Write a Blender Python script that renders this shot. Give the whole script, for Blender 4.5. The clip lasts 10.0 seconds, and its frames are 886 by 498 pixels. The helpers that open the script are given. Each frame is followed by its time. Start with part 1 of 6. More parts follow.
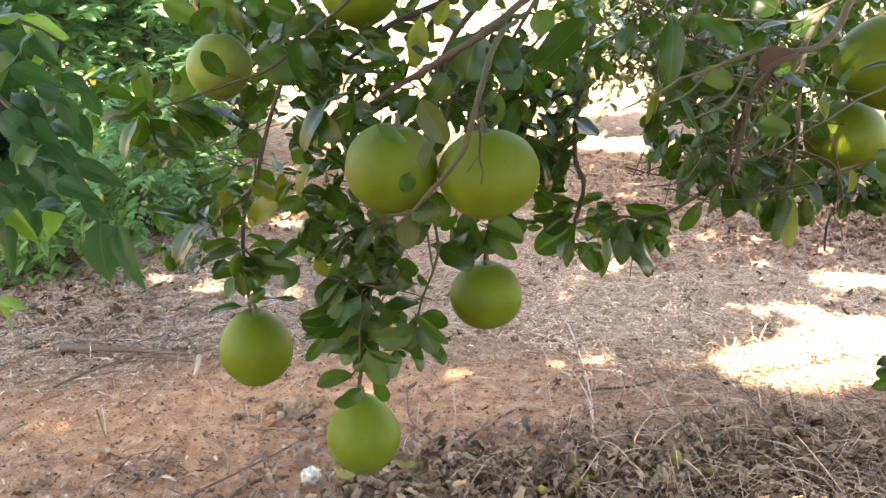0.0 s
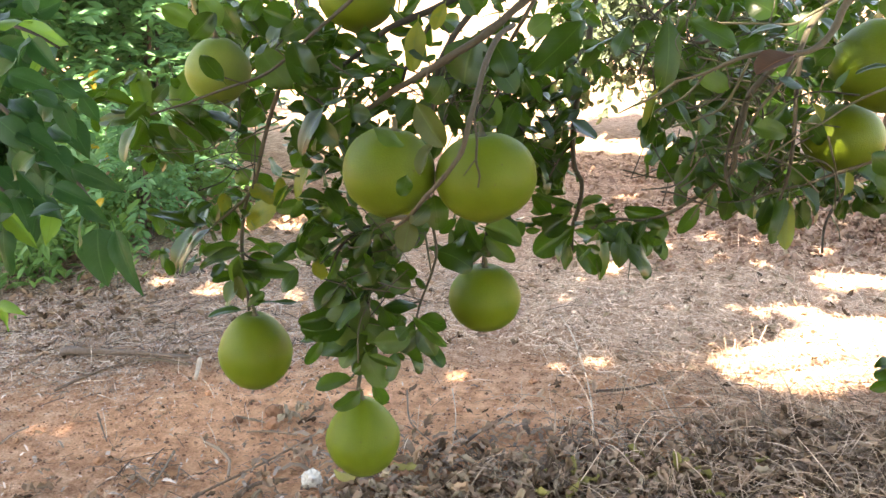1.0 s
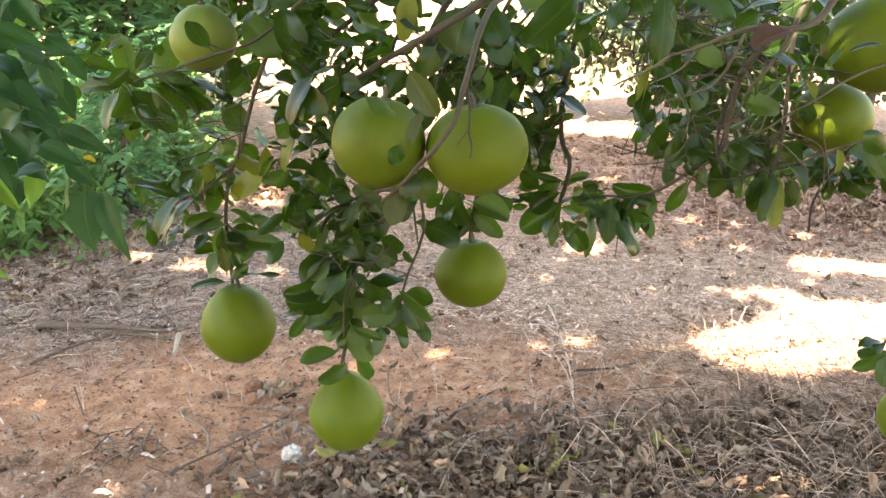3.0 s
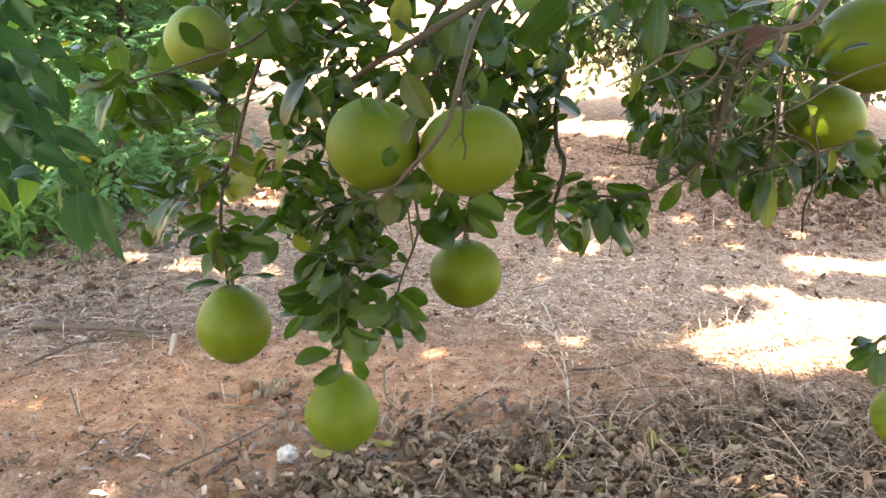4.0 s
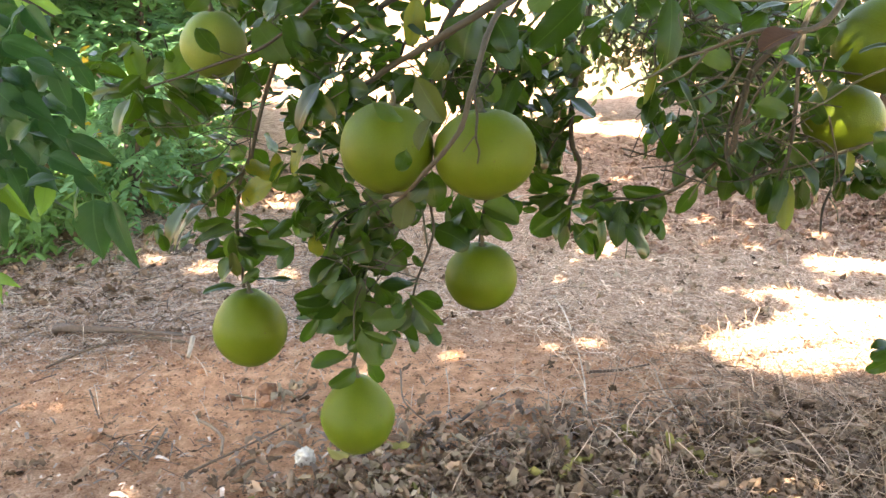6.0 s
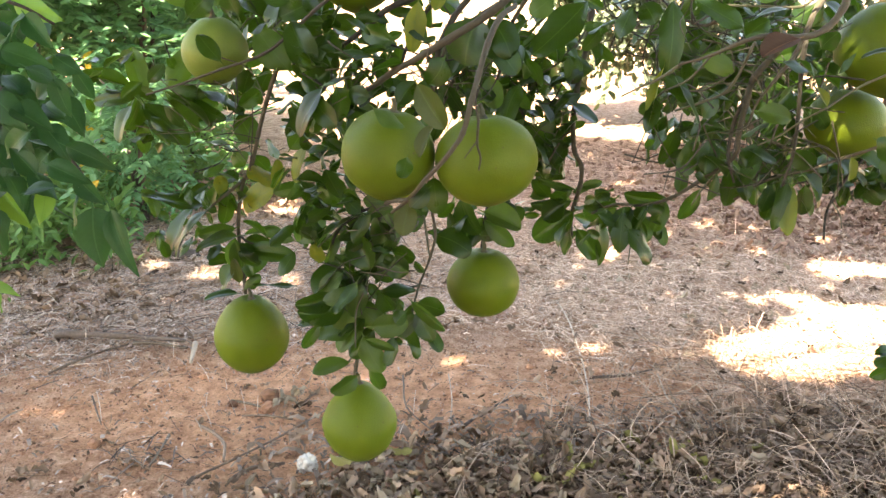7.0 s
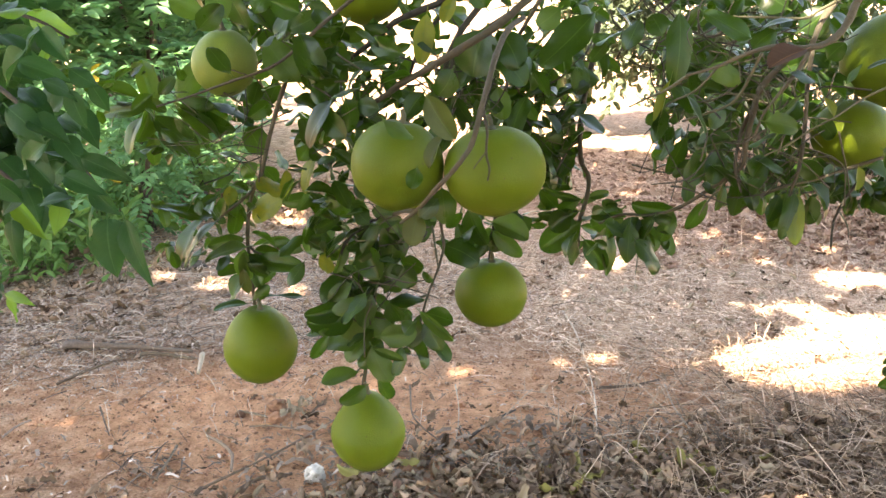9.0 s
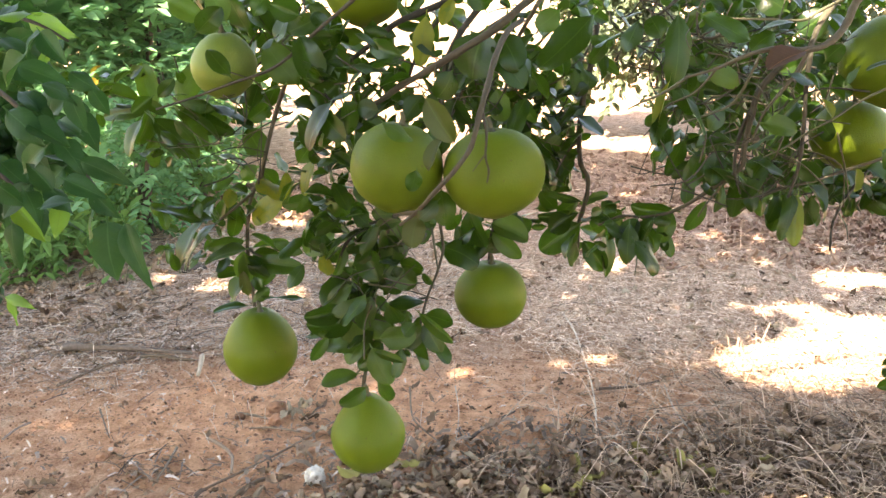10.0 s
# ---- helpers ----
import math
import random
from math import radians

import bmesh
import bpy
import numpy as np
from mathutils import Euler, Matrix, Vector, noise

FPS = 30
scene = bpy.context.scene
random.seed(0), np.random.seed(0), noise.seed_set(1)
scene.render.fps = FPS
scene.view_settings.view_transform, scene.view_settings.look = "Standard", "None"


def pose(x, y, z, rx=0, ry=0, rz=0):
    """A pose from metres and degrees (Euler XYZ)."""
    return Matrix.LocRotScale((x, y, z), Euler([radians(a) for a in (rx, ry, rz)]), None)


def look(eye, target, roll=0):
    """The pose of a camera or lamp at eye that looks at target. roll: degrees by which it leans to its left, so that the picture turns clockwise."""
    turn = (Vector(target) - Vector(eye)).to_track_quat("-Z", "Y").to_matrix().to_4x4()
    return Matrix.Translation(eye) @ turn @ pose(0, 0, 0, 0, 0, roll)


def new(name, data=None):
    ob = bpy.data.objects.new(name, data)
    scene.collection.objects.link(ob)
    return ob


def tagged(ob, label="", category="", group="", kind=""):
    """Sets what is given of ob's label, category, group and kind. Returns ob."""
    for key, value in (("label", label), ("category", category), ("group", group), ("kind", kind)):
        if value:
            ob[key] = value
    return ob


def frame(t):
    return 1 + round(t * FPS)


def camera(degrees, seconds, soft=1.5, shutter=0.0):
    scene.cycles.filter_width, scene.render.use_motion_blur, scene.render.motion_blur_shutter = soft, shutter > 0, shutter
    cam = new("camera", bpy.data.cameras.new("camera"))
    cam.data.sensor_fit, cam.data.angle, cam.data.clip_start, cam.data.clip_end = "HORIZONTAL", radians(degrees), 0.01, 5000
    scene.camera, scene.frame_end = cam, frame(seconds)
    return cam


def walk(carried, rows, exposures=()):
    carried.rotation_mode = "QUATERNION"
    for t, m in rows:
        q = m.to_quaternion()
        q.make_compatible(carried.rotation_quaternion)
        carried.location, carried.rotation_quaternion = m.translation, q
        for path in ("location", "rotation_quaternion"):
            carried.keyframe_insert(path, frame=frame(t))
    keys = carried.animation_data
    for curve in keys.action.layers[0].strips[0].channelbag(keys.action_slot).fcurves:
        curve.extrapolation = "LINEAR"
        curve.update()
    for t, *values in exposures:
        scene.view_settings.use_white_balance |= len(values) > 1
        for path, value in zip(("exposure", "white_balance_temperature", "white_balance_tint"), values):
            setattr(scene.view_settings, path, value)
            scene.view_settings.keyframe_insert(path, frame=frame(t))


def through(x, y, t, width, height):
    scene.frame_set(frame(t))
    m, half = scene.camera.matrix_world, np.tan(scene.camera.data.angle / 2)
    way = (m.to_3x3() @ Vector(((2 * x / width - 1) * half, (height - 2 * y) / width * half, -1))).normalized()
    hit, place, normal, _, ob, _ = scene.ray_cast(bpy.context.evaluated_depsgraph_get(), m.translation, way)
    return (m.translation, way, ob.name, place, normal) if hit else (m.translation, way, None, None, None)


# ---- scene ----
cam = camera(54.0, 10.0, soft=1.5)
EXPOSURE = 3.73
# seconds, eye, target, roll
PATH = [
    (0, (-0.003, -0.033, 1.258), (0.001, 1.88, 0.675), -0.0),
    (0.5, (0.003, -0.035, 1.259), (0.009, 1.879, 0.679), -0.1),
    (1, (0.003, -0.036, 1.261), (0.003, 1.879, 0.682), -0.2),
    (1.5, (0.002, -0.036, 1.262), (-0.002, 1.879, 0.688), -0.2),
    (2, (0.0, -0.036, 1.263), (-0.007, 1.88, 0.689), -0.3),
    (2.5, (-0.002, -0.037, 1.262), (-0.009, 1.878, 0.688), -0.4),
    (2.8, (-0.002, -0.037, 1.262), (-0.012, 1.878, 0.688), -0.4),
    (2.9, (-0.014, -0.028, 1.245), (0.037, 1.873, 0.626), 1.1),
    (3, (-0.014, -0.028, 1.245), (0.038, 1.873, 0.626), 1.1),
    (3.2, (-0.014, -0.028, 1.245), (0.043, 1.873, 0.626), 1.2),
    (4.3, (-0.01, -0.031, 1.248), (0.051, 1.87, 0.628), 1.0),
    (4.5, (-0.01, -0.031, 1.248), (0.052, 1.87, 0.628), 1.0),
    (5, (-0.009, -0.03, 1.249), (0.049, 1.871, 0.63), 0.9),
    (5.5, (-0.006, -0.029, 1.249), (0.043, 1.872, 0.63), 0.9),
    (5.7, (-0.006, -0.03, 1.25), (0.022, 1.871, 0.629), 0.7),
    (6.8, (-0.003, -0.024, 1.254), (0.009, 1.881, 0.644), 0.3),
    (7, (-0.003, -0.024, 1.254), (0.008, 1.881, 0.644), 0.3),
    (7.5, (-0.009, -0.027, 1.247), (-0.002, 1.878, 0.637), 0.3),
    (8, (-0.008, -0.03, 1.25), (-0.002, 1.877, 0.647), 0.3),
    (8.5, (-0.005, -0.029, 1.257), (-0.001, 1.883, 0.67), 0.1),
    (9, (-0.009, -0.031, 1.255), (-0.009, 1.881, 0.669), 0.1),
    (9.5, (-0.009, -0.03, 1.254), (-0.007, 1.882, 0.667), 0.0),
    (10, (-0.009, -0.032, 1.257), (-0.008, 1.881, 0.673), -0.0),
]
walk(cam, [(t, look(eye, target, roll)) for t, eye, target, roll in PATH], [(0.0, EXPOSURE, 9050, 15), (10.0, EXPOSURE, 9050, 15)])

# ---- daylight: high sun from behind and to the side, clear sky ----
SUN_EL, SUN_AZ = 60.0, 212.0          # degrees; azimuth clockwise from +y
SUN_DIR = Vector((math.sin(radians(SUN_AZ)) * math.cos(radians(SUN_EL)), math.cos(radians(SUN_AZ)) * math.cos(radians(SUN_EL)), math.sin(radians(SUN_EL))))
world = bpy.data.worlds.new("sky")
scene.world = world
world.use_nodes = True
sky = world.node_tree.nodes.new("ShaderNodeTexSky")
sky.sky_type, sky.sun_disc = "NISHITA", False
sky.sun_elevation, sky.sun_rotation = radians(SUN_EL), radians(SUN_AZ)
world.node_tree.links.new(sky.outputs[0], world.node_tree.nodes["Background"].inputs[0])
world.node_tree.nodes["Background"].inputs[1].default_value = 0.11
sun = new("sun", bpy.data.lights.new("sun", "SUN"))
sun.data.energy, sun.data.angle, sun.data.color = 5.0, radians(0.53), (1.0, 0.987, 0.965)
sun.matrix_world = look(SUN_DIR * 20, (0, 0, 0))

# ---- materials ----
class Nodes:
    """Small wrapper that adds nodes and links to one material."""

    def __init__(self, name):
        self.mat = bpy.data.materials.new(name)
        self.mat.use_nodes = True
        self.tree = self.mat.node_tree
        self.bsdf = self.tree.nodes["Principled BSDF"]
        self.output = self.tree.nodes["Material Output"]

    def put(self, kind, inputs=None, **settings):
        node = self.tree.nodes.new(kind)
        for key, value in settings.items():
            setattr(node, key, value)
        for key, value in (inputs or {}).items():
            self.feed(node.inputs[key], value)
        return node

    def feed(self, socket, value):
        if isinstance(value, bpy.types.NodeSocket):
            self.tree.links.new(value, socket)
        else:
            socket.default_value = value

    def math(self, op, a, b=0.0):
        return self.put("ShaderNodeMath", {0: a, 1: b}, operation=op).outputs[0]

    def noise(self, where, scale, detail=3.0, rough=0.55):
        return self.put("ShaderNodeTexNoise", {"Vector": where, "Scale": scale, "Detail": detail, "Roughness": rough}).outputs["Fac"]

    def ramp(self, fac, stops):
        node = self.put("ShaderNodeValToRGB", {"Fac": fac})
        el = node.color_ramp.elements
        while len(el) < len(stops):
            el.new(0.5)
        for e, (at, col) in zip(el, stops):
            e.position, e.color = at, (*col, 1)
        return node.outputs["Color"]

    def mix(self, fac, a, b, blend="MIX"):
        node = self.put("ShaderNodeMix", data_type="RGBA", blend_type=blend)
        self.feed(node.inputs[0], fac)
        self.feed(node.inputs[6], a if isinstance(a, bpy.types.NodeSocket) else (*a, 1))
        self.feed(node.inputs[7], b if isinstance(b, bpy.types.NodeSocket) else (*b, 1))
        return node.outputs[2]

    def bump(self, height, strength, distance):
        return self.put("ShaderNodeBump", {"Height": height, "Strength": strength, "Distance": distance}).outputs[0]

    def either(self):
        """One number for each piece, whether it is an object of its own or an island of a joined mesh."""
        a = self.put("ShaderNodeObjectInfo").outputs["Random"]
        b = self.put("ShaderNodeNewGeometry").outputs["Random Per Island"]
        return self.math("FRACT", self.math("ADD", a, b))


def leaf_material(name, dark, light, glow, through=0.32, rough=0.36, rib=(0.045, 0.080, 0.018), blotch=None, gloss=0.27):
    n = Nodes(name)
    uv = n.put("ShaderNodeUVMap").outputs[0]
    pos = n.put("ShaderNodeNewGeometry").outputs["Position"]
    base = n.ramp(n.either(), [(0.0, dark), (1.0, light)])
    patch = n.noise(pos, 45.0, 4.0)
    base = n.mix(n.math("MULTIPLY", patch, 0.5), base, tuple(c * 0.55 for c in dark))
    if blotch:
        spots = n.ramp(n.noise(pos, 70.0, 3.0), [(0.52, (0, 0, 0)), (0.62, (1, 1, 1))])
        base = n.mix(spots, base, blotch)
    u = n.put("ShaderNodeSeparateXYZ", {0: uv})
    off = n.math("ABSOLUTE", n.math("SUBTRACT", u.outputs[0], 0.5))
    ribs = n.math("LESS_THAN", off, 0.022)
    vein = n.math("SINE", n.math("MULTIPLY", n.math("ADD", u.outputs[1], n.math("MULTIPLY", off, -0.45)), 62.0))
    veins = n.math("MULTIPLY", n.math("GREATER_THAN", vein, 0.95), 0.15)
    base = n.mix(n.math("MAXIMUM", n.math("MULTIPLY", ribs, 0.65), veins), base, rib)
    n.feed(n.bsdf.inputs["Base Color"], base)
    n.feed(n.bsdf.inputs["Roughness"], n.math("ADD", rough, n.math("MULTIPLY", patch, 0.16)))
    n.feed(n.bsdf.inputs["Normal"], n.bump(n.math("ADD", n.math("MULTIPLY", vein, 0.03), n.noise(pos, 55.0)), 0.22, 0.003))
    n.feed(n.bsdf.inputs["Specular IOR Level"], gloss)
    lit = n.put("ShaderNodeBsdfTranslucent", {"Color": n.mix(n.math("MULTIPLY", patch, 0.5), glow, dark)})
    both = n.put("ShaderNodeMixShader", {0: through, 1: n.bsdf.outputs[0], 2: lit.outputs[0]})
    n.tree.links.new(both.outputs[0], n.output.inputs[0])
    return n.mat


LEAF = leaf_material("pomelo_leaf", (0.0056, 0.0185, 0.0022), (0.018, 0.047, 0.0055), (0.14, 0.34, 0.02), 0.2, 0.22)
LEAF_YOUNG = leaf_material("young_leaf", (0.022, 0.046, 0.007), (0.042, 0.078, 0.012), (0.18, 0.40, 0.035), 0.28, 0.32)
LEAF_OLIVE = leaf_material("olive_leaf", (0.026, 0.036, 0.007), (0.044, 0.054, 0.012), (0.22, 0.30, 0.03), 0.2, 0.34)
LEAF_YELLOW = leaf_material("yellowing_leaf", (0.058, 0.092, 0.010), (0.125, 0.135, 0.013), (0.36, 0.40, 0.035), 0.26, blotch=(0.045, 0.085, 0.016))
LEAF_DEAD = leaf_material("dead_leaf", (0.042, 0.025, 0.017), (0.072, 0.044, 0.029), (0.20, 0.09, 0.045), 0.2, 0.7, (0.2, 0.11, 0.06))
LEAF_SIDE = leaf_material("side_tree_leaf", (0.0045, 0.026, 0.0085), (0.013, 0.058, 0.017), (0.10, 0.30, 0.05), 0.2, 0.38, (0.03, 0.085, 0.03), gloss=0.16)
LEAF_GOLD = leaf_material("golden_leaf", (0.30, 0.20, 0.015), (0.42, 0.30, 0.025), (0.6, 0.45, 0.05), 0.3, rib=(0.5, 0.36, 0.05))
# brighter copy of the side tree's leaf, with the backlight put into its colour
LEAF_SIDE_LIT = leaf_material("side_tree_leaf_lit", (0.055, 0.15, 0.018), (0.09, 0.21, 0.03), (0.30, 0.55, 0.06), 0.4)
LEAF_SHRUB = leaf_material("shrub_leaf", (0.050, 0.150, 0.066), (0.125, 0.295, 0.135), (0.24, 0.50, 0.14), 0.36, 0.42, (0.12, 0.2, 0.07), gloss=0.4)
LEAF_FAR = leaf_material("far_bush_leaf", (0.045, 0.066, 0.034), (0.125, 0.155, 0.095), (0.14, 0.22, 0.07), 0.15, 0.45)
LEAF_WEED = leaf_material("weed_leaf", (0.06, 0.16, 0.04), (0.12, 0.25, 0.08), (0.3, 0.45, 0.1), 0.3, 0.55)
LITTER = leaf_material("dry_leaf", (0.048, 0.027, 0.017), (0.57, 0.38, 0.265), (0.3, 0.2, 0.1), 0.08, 0.85, (0.3, 0.24, 0.17), gloss=0.07)
LITTER_OLIVE = leaf_material("olive_dry_leaf", (0.20, 0.17, 0.055), (0.36, 0.32, 0.11), (0.3, 0.25, 0.08), 0.1, 0.8, (0.3, 0.26, 0.12), gloss=0.1)
LITTER_PALE = leaf_material("pale_dry_leaf", (0.25, 0.18, 0.12), (0.52, 0.40, 0.28), (0.3, 0.22, 0.12), 0.08, 0.85, (0.4, 0.33, 0.25), gloss=0.07)
LITTER_RED = leaf_material("russet_dry_leaf", (0.20, 0.10, 0.065), (0.50, 0.33, 0.235), (0.3, 0.15, 0.08), 0.06, 0.8, (0.35, 0.22, 0.15))


def plain_material(name, low, high, scale, rough, relief, islands=True, detail=5.0):
    n = Nodes(name)
    pos = n.put("ShaderNodeNewGeometry").outputs["Position"]
    grain = n.noise(pos, scale, detail)
    tone = n.math("ADD", n.math("MULTIPLY", n.either(), 0.6), n.math("MULTIPLY", grain, 0.45)) if islands else grain
    n.feed(n.bsdf.inputs["Base Color"], n.ramp(tone, [(0.18, low), (0.82, high)]))
    n.feed(n.bsdf.inputs["Roughness"], rough)
    n.feed(n.bsdf.inputs["Normal"], n.bump(grain, 0.6, relief))
    return n.mat


BARK = plain_material("bark", (0.008, 0.007, 0.004), (0.060, 0.051, 0.030), 150.0, 0.85, 0.003)
BARK_GREEN = plain_material("green_twig", (0.03, 0.033, 0.014), (0.085, 0.08, 0.04), 120.0, 0.7, 0.002)
BARK_DARK = plain_material("shrub_bark", (0.05, 0.035, 0.025), (0.12, 0.09, 0.065), 60.0, 0.9, 0.003)
STRAW = plain_material("dry_straw", (0.36, 0.22, 0.14), (0.97, 0.74, 0.57), 30.0, 0.75, 0.001)
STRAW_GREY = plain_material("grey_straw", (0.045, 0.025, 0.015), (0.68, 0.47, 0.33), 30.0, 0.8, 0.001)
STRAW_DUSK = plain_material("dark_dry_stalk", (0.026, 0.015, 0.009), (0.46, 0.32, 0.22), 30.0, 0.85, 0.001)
STRAW_RED = plain_material("russet_straw", (0.32, 0.175, 0.11), (0.86, 0.58, 0.42), 30.0, 0.8, 0.001)
STRAW_ASH = plain_material("ashen_stalks", (0.13, 0.092, 0.070), (0.76, 0.61, 0.49), 30.0, 0.85, 0.001)
DUFF = plain_material("rotted_duff", (0.040, 0.025, 0.018), (0.70, 0.53, 0.425), 90.0, 0.9, 0.001)
DUFF_PALE = plain_material("pale_duff", (0.14, 0.070, 0.040), (0.92, 0.66, 0.48), 90.0, 0.9, 0.001)
WOOD_ASH = plain_material("ash_grey_wood", (0.018, 0.011, 0.008), (0.23, 0.165, 0.128), 120.0, 0.85, 0.004)
WOOD_DARK = plain_material("dark_weathered_wood", (0.020, 0.013, 0.008), (0.17, 0.118, 0.078), 90.0, 0.85, 0.004)
WOOD_GREY = plain_material("weathered_wood", (0.06, 0.036, 0.023), (0.23, 0.15, 0.10), 70.0, 0.85, 0.003)
WOOD_PALE = plain_material("pale_vine", (0.26, 0.19, 0.135), (0.54, 0.43, 0.33), 50.0, 0.8, 0.002)
CLOD = plain_material("soil_clod", (0.085, 0.038, 0.021), (0.42, 0.205, 0.115), 60.0, 0.95, 0.004)
PALE_LUMP = plain_material("pale_lump", (0.34, 0.285, 0.23), (0.74, 0.67, 0.585), 80.0, 0.8, 0.004, False)


def fruit_material(name="pomelo_skin", pale_gain=1.0, blush=0.0):
    """A factor scales the skin colour paler. blush: share of yellow patches."""
    n = Nodes(name)
    obj = n.put("ShaderNodeTexCoord").outputs["Object"]
    broad = n.noise(obj, 14.0, 3.0)
    pores = n.put("ShaderNodeTexVoronoi", {"Vector": obj, "Scale": 420.0}).outputs["Distance"]
    base = n.ramp(broad, [(0.25, (0.054, 0.083, 0.0065)), (0.55, (0.072, 0.103, 0.0085)), (0.85, (0.095, 0.123, 0.012))])
    own = n.put("ShaderNodeObjectInfo").outputs["Random"]
    base = n.mix(n.math("MULTIPLY", own, 0.35), base, (0.096, 0.122, 0.007))
    dots = n.put("ShaderNodeTexVoronoi", {"Vector": obj, "Scale": 42.0}).outputs["Distance"]
    speck = n.math("LESS_THAN", dots, 0.07)
    keep = n.math("GREATER_THAN", n.noise(obj, 11.0), 0.56)
    base = n.mix(n.math("MULTIPLY", n.math("MULTIPLY", speck, keep), 0.8), base, (0.07, 0.06, 0.02))
    scuff = n.ramp(n.noise(obj, 60.0, 6.0, 0.7), [(0.66, (0, 0, 0)), (0.74, (1, 1, 1))])
    base = n.mix(n.math("MULTIPLY", n.put("ShaderNodeSeparateColor", {0: scuff}).outputs[0], 0.25), base, (0.20, 0.20, 0.055))
    base = n.mix(n.math("MULTIPLY", pores, 0.28), base, (0.092, 0.150, 0.012))
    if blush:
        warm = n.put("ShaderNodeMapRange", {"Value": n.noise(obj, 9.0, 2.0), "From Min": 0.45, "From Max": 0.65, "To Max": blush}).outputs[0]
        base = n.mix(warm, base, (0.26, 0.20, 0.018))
    base = n.mix(1.0, base, (pale_gain, pale_gain * 1.02, pale_gain * (1.0 + 3.2 * (pale_gain - 1.0))), "MULTIPLY")
    n.feed(n.bsdf.inputs["Base Color"], base)
    n.feed(n.bsdf.inputs["Roughness"], 0.5)
    n.feed(n.bsdf.inputs["Specular IOR Level"], 0.14)
    n.feed(n.bsdf.inputs["Subsurface Weight"], 0.3)
    n.feed(n.bsdf.inputs["Subsurface Radius"], (0.016, 0.020, 0.005))
    n.feed(n.bsdf.inputs["Normal"], n.bump(n.math("ADD", pores, n.math("MULTIPLY", n.noise(obj, 60.0), 1.5)), 0.22, 0.0012))
    return n.mat


FRUIT = fruit_material()
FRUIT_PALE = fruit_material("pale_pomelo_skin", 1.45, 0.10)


def ground_material():
    """Bare red soil in a clearing, grey-pink duff of rotted straw round it."""
    n = Nodes("orchard_soil")
    pos = n.put("ShaderNodeNewGeometry").outputs["Position"]
    fine, mid, wide = n.noise(pos, 130.0, 6.0, 0.7), n.noise(pos, 17.0, 5.0, 0.6), n.noise(pos, 2.3, 4.0)
    soil = n.ramp(n.math("ADD", n.math("MULTIPLY", mid, 0.6), n.math("MULTIPLY", fine, 0.4)),
                  [(0.30, (0.24, 0.088, 0.042)), (0.50, (0.69, 0.348, 0.194)), (0.70, (0.98, 0.565, 0.345))])
    duff = n.ramp(n.math("ADD", n.math("MULTIPLY", mid, 0.45), n.math("MULTIPLY", fine, 0.55)),
                  [(0.32, (0.070, 0.036, 0.021)), (0.50, (0.42, 0.245, 0.158)), (0.68, (0.86, 0.61, 0.445))])
    flat = n.put("ShaderNodeVectorMath", {0: pos, 1: SOIL_CENTRE}, operation="SUBTRACT").outputs[0]
    flat = n.put("ShaderNodeVectorMath", {0: flat, 1: (1 / SOIL_RADII[0], 1 / SOIL_RADII[1], 0)}, operation="MULTIPLY").outputs[0]
    away = n.put("ShaderNodeVectorMath", {0: flat}, operation="LENGTH").outputs["Value"]
    away = n.math("ADD", away, n.math("MULTIPLY", n.math("ADD", wide, n.math("MULTIPLY", mid, 0.6)), 0.9))
    edge = n.put("ShaderNodeMapRange", {"Value": away, "From Min": 1.2, "From Max": 1.75}).outputs[0]
    edge = n.math("ADD", n.math("MULTIPLY", edge, 0.88), 0.06)
    n.feed(n.bsdf.inputs["Base Color"], n.mix(edge, soil, duff))
    n.feed(n.bsdf.inputs["Roughness"], 0.95)
    n.feed(n.bsdf.inputs["Specular IOR Level"], 0.15)
    n.feed(n.bsdf.inputs["Normal"], n.bump(n.math("ADD", n.math("ADD", fine, n.math("MULTIPLY", n.noise(pos, 48.0, 4.0), 1.4)), n.math("MULTIPLY", mid, 2.0)), 1.0, 0.022))
    return n.mat


SOIL_CENTRE, SOIL_RADII = (-0.28, 2.31, 0.0), (1.35, 0.58)
SOIL = ground_material()

# ---- building helpers ----
def mesh_of(name, verts, faces, material, uvs=None, smooth=True):
    me = bpy.data.meshes.new(name)
    me.from_pydata(verts if isinstance(verts, list) else verts.tolist(), [], faces)
    if uvs is not None:
        layer = me.uv_layers.new(name="UVMap")
        idx = np.empty(len(me.loops), dtype=np.int32)
        me.loops.foreach_get("vertex_index", idx)
        layer.data.foreach_set("uv", np.asarray(uvs, dtype=np.float32)[idx].ravel())
    me.materials.append(material)
    if smooth:
        me.polygons.foreach_set("use_smooth", [True] * len(me.polygons))
    me.update()
    return me


def thing(name, at, label, category, group="", kind=""):
    ob = new(name)
    ob.location = at
    return tagged(ob, label, category, group, kind)


def under(ob, parent):
    """Hang a part under its thing; its mesh stays in world coordinates."""
    ob.parent = parent
    base = Matrix.Identity(4)
    step = parent
    while step is not None:
        base = Matrix.Translation(step.location) @ base if step.parent is None else base
        step = step.parent
    ob.matrix_parent_inverse = base.inverted()
    return ob


def lump(x, y):
    """Height of the ground: gentle swells and small clods."""
    p = Vector((x, y, 0.0))
    near = max(0.0, 1.0 - math.hypot(x, y - 3.0) / 9.0)
    return 0.022 * noise.noise(p * 0.9) + near * (0.009 * noise.noise(p * 5.0) + 0.006 * noise.noise(p * 17.0))


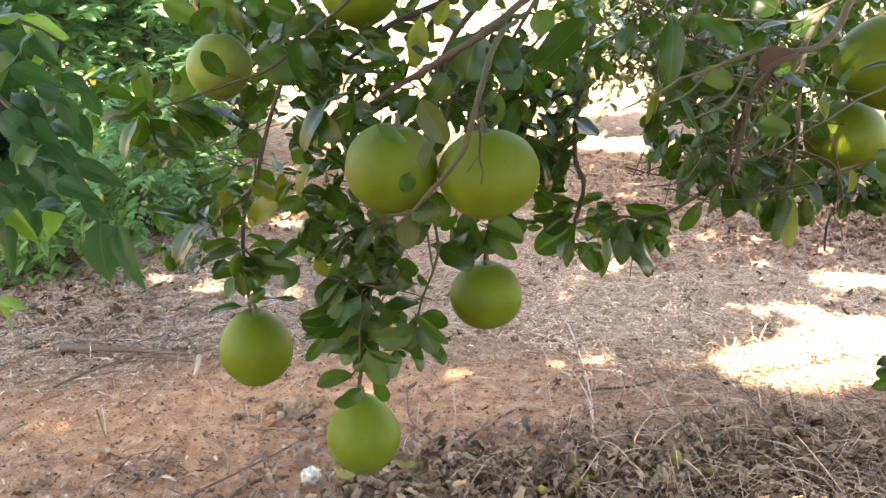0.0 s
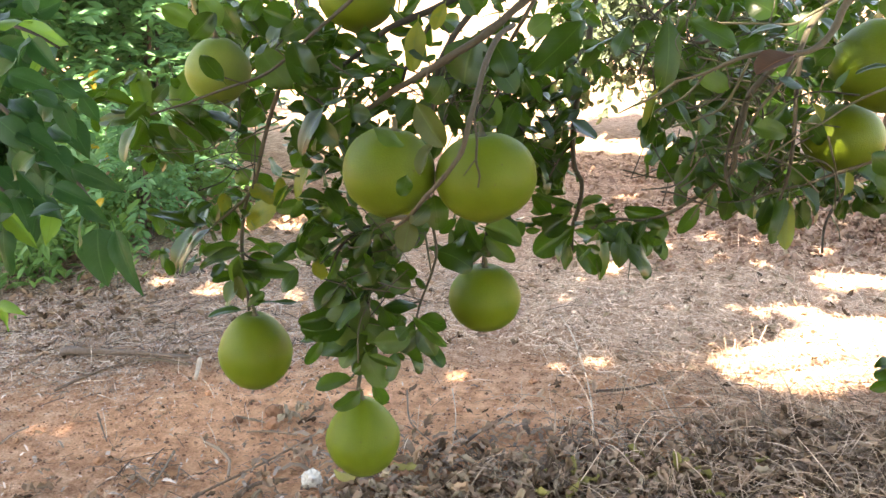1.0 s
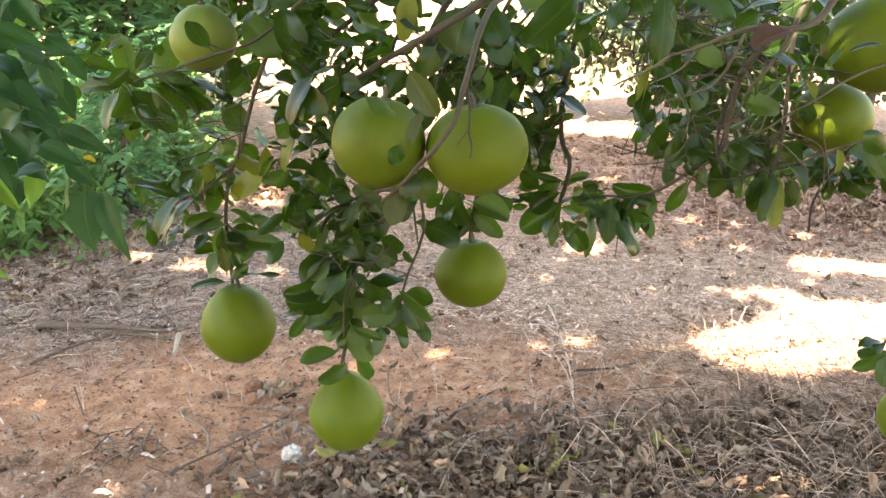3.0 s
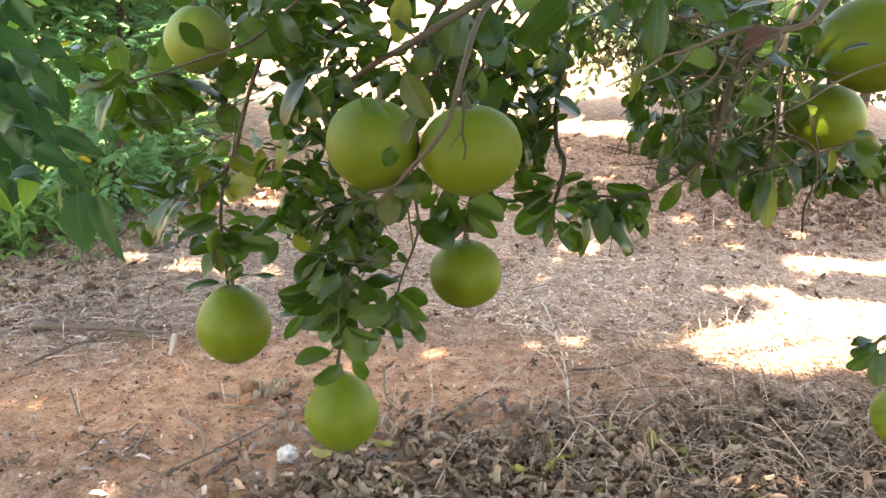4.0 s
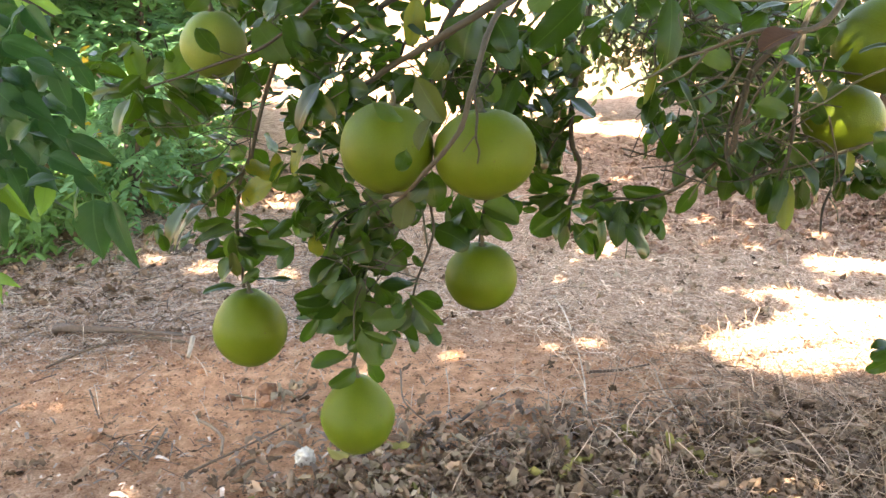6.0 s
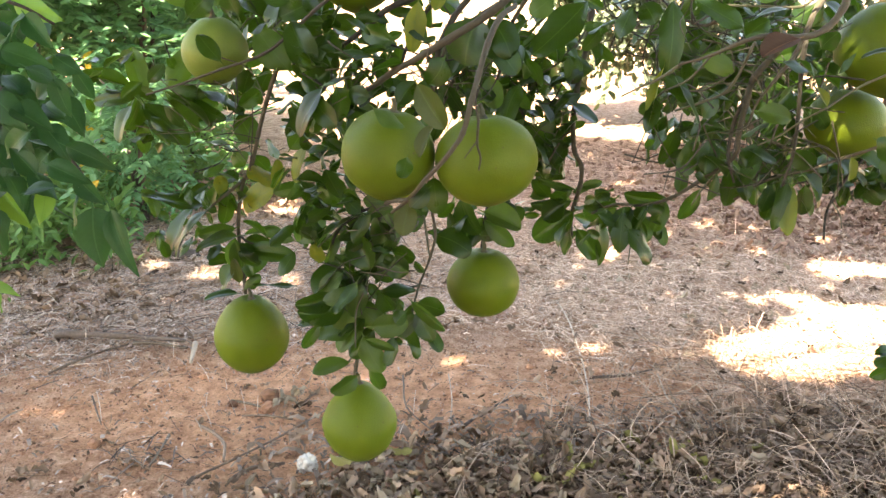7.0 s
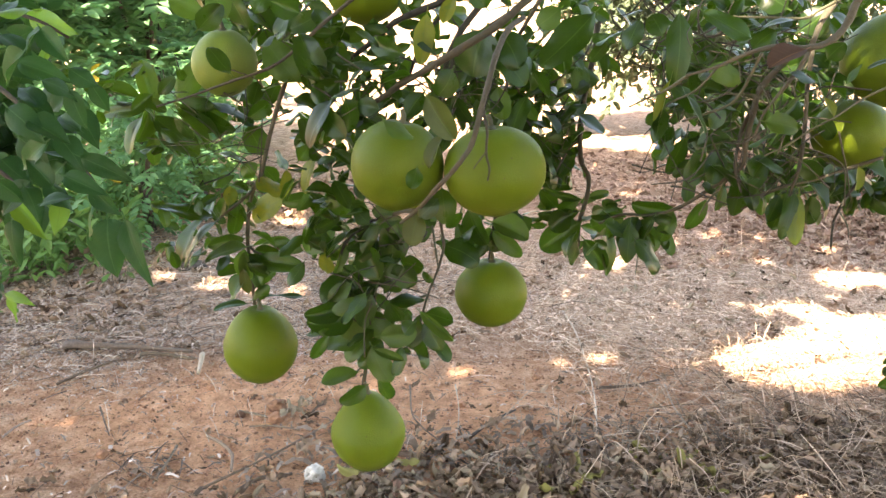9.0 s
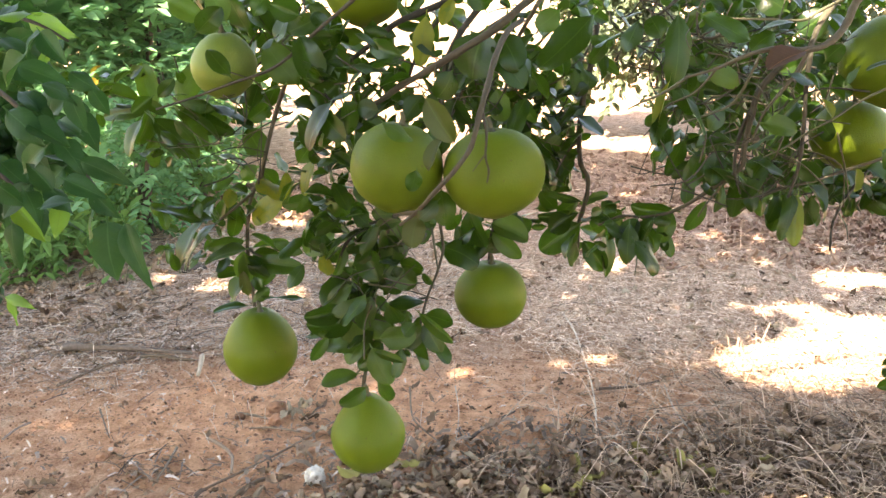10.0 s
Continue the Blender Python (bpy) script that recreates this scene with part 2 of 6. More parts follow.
def tube(points, r0, r1, sides=8, steps=5, rough=0.08, seed=0):
    """Smooth tapered tube through the points, with knobs."""
    pts = [Vector(p) for p in points]
    ext = [pts[0] * 2 - pts[1], *pts, pts[-1] * 2 - pts[-2]]
    path = []
    for i in range(1, len(ext) - 2):
        a, b, c, d = ext[i - 1:i + 3]
        for k in range(steps):
            t = k / steps
            path.append(0.5 * ((2 * b) + (c - a) * t + (2 * a - 5 * b + 4 * c - d) * t * t + (3 * b - a - 3 * c + d) * t ** 3))
    path.append(pts[-1])
    verts, faces = [], []
    side = Vector((0.3, 1, 0.2))
    for i, p in enumerate(path):
        t = i / (len(path) - 1)
        way = (path[min(i + 1, len(path) - 1)] - path[max(i - 1, 0)]).normalized()
        side = (side - way * side.dot(way)).normalized()
        other = way.cross(side)
        r = (r0 + (r1 - r0) * t) * (1 + (0.13 if i % steps == 0 and 0 < i < len(path) - 1 else 0))
        for s in range(sides):
            a = 2 * math.pi * s / sides
            k = r * (1 + rough * 2 * noise.noise(Vector((s * 1.7 + seed, i * 0.6, seed * 3.1))))
            verts.append(p + (side * math.cos(a) + other * math.sin(a)) * k)
    for i in range(len(path) - 1):
        for s in range(sides):
            faces.append((i * sides + s, i * sides + (s + 1) % sides, (i + 1) * sides + (s + 1) % sides, (i + 1) * sides + s))
    faces.append(tuple(reversed(range(sides))))
    faces.append(tuple(range((len(path) - 1) * sides, len(path) * sides)))
    return verts, faces


def blade(shape="oval", rows=10, cols=6, fold=0.22, curl=0.10, wave=0.03, seed=0, roll=0.0, sway=0.0):
    """A leaf of unit length and width: midrib along y, upper face to z. roll bends the rims down, sway bends the midrib sideways."""
    verts, uvs, faces = [], [], []
    for i in range(rows + 1):
        t = 0.5 - 0.5 * math.cos(math.pi * i / rows)
        if shape == "oval":         # broad, widest past the middle, with a blunt rounded tip
            w = max(0.0, 1 - abs(2 * t ** 0.92 - 1) ** 2.2) ** 0.52 * min(1.0, t / 0.34 + 0.05) ** 0.38
        elif shape == "pointed":
            w = math.sin(math.pi * t ** 0.62) ** 0.95 if 0 < t < 1 else 0.0
        else:
            w = math.sin(math.pi * t) ** 0.9 if 0 < t < 1 else 0.0
        w = max(w, 0.02)
        for j in range(cols + 1):
            u = j / cols - 0.5
            z = fold * abs(u) * w - roll * (2 * u) ** 2 * w - curl * (t - 0.2) ** 2 + wave * math.sin(t * 9 + seed + 3 * u) * abs(u) * 2
            verts.append((u * w + sway * math.sin(math.pi * t), t, z))
            uvs.append((j / cols, t))
    for i in range(rows):
        for j in range(cols):
            a = i * (cols + 1) + j
            faces.append((a, a + 1, a + cols + 2, a + cols + 1))
    n = len(verts)
    verts += [(-0.022, -0.14, 0.015), (0.022, -0.14, 0.015), (0.03, 0.02, 0.0), (-0.03, 0.02, 0.0)]
    uvs += [(0.5, 0.0)] * 4
    faces.append((n, n + 1, n + 2, n + 3))
    return np.array(verts), faces, np.array(uvs)


def leaf_frame(base, tip, width, roll, lift):
    base, tip = Vector(base), Vector(tip)
    along = tip - base
    size = along.length
    y = along / size
    z = Vector((0, -1 + lift, lift + 0.12))
    z = z - y * z.dot(y)
    z = z.normalized() if z.length > 1e-3 else y.orthogonal().normalized()
    z = Matrix.Rotation(radians(roll), 3, y) @ z
    x = y.cross(z)
    deep = (width + size) / 2
    return Matrix(((x.x * width, y.x * size, z.x * deep, base.x), (x.y * width, y.y * size, z.y * deep, base.y),
                   (x.z * width, y.z * size, z.z * deep, base.z), (0, 0, 0, 1)))


def cloud(name, frames, blades, material):
    """Many leaves joined into one mesh; frames are 4 x 4 matrices."""
    verts, faces, uvs, at = [], [], [], 0
    frames = np.array([np.array(m) for m in frames])
    for i, (v, f, uv) in enumerate(blades):
        m = frames[i::len(blades)]
        if not len(m):
            continue
        verts.append((np.einsum("nij,vj->nvi", m[:, :3, :3], v) + m[:, None, :3, 3]).reshape(-1, 3))
        uvs.append(np.tile(uv, (len(m), 1)))
        faces += (np.array(f)[None] + (at + np.arange(len(m)) * len(v))[:, None, None]).reshape(-1, 4).tolist()
        at += len(v) * len(m)
    return mesh_of(name, np.concatenate(verts), faces, material, np.concatenate(uvs))


BENDS = ((0.25, 0.12, 0.03, 0.05, 0.04), (0.10, 0.30, 0.05, 0.08, -0.05), (0.42, 0.10, 0.03, 0.02, 0.06), (0.20, -0.12, 0.06, 0.06, -0.03),
         (0.34, 0.40, 0.02, 0.10, 0.02), (0.05, 0.20, 0.07, 0.12, 0.08), (0.55, 0.22, 0.04, 0.0, -0.07), (0.28, 0.50, 0.05, 0.04, -0.02))
FULL = {s: [blade(s, 10, 6, f, c, w, k, r, b) for k, (f, c, w, r, b) in enumerate(BENDS)] for s in ("oval", "pointed")}


def crumpled(k):
    """A dried leaf: curled along and across, with a torn, puckered rim."""
    v, f, uv = blade("lens" if k % 3 == 2 else "oval", 7, 4, (0.5, -0.2, 0.7, 0.1, -0.4, 0.35)[k], (-0.5, 0.55, -0.3, 0.8, -0.7, 0.4)[k], 0.12, k)
    for p in v:
        q = Vector((p[0] * 3.0 + k * 5, p[1] * 4.0, 0))
        p[2] += 0.34 * noise.noise(q) + 0.16 * noise.noise(q * 2.7)
        p[0] *= 1 + 0.8 * noise.noise(q * 1.3 + Vector((0, 0, 4)))
        p[0] += 0.16 * math.sin(p[1] * 3 + k)
    return v, f, uv


FULL["crumpled"] = [crumpled(k) for k in range(5)]
LIGHT = {s: [blade(s, 4, 2, f, c, 0.0) for f, c in ((0.25, 0.15), (0.1, 0.3), (0.4, 0.1))] for s in ("oval", "pointed", "lens")}
shared = {}


def leaf(parent, base, tip, width, roll, material, lift=0.45, shape="oval"):
    """One leaf of its own on a branch."""
    pick = random.randrange(5 if shape == "crumpled" else 8)
    key = (material.name, shape, pick)
    if key not in shared:
        v, f, uv = FULL[shape][pick]
        shared[key] = mesh_of("leaf", v, f, material, uv)
    ob = new("leaf", shared[key])
    ob.parent = parent
    ob.matrix_parent_inverse = Matrix.Identity(4)
    ob.matrix_basis = leaf_frame(base, tip, width, roll, lift)
    return ob


def inner_leaves(parent, centre, half, count, material=None, shape="oval"):
    """Leaves deep in the foliage of a branch, too many to tell apart."""
    frames = []
    for _ in range(count):
        base = Vector([c + random.uniform(-h, h) for c, h in zip(centre, half)])
        way = Vector((random.uniform(-1, 1), random.uniform(-0.7, 0.7), random.uniform(-1.1, 0.45))).normalized()
        size = random.uniform(0.028, 0.056) if shape == "oval" else random.uniform(0.04, 0.07)
        frames.append(leaf_frame(base, base + way * size, size * random.uniform(0.42, 0.6), random.uniform(-75, 75), random.uniform(0.2, 0.8)))
    ob = new("inner_foliage", cloud("inner_foliage", frames, FULL[shape], material or LEAF))
    ob.parent = parent
    return tagged(ob, kind="stuff")


def inner_twigs(parent, centre, half, count, length=(0.05, 0.14)):
    """Fine bare twigs crossing inside the foliage of a branch."""
    verts, faces = [], []
    for k in range(count):
        p = Vector([c + random.uniform(-h, h) for c, h in zip(centre, half)])
        way = Vector((random.uniform(-1, 1), random.uniform(-0.4, 0.4), random.uniform(-0.9, 0.5))).normalized() * random.uniform(*length)
        bow = Vector((random.uniform(-1, 1), 0, random.uniform(-1, 1))) * way.length * 0.22
        r = random.uniform(0.0007, 0.0017)
        v, f = tube([p - way / 2, p + bow, p + way / 2], r, r * 0.6, 5, 4, 0.1, k)
        faces += [tuple(i + len(verts) for i in q) for q in f]
        verts += v
    ob = new("twig_tangle", mesh_of("twig_tangle", verts, faces, BARK))
    ob.parent = parent
    return tagged(ob, kind="stuff")


# ---- ground: one sheet to the horizon ----
def ground_sheet():
    def axis(lo, hi, step, far):
        inner = list(np.arange(lo, hi + step / 2, step))
        out, s, left, right = [], step, lo, hi
        while right < far:
            s *= 1.35
            left, right = left - s, right + s
            out = [left] + out + [right]
        k = len(out) // 2
        return out[:k] + inner + out[k:]
    xs, ys = axis(-3.2, 4.2, 0.04, 900), axis(1.2, 7.6, 0.04, 900)
    verts = [(x, y, lump(x, y)) for y in ys for x in xs]
    w = len(xs)
    faces = [(j * w + i, j * w + i + 1, (j + 1) * w + i + 1, (j + 1) * w + i) for j in range(len(ys) - 1) for i in range(w - 1)]
    return tagged(new("ground", mesh_of("ground", verts, faces, SOIL)), "bare red soil with grey dry plant litter under trees", "ground", kind="structure")


ground_sheet()

# ---- the pomelo tree: trunk beside the view, limbs reaching in ----
tree = thing("pomelo_tree", (1.75, 0.55, 0.0), "pomelo tree with drooping leafy branches and grey-brown bark", "tree")


def limb(name, points, r0, r1, owner=None):
    verts, faces = tube(points, r0, r1, 8 if r0 > 0.003 else 6, 5, 0.10, len(bpy.data.objects) % 37)
    ob = new(name, mesh_of(name, verts, faces, BARK if r0 > 0.0026 or name == "dead_twig" else BARK_GREEN))
    return under(ob, owner or tree)


limb("trunk", [(1.75, 0.55, -0.05), (1.72, 0.57, 0.5), (1.76, 0.52, 1.1), (1.70, 0.5, 1.7), (1.66, 0.5, 2.1)], 0.11, 0.08)
limb("bough", [(1.70, 0.5, 1.6), (1.35, 0.75, 1.75), (1.0, 1.0, 1.55), (0.78, 1.09, 1.36)], 0.035, 0.014)
limb("bough", [(1.70, 0.5, 1.8), (1.1, 0.9, 2.05), (0.6, 1.1, 1.8), (0.2, 1.22, 1.40), (0.10, 1.25, 1.32)], 0.035, 0.012)
limb("bough", [(1.68, 0.5, 1.9), (0.9, 1.1, 2.3), (0.1, 1.4, 2.1), (-0.05, 1.45, 1.6), (-0.08, 1.48, 1.33)], 0.03, 0.008)
limb("bough", [(1.66, 0.5, 2.0), (1.0, 1.5, 2.4), (0.5, 1.7, 1.9), (0.32, 1.72, 1.35)], 0.03, 0.009)
limb("bough", [(1.66, 0.5, 2.0), (0.9, 0.2, 3.4), (-0.6, -0.2, 4.7), (-2.8, -0.4, 5.3)], 0.07, 0.02)
limb("bough", [(1.66, 0.5, 2.0), (1.3, 1.0, 3.6), (0.6, 1.9, 4.8), (-0.6, 2.9, 5.4)], 0.07, 0.02)
limb("bough", [(1.66, 0.5, 2.0), (1.8, 1.1, 3.6), (2.0, 2.0, 4.8), (1.9, 3.0, 5.4)], 0.06, 0.02)
limb("bough", [(1.66, 0.5, 2.0), (1.5, -0.4, 3.6), (0.6, -1.6, 4.8), (-1.0, -2.4, 5.3)], 0.06, 0.02)
limb("bough", [(1.66, 0.5, 2.0), (1.6, -0.3, 3.6), (1.9, -1.6, 4.8), (2.2, -2.6, 5.4)], 0.06, 0.02)


# gaps in the crown: where the sun comes through, as spots on the ground (x, y, rx, ry)
GAPS = ((1.27, 2.67, 0.37, 0.165), (1.64, 2.86, 0.40, 0.28), (1.90, 3.58, 0.30, 0.08), (1.38, 3.24, 0.18, 0.03), (-1.18, 2.25, 0.085, 0.034), (-1.04, 2.20, 0.03, 0.02),
        (-0.90, 2.25, 0.050, 0.028), (-0.77, 2.31, 0.045, 0.025), (-0.67, 2.47, 0.035, 0.02), (-0.45, 2.66, 0.05, 0.024), (0.03, 2.68, 0.06, 0.036), (0.19, 2.71, 0.05, 0.028),
        (0.29, 2.23, 0.055, 0.042), (0.77, 3.76, 0.13, 0.045), (-1.20, 3.58, 0.16, 0.044), (-0.92, 3.50, 0.15, 0.046), (-0.66, 3.42, 0.13, 0.046), (-1.03, 3.18, 0.08, 0.032), (-1.38, 2.93, 0.05, 0.025), (-0.65, 3.15, 0.07, 0.03))
# and where it reaches a twig or a fruit (x, y, z, r)
FLECKS = ((0.645, 1.353, 1.055, 0.066), (-0.340, 1.463, 0.677, 0.055), (0.331, 0.993, 1.197, 0.050), (0.531, 1.301, 1.008, 0.050), (0.094, 1.160, 1.058, 0.030),
          (-0.004, 1.417, 1.212, 0.060), (-0.045, 1.399, 1.155, 0.050), (-0.416, 1.533, 1.146, 0.070), (0.511, 1.210, 1.222, 0.050), (0.148, 1.289, 1.138, 0.050),
          (0.497, 1.335, 0.946, 0.060), (-0.482, 1.517, 0.852, 0.050), (0.596, 1.313, 1.219, 0.060), (0.321, 1.238, 1.143, 0.050))
GAPS += tuple((x - SUN_DIR.x / SUN_DIR.z * z, y - SUN_DIR.y / SUN_DIR.z * z, r * 0.62, r * 0.62) for x, y, z, r in FLECKS)


def crown(count):
    """Unseen leaves overhead, 4.8 to 7.8 m up, thinning at the rim, placed to shape sun and shade below."""
    frames = []
    slope = Vector((SUN_DIR.x / SUN_DIR.z, SUN_DIR.y / SUN_DIR.z))
    for a, b in ((0.385, 1.70), (0.35, 1.72), (0.33, 1.95), (0.30, 1.90), (-0.34, 1.97), (0.44, 3.12), (0.43, 3.06), (0.01, 1.58), (0.0, 1.66)):      # closed sprays, added to block the sun at these spots
        for k in range(26):
            z = 4.8 + k * 0.11
            p = Vector((a + slope.x * z + random.gauss(0, 0.04), b + slope.y * z + random.gauss(0, 0.04), z))
            frames.append(leaf_frame(p, p + Vector((random.uniform(-1, 1), random.uniform(-1, 1), -0.2)).normalized() * 0.19, 0.12, random.uniform(-25, 25), 0.95))
    while len(frames) < count:
        gx, gy, z = random.uniform(-3.4, 4.4), random.uniform(-5.0, 8.8), random.uniform(4.8, 7.8)
        if (gx < -0.7 and gy > 4.4 and random.random() < 0.87) or (0.2 < gx < 2.2 and 2.4 < gy < 4.4 and random.random() < 0.42) or (0.3 < gx < 1.7 and gy > 4.3 and random.random() < 0.25) or gy > (8.5 if gx > 2.1 else 6.7) + 0.5 * noise.noise(Vector((gx * 0.8, 3.0, 0))) or any(((gx - a) / c) ** 2 + ((gy - b) / d) ** 2 < 1 for a, b, c, d in GAPS):
            continue
        p = Vector((gx + slope.x * z, gy + slope.y * z, z))
        way = Vector((random.uniform(-1, 1), random.uniform(-1, 1), random.uniform(-0.6, 0.2))).normalized()
        size = random.uniform(0.145, 0.215)
        on_ground = [(q.x - slope.x * q.z, q.y - slope.y * q.z) for q in (p + way * size * 0.5, p + way * size)]
        if any(((x - a) / c) ** 2 + ((y - b) / d) ** 2 < 1 for x, y in on_ground for a, b, c, d in GAPS):
            continue
        frames.append(leaf_frame(p, p + way * size, size * 0.62, random.uniform(-40, 40), 0.95))
    for _ in range(3000):       # unseen loose leaves added behind the viewpoint, as a skirt that holds back light
        p = Vector((random.uniform(-3.2, 3.6), random.uniform(-3.6, -1.6), random.uniform(0.5, 3.6)))
        way = Vector((random.uniform(-1, 1), random.uniform(-1, 1), random.uniform(-1.0, 0.2))).normalized()
        size = random.uniform(0.11, 0.17)
        frames.append(leaf_frame(p, p + way * size, size * 0.6, random.uniform(-60, 60), 0.5))
    return tagged(under(new("crown", cloud("crown", frames, [blade("oval", 4, 2, 0.25, 0.15, 0.0), blade("oval", 4, 2, 0.1, 0.3, 0.0)], LEAF)), tree), kind="stuff")


crown(61500)


def pomelo(centre, width, height, neck, stem_end, lean, label, material=FRUIT):
    """A fruit turned round its axis, a little lopsided, with calyx and stalk."""
    ob = thing("pomelo", centre, label, "fruit", "pomelos on the tree")
    c, verts, faces = Vector(centre), [], []
    rings, sides = 28, 36
    turn = Matrix.Rotation(radians(lean), 3, "Y")
    seed = centre[0] * 17
    for i in range(rings + 1):
        th = math.pi * i / rings
        up = math.cos(th)
        r = math.sin(th) * (1 - neck * max(0.0, up) ** 1.3) * (1 - 0.06 * max(0.0, -up) ** 2)
        z = up + (0.10 * neck * max(0.0, up) ** 3) - 0.10 * math.exp(-(th / 0.20) ** 2) * (neck < 0.2) - 0.04 * math.exp(-((math.pi - th) / 0.25) ** 2)
        for s in range(sides):
            a = 2 * math.pi * s / sides
            d = Vector((math.cos(a) * r * width / 2, math.sin(a) * r * width / 2, z * height / 2))
            k = 1 + 0.03 * noise.noise(d * 18 + Vector((seed, 0, 0))) + 0.008 * noise.noise(d * 70)
            verts.append(turn @ (d * k))
    for i in range(rings):
        for s in range(sides):
            faces.append((i * sides + s, (i + 1) * sides + s, (i + 1) * sides + (s + 1) % sides, i * sides + (s + 1) % sides))
    skin = new("skin", mesh_of("skin", verts, faces, material))
    skin.parent = ob
    top = turn @ Vector((0, 0, height / 2 * (1.0 + 0.1 * neck) * (0.93 if neck < 0.2 else 0.98)))
    end = Vector(stem_end) - c
    if end.z < top.z + 0.015:
        end = top + Vector((end.x * 0.3, 0.0, 0.02))
    v, f = tube([top - Vector((0, 0, 0.006)), top + (end - top) * 0.5 + Vector((0.002, 0, 0)), end], 0.0042, 0.0032, 7)
    stalk = new("stalk", mesh_of("stalk", v, f, BARK_GREEN))
    stalk.parent = ob
    v, f = tube([top - Vector((0, 0, 0.004)), top + Vector((0, 0, 0.001)), top + Vector((0, 0, 0.005))], 0.009, 0.005, 5, 2, 0.3)
    calyx = new("calyx", mesh_of("calyx", v, f, BARK_GREEN))
    calyx.parent = ob
    return ob


pomelo((-0.146, 1.399, 0.467), 0.136, 0.153, 0.3, (-0.158, 1.422, 0.544), 0, "pear-shaped green pomelo with a short neck, lowest on its twig")
pomelo((-0.355, 1.496, 0.597), 0.140, 0.152, 0.14, (-0.367, 1.520, 0.674), 2, "green pomelo with small dark specks hanging from a thin twig")
pomelo((0.082, 1.520, 0.694), 0.137, 0.132, 0.05, (0.077, 1.541, 0.763), 0, "small round green pomelo under a fan of leaves")
pomelo((-0.076, 1.216, 1.001), 0.137, 0.132, 0.02, (-0.078, 1.239, 1.074), 8, "large green pomelo pressed against its neighbour")
pomelo((0.065, 1.199, 0.996), 0.148, 0.131, 0.0, (0.049, 1.221, 1.068), -6, "large broad green pomelo behind a bare dry stalk")
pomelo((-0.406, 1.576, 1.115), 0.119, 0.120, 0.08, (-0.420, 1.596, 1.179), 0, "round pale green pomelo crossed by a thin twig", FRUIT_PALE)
pomelo((-0.144, 1.531, 1.245), 0.136, 0.119, 0.0, (-0.140, 1.552, 1.311), 0, "green pomelo half hidden among the upper leaves")
pomelo((0.685, 1.437, 1.011), 0.135, 0.119, 0.05, (0.684, 1.466, 1.103), 0, "green pomelo with a sunlit fleck below a larger fruit")
pomelo((0.701, 1.352, 1.141), 0.170, 0.147, 0.0, (0.695, 1.376, 1.222), 0, "big yellowish green pomelo shaded by a leaf")
pomelo((0.827, 1.261, 0.534), 0.124, 0.123, 0.1, (0.821, 1.281, 0.602), 0, "green pomelo hanging low at the outer twigs")
b1 = limb("branch", [(0.191, 1.334, 1.284), (0.121, 1.299, 1.237), (0.071, 1.276, 1.196), (0.013, 1.275, 1.160), (-0.021, 1.290, 1.138), (-0.073, 1.311, 1.107), (-0.114, 1.334, 1.077), (-0.170, 1.386, 1.044)], 0.0063, 0.0042)
b2 = limb("branch", [(0.110, 1.494, 1.296), (0.015, 1.445, 1.238), (-0.050, 1.437, 1.210), (-0.087, 1.432, 1.194), (-0.121, 1.445, 1.166), (-0.167, 1.476, 1.131)], 0.0061, 0.0038)
b3 = limb("branch", [(-0.094, 1.429, 1.286), (-0.154, 1.423, 1.231), (-0.205, 1.431, 1.191), (-0.258, 1.460, 1.146), (-0.306, 1.471, 1.115), (-0.374, 1.485, 1.092), (-0.443, 1.499, 1.067), (-0.516, 1.513, 1.044)], 0.0034, 0.0018)
b4 = limb("branch", [(0.106, 1.258, 1.207), (0.081, 1.212, 1.193), (0.061, 1.150, 1.162), (0.049, 1.109, 1.129), (0.038, 1.078, 1.097), (0.027, 1.066, 1.058), (0.004, 1.067, 1.024), (-0.019, 1.089, 0.994), (-0.046, 1.178, 0.943), (-0.077, 1.317, 0.886)], 0.0044, 0.0027)
b5 = limb("dead_twig", [(0.042, 1.090, 1.103), (0.047, 1.072, 1.073), (0.046, 1.070, 1.045), (0.051, 1.078, 1.025), (0.050, 1.094, 1.005)], 0.0019, 0.0013)
limb("dead_twig", [(0.046, 1.070, 1.048), (0.038, 1.066, 1.038), (0.030, 1.068, 1.026)], 0.0013, 0.0008)
b6 = limb("twig", [(0.110, 1.418, 1.216), (0.042, 1.405, 1.173), (0.010, 1.395, 1.142), (-0.002, 1.383, 1.103), (-0.017, 1.349, 1.058), (-0.015, 1.354, 1.007), (-0.011, 1.355, 0.942)], 0.0036, 0.0023)
b6b = limb("twig", [(0.043, 1.428, 1.180), (0.029, 1.406, 1.110), (0.015, 1.394, 1.070), (-0.002, 1.363, 1.038)], 0.0032, 0.0018)
b6e = limb("branch", [(0.086, 1.415, 1.277), (0.057, 1.401, 1.231), (0.020, 1.387, 1.183), (-0.001, 1.375, 1.144), (-0.007, 1.375, 1.109), (-0.013, 1.373, 1.068)], 0.0058, 0.0036)
b6c = limb("twig", [(0.006, 1.483, 1.224), (-0.032, 1.469, 1.178), (-0.056, 1.455, 1.133), (-0.068, 1.444, 1.097)], 0.0033, 0.0024)
b6d = limb("branch", [(0.160, 1.428, 1.251), (0.133, 1.415, 1.208), (0.112, 1.424, 1.167), (0.104, 1.432, 1.126), (0.091, 1.436, 1.069)], 0.0041, 0.0024)
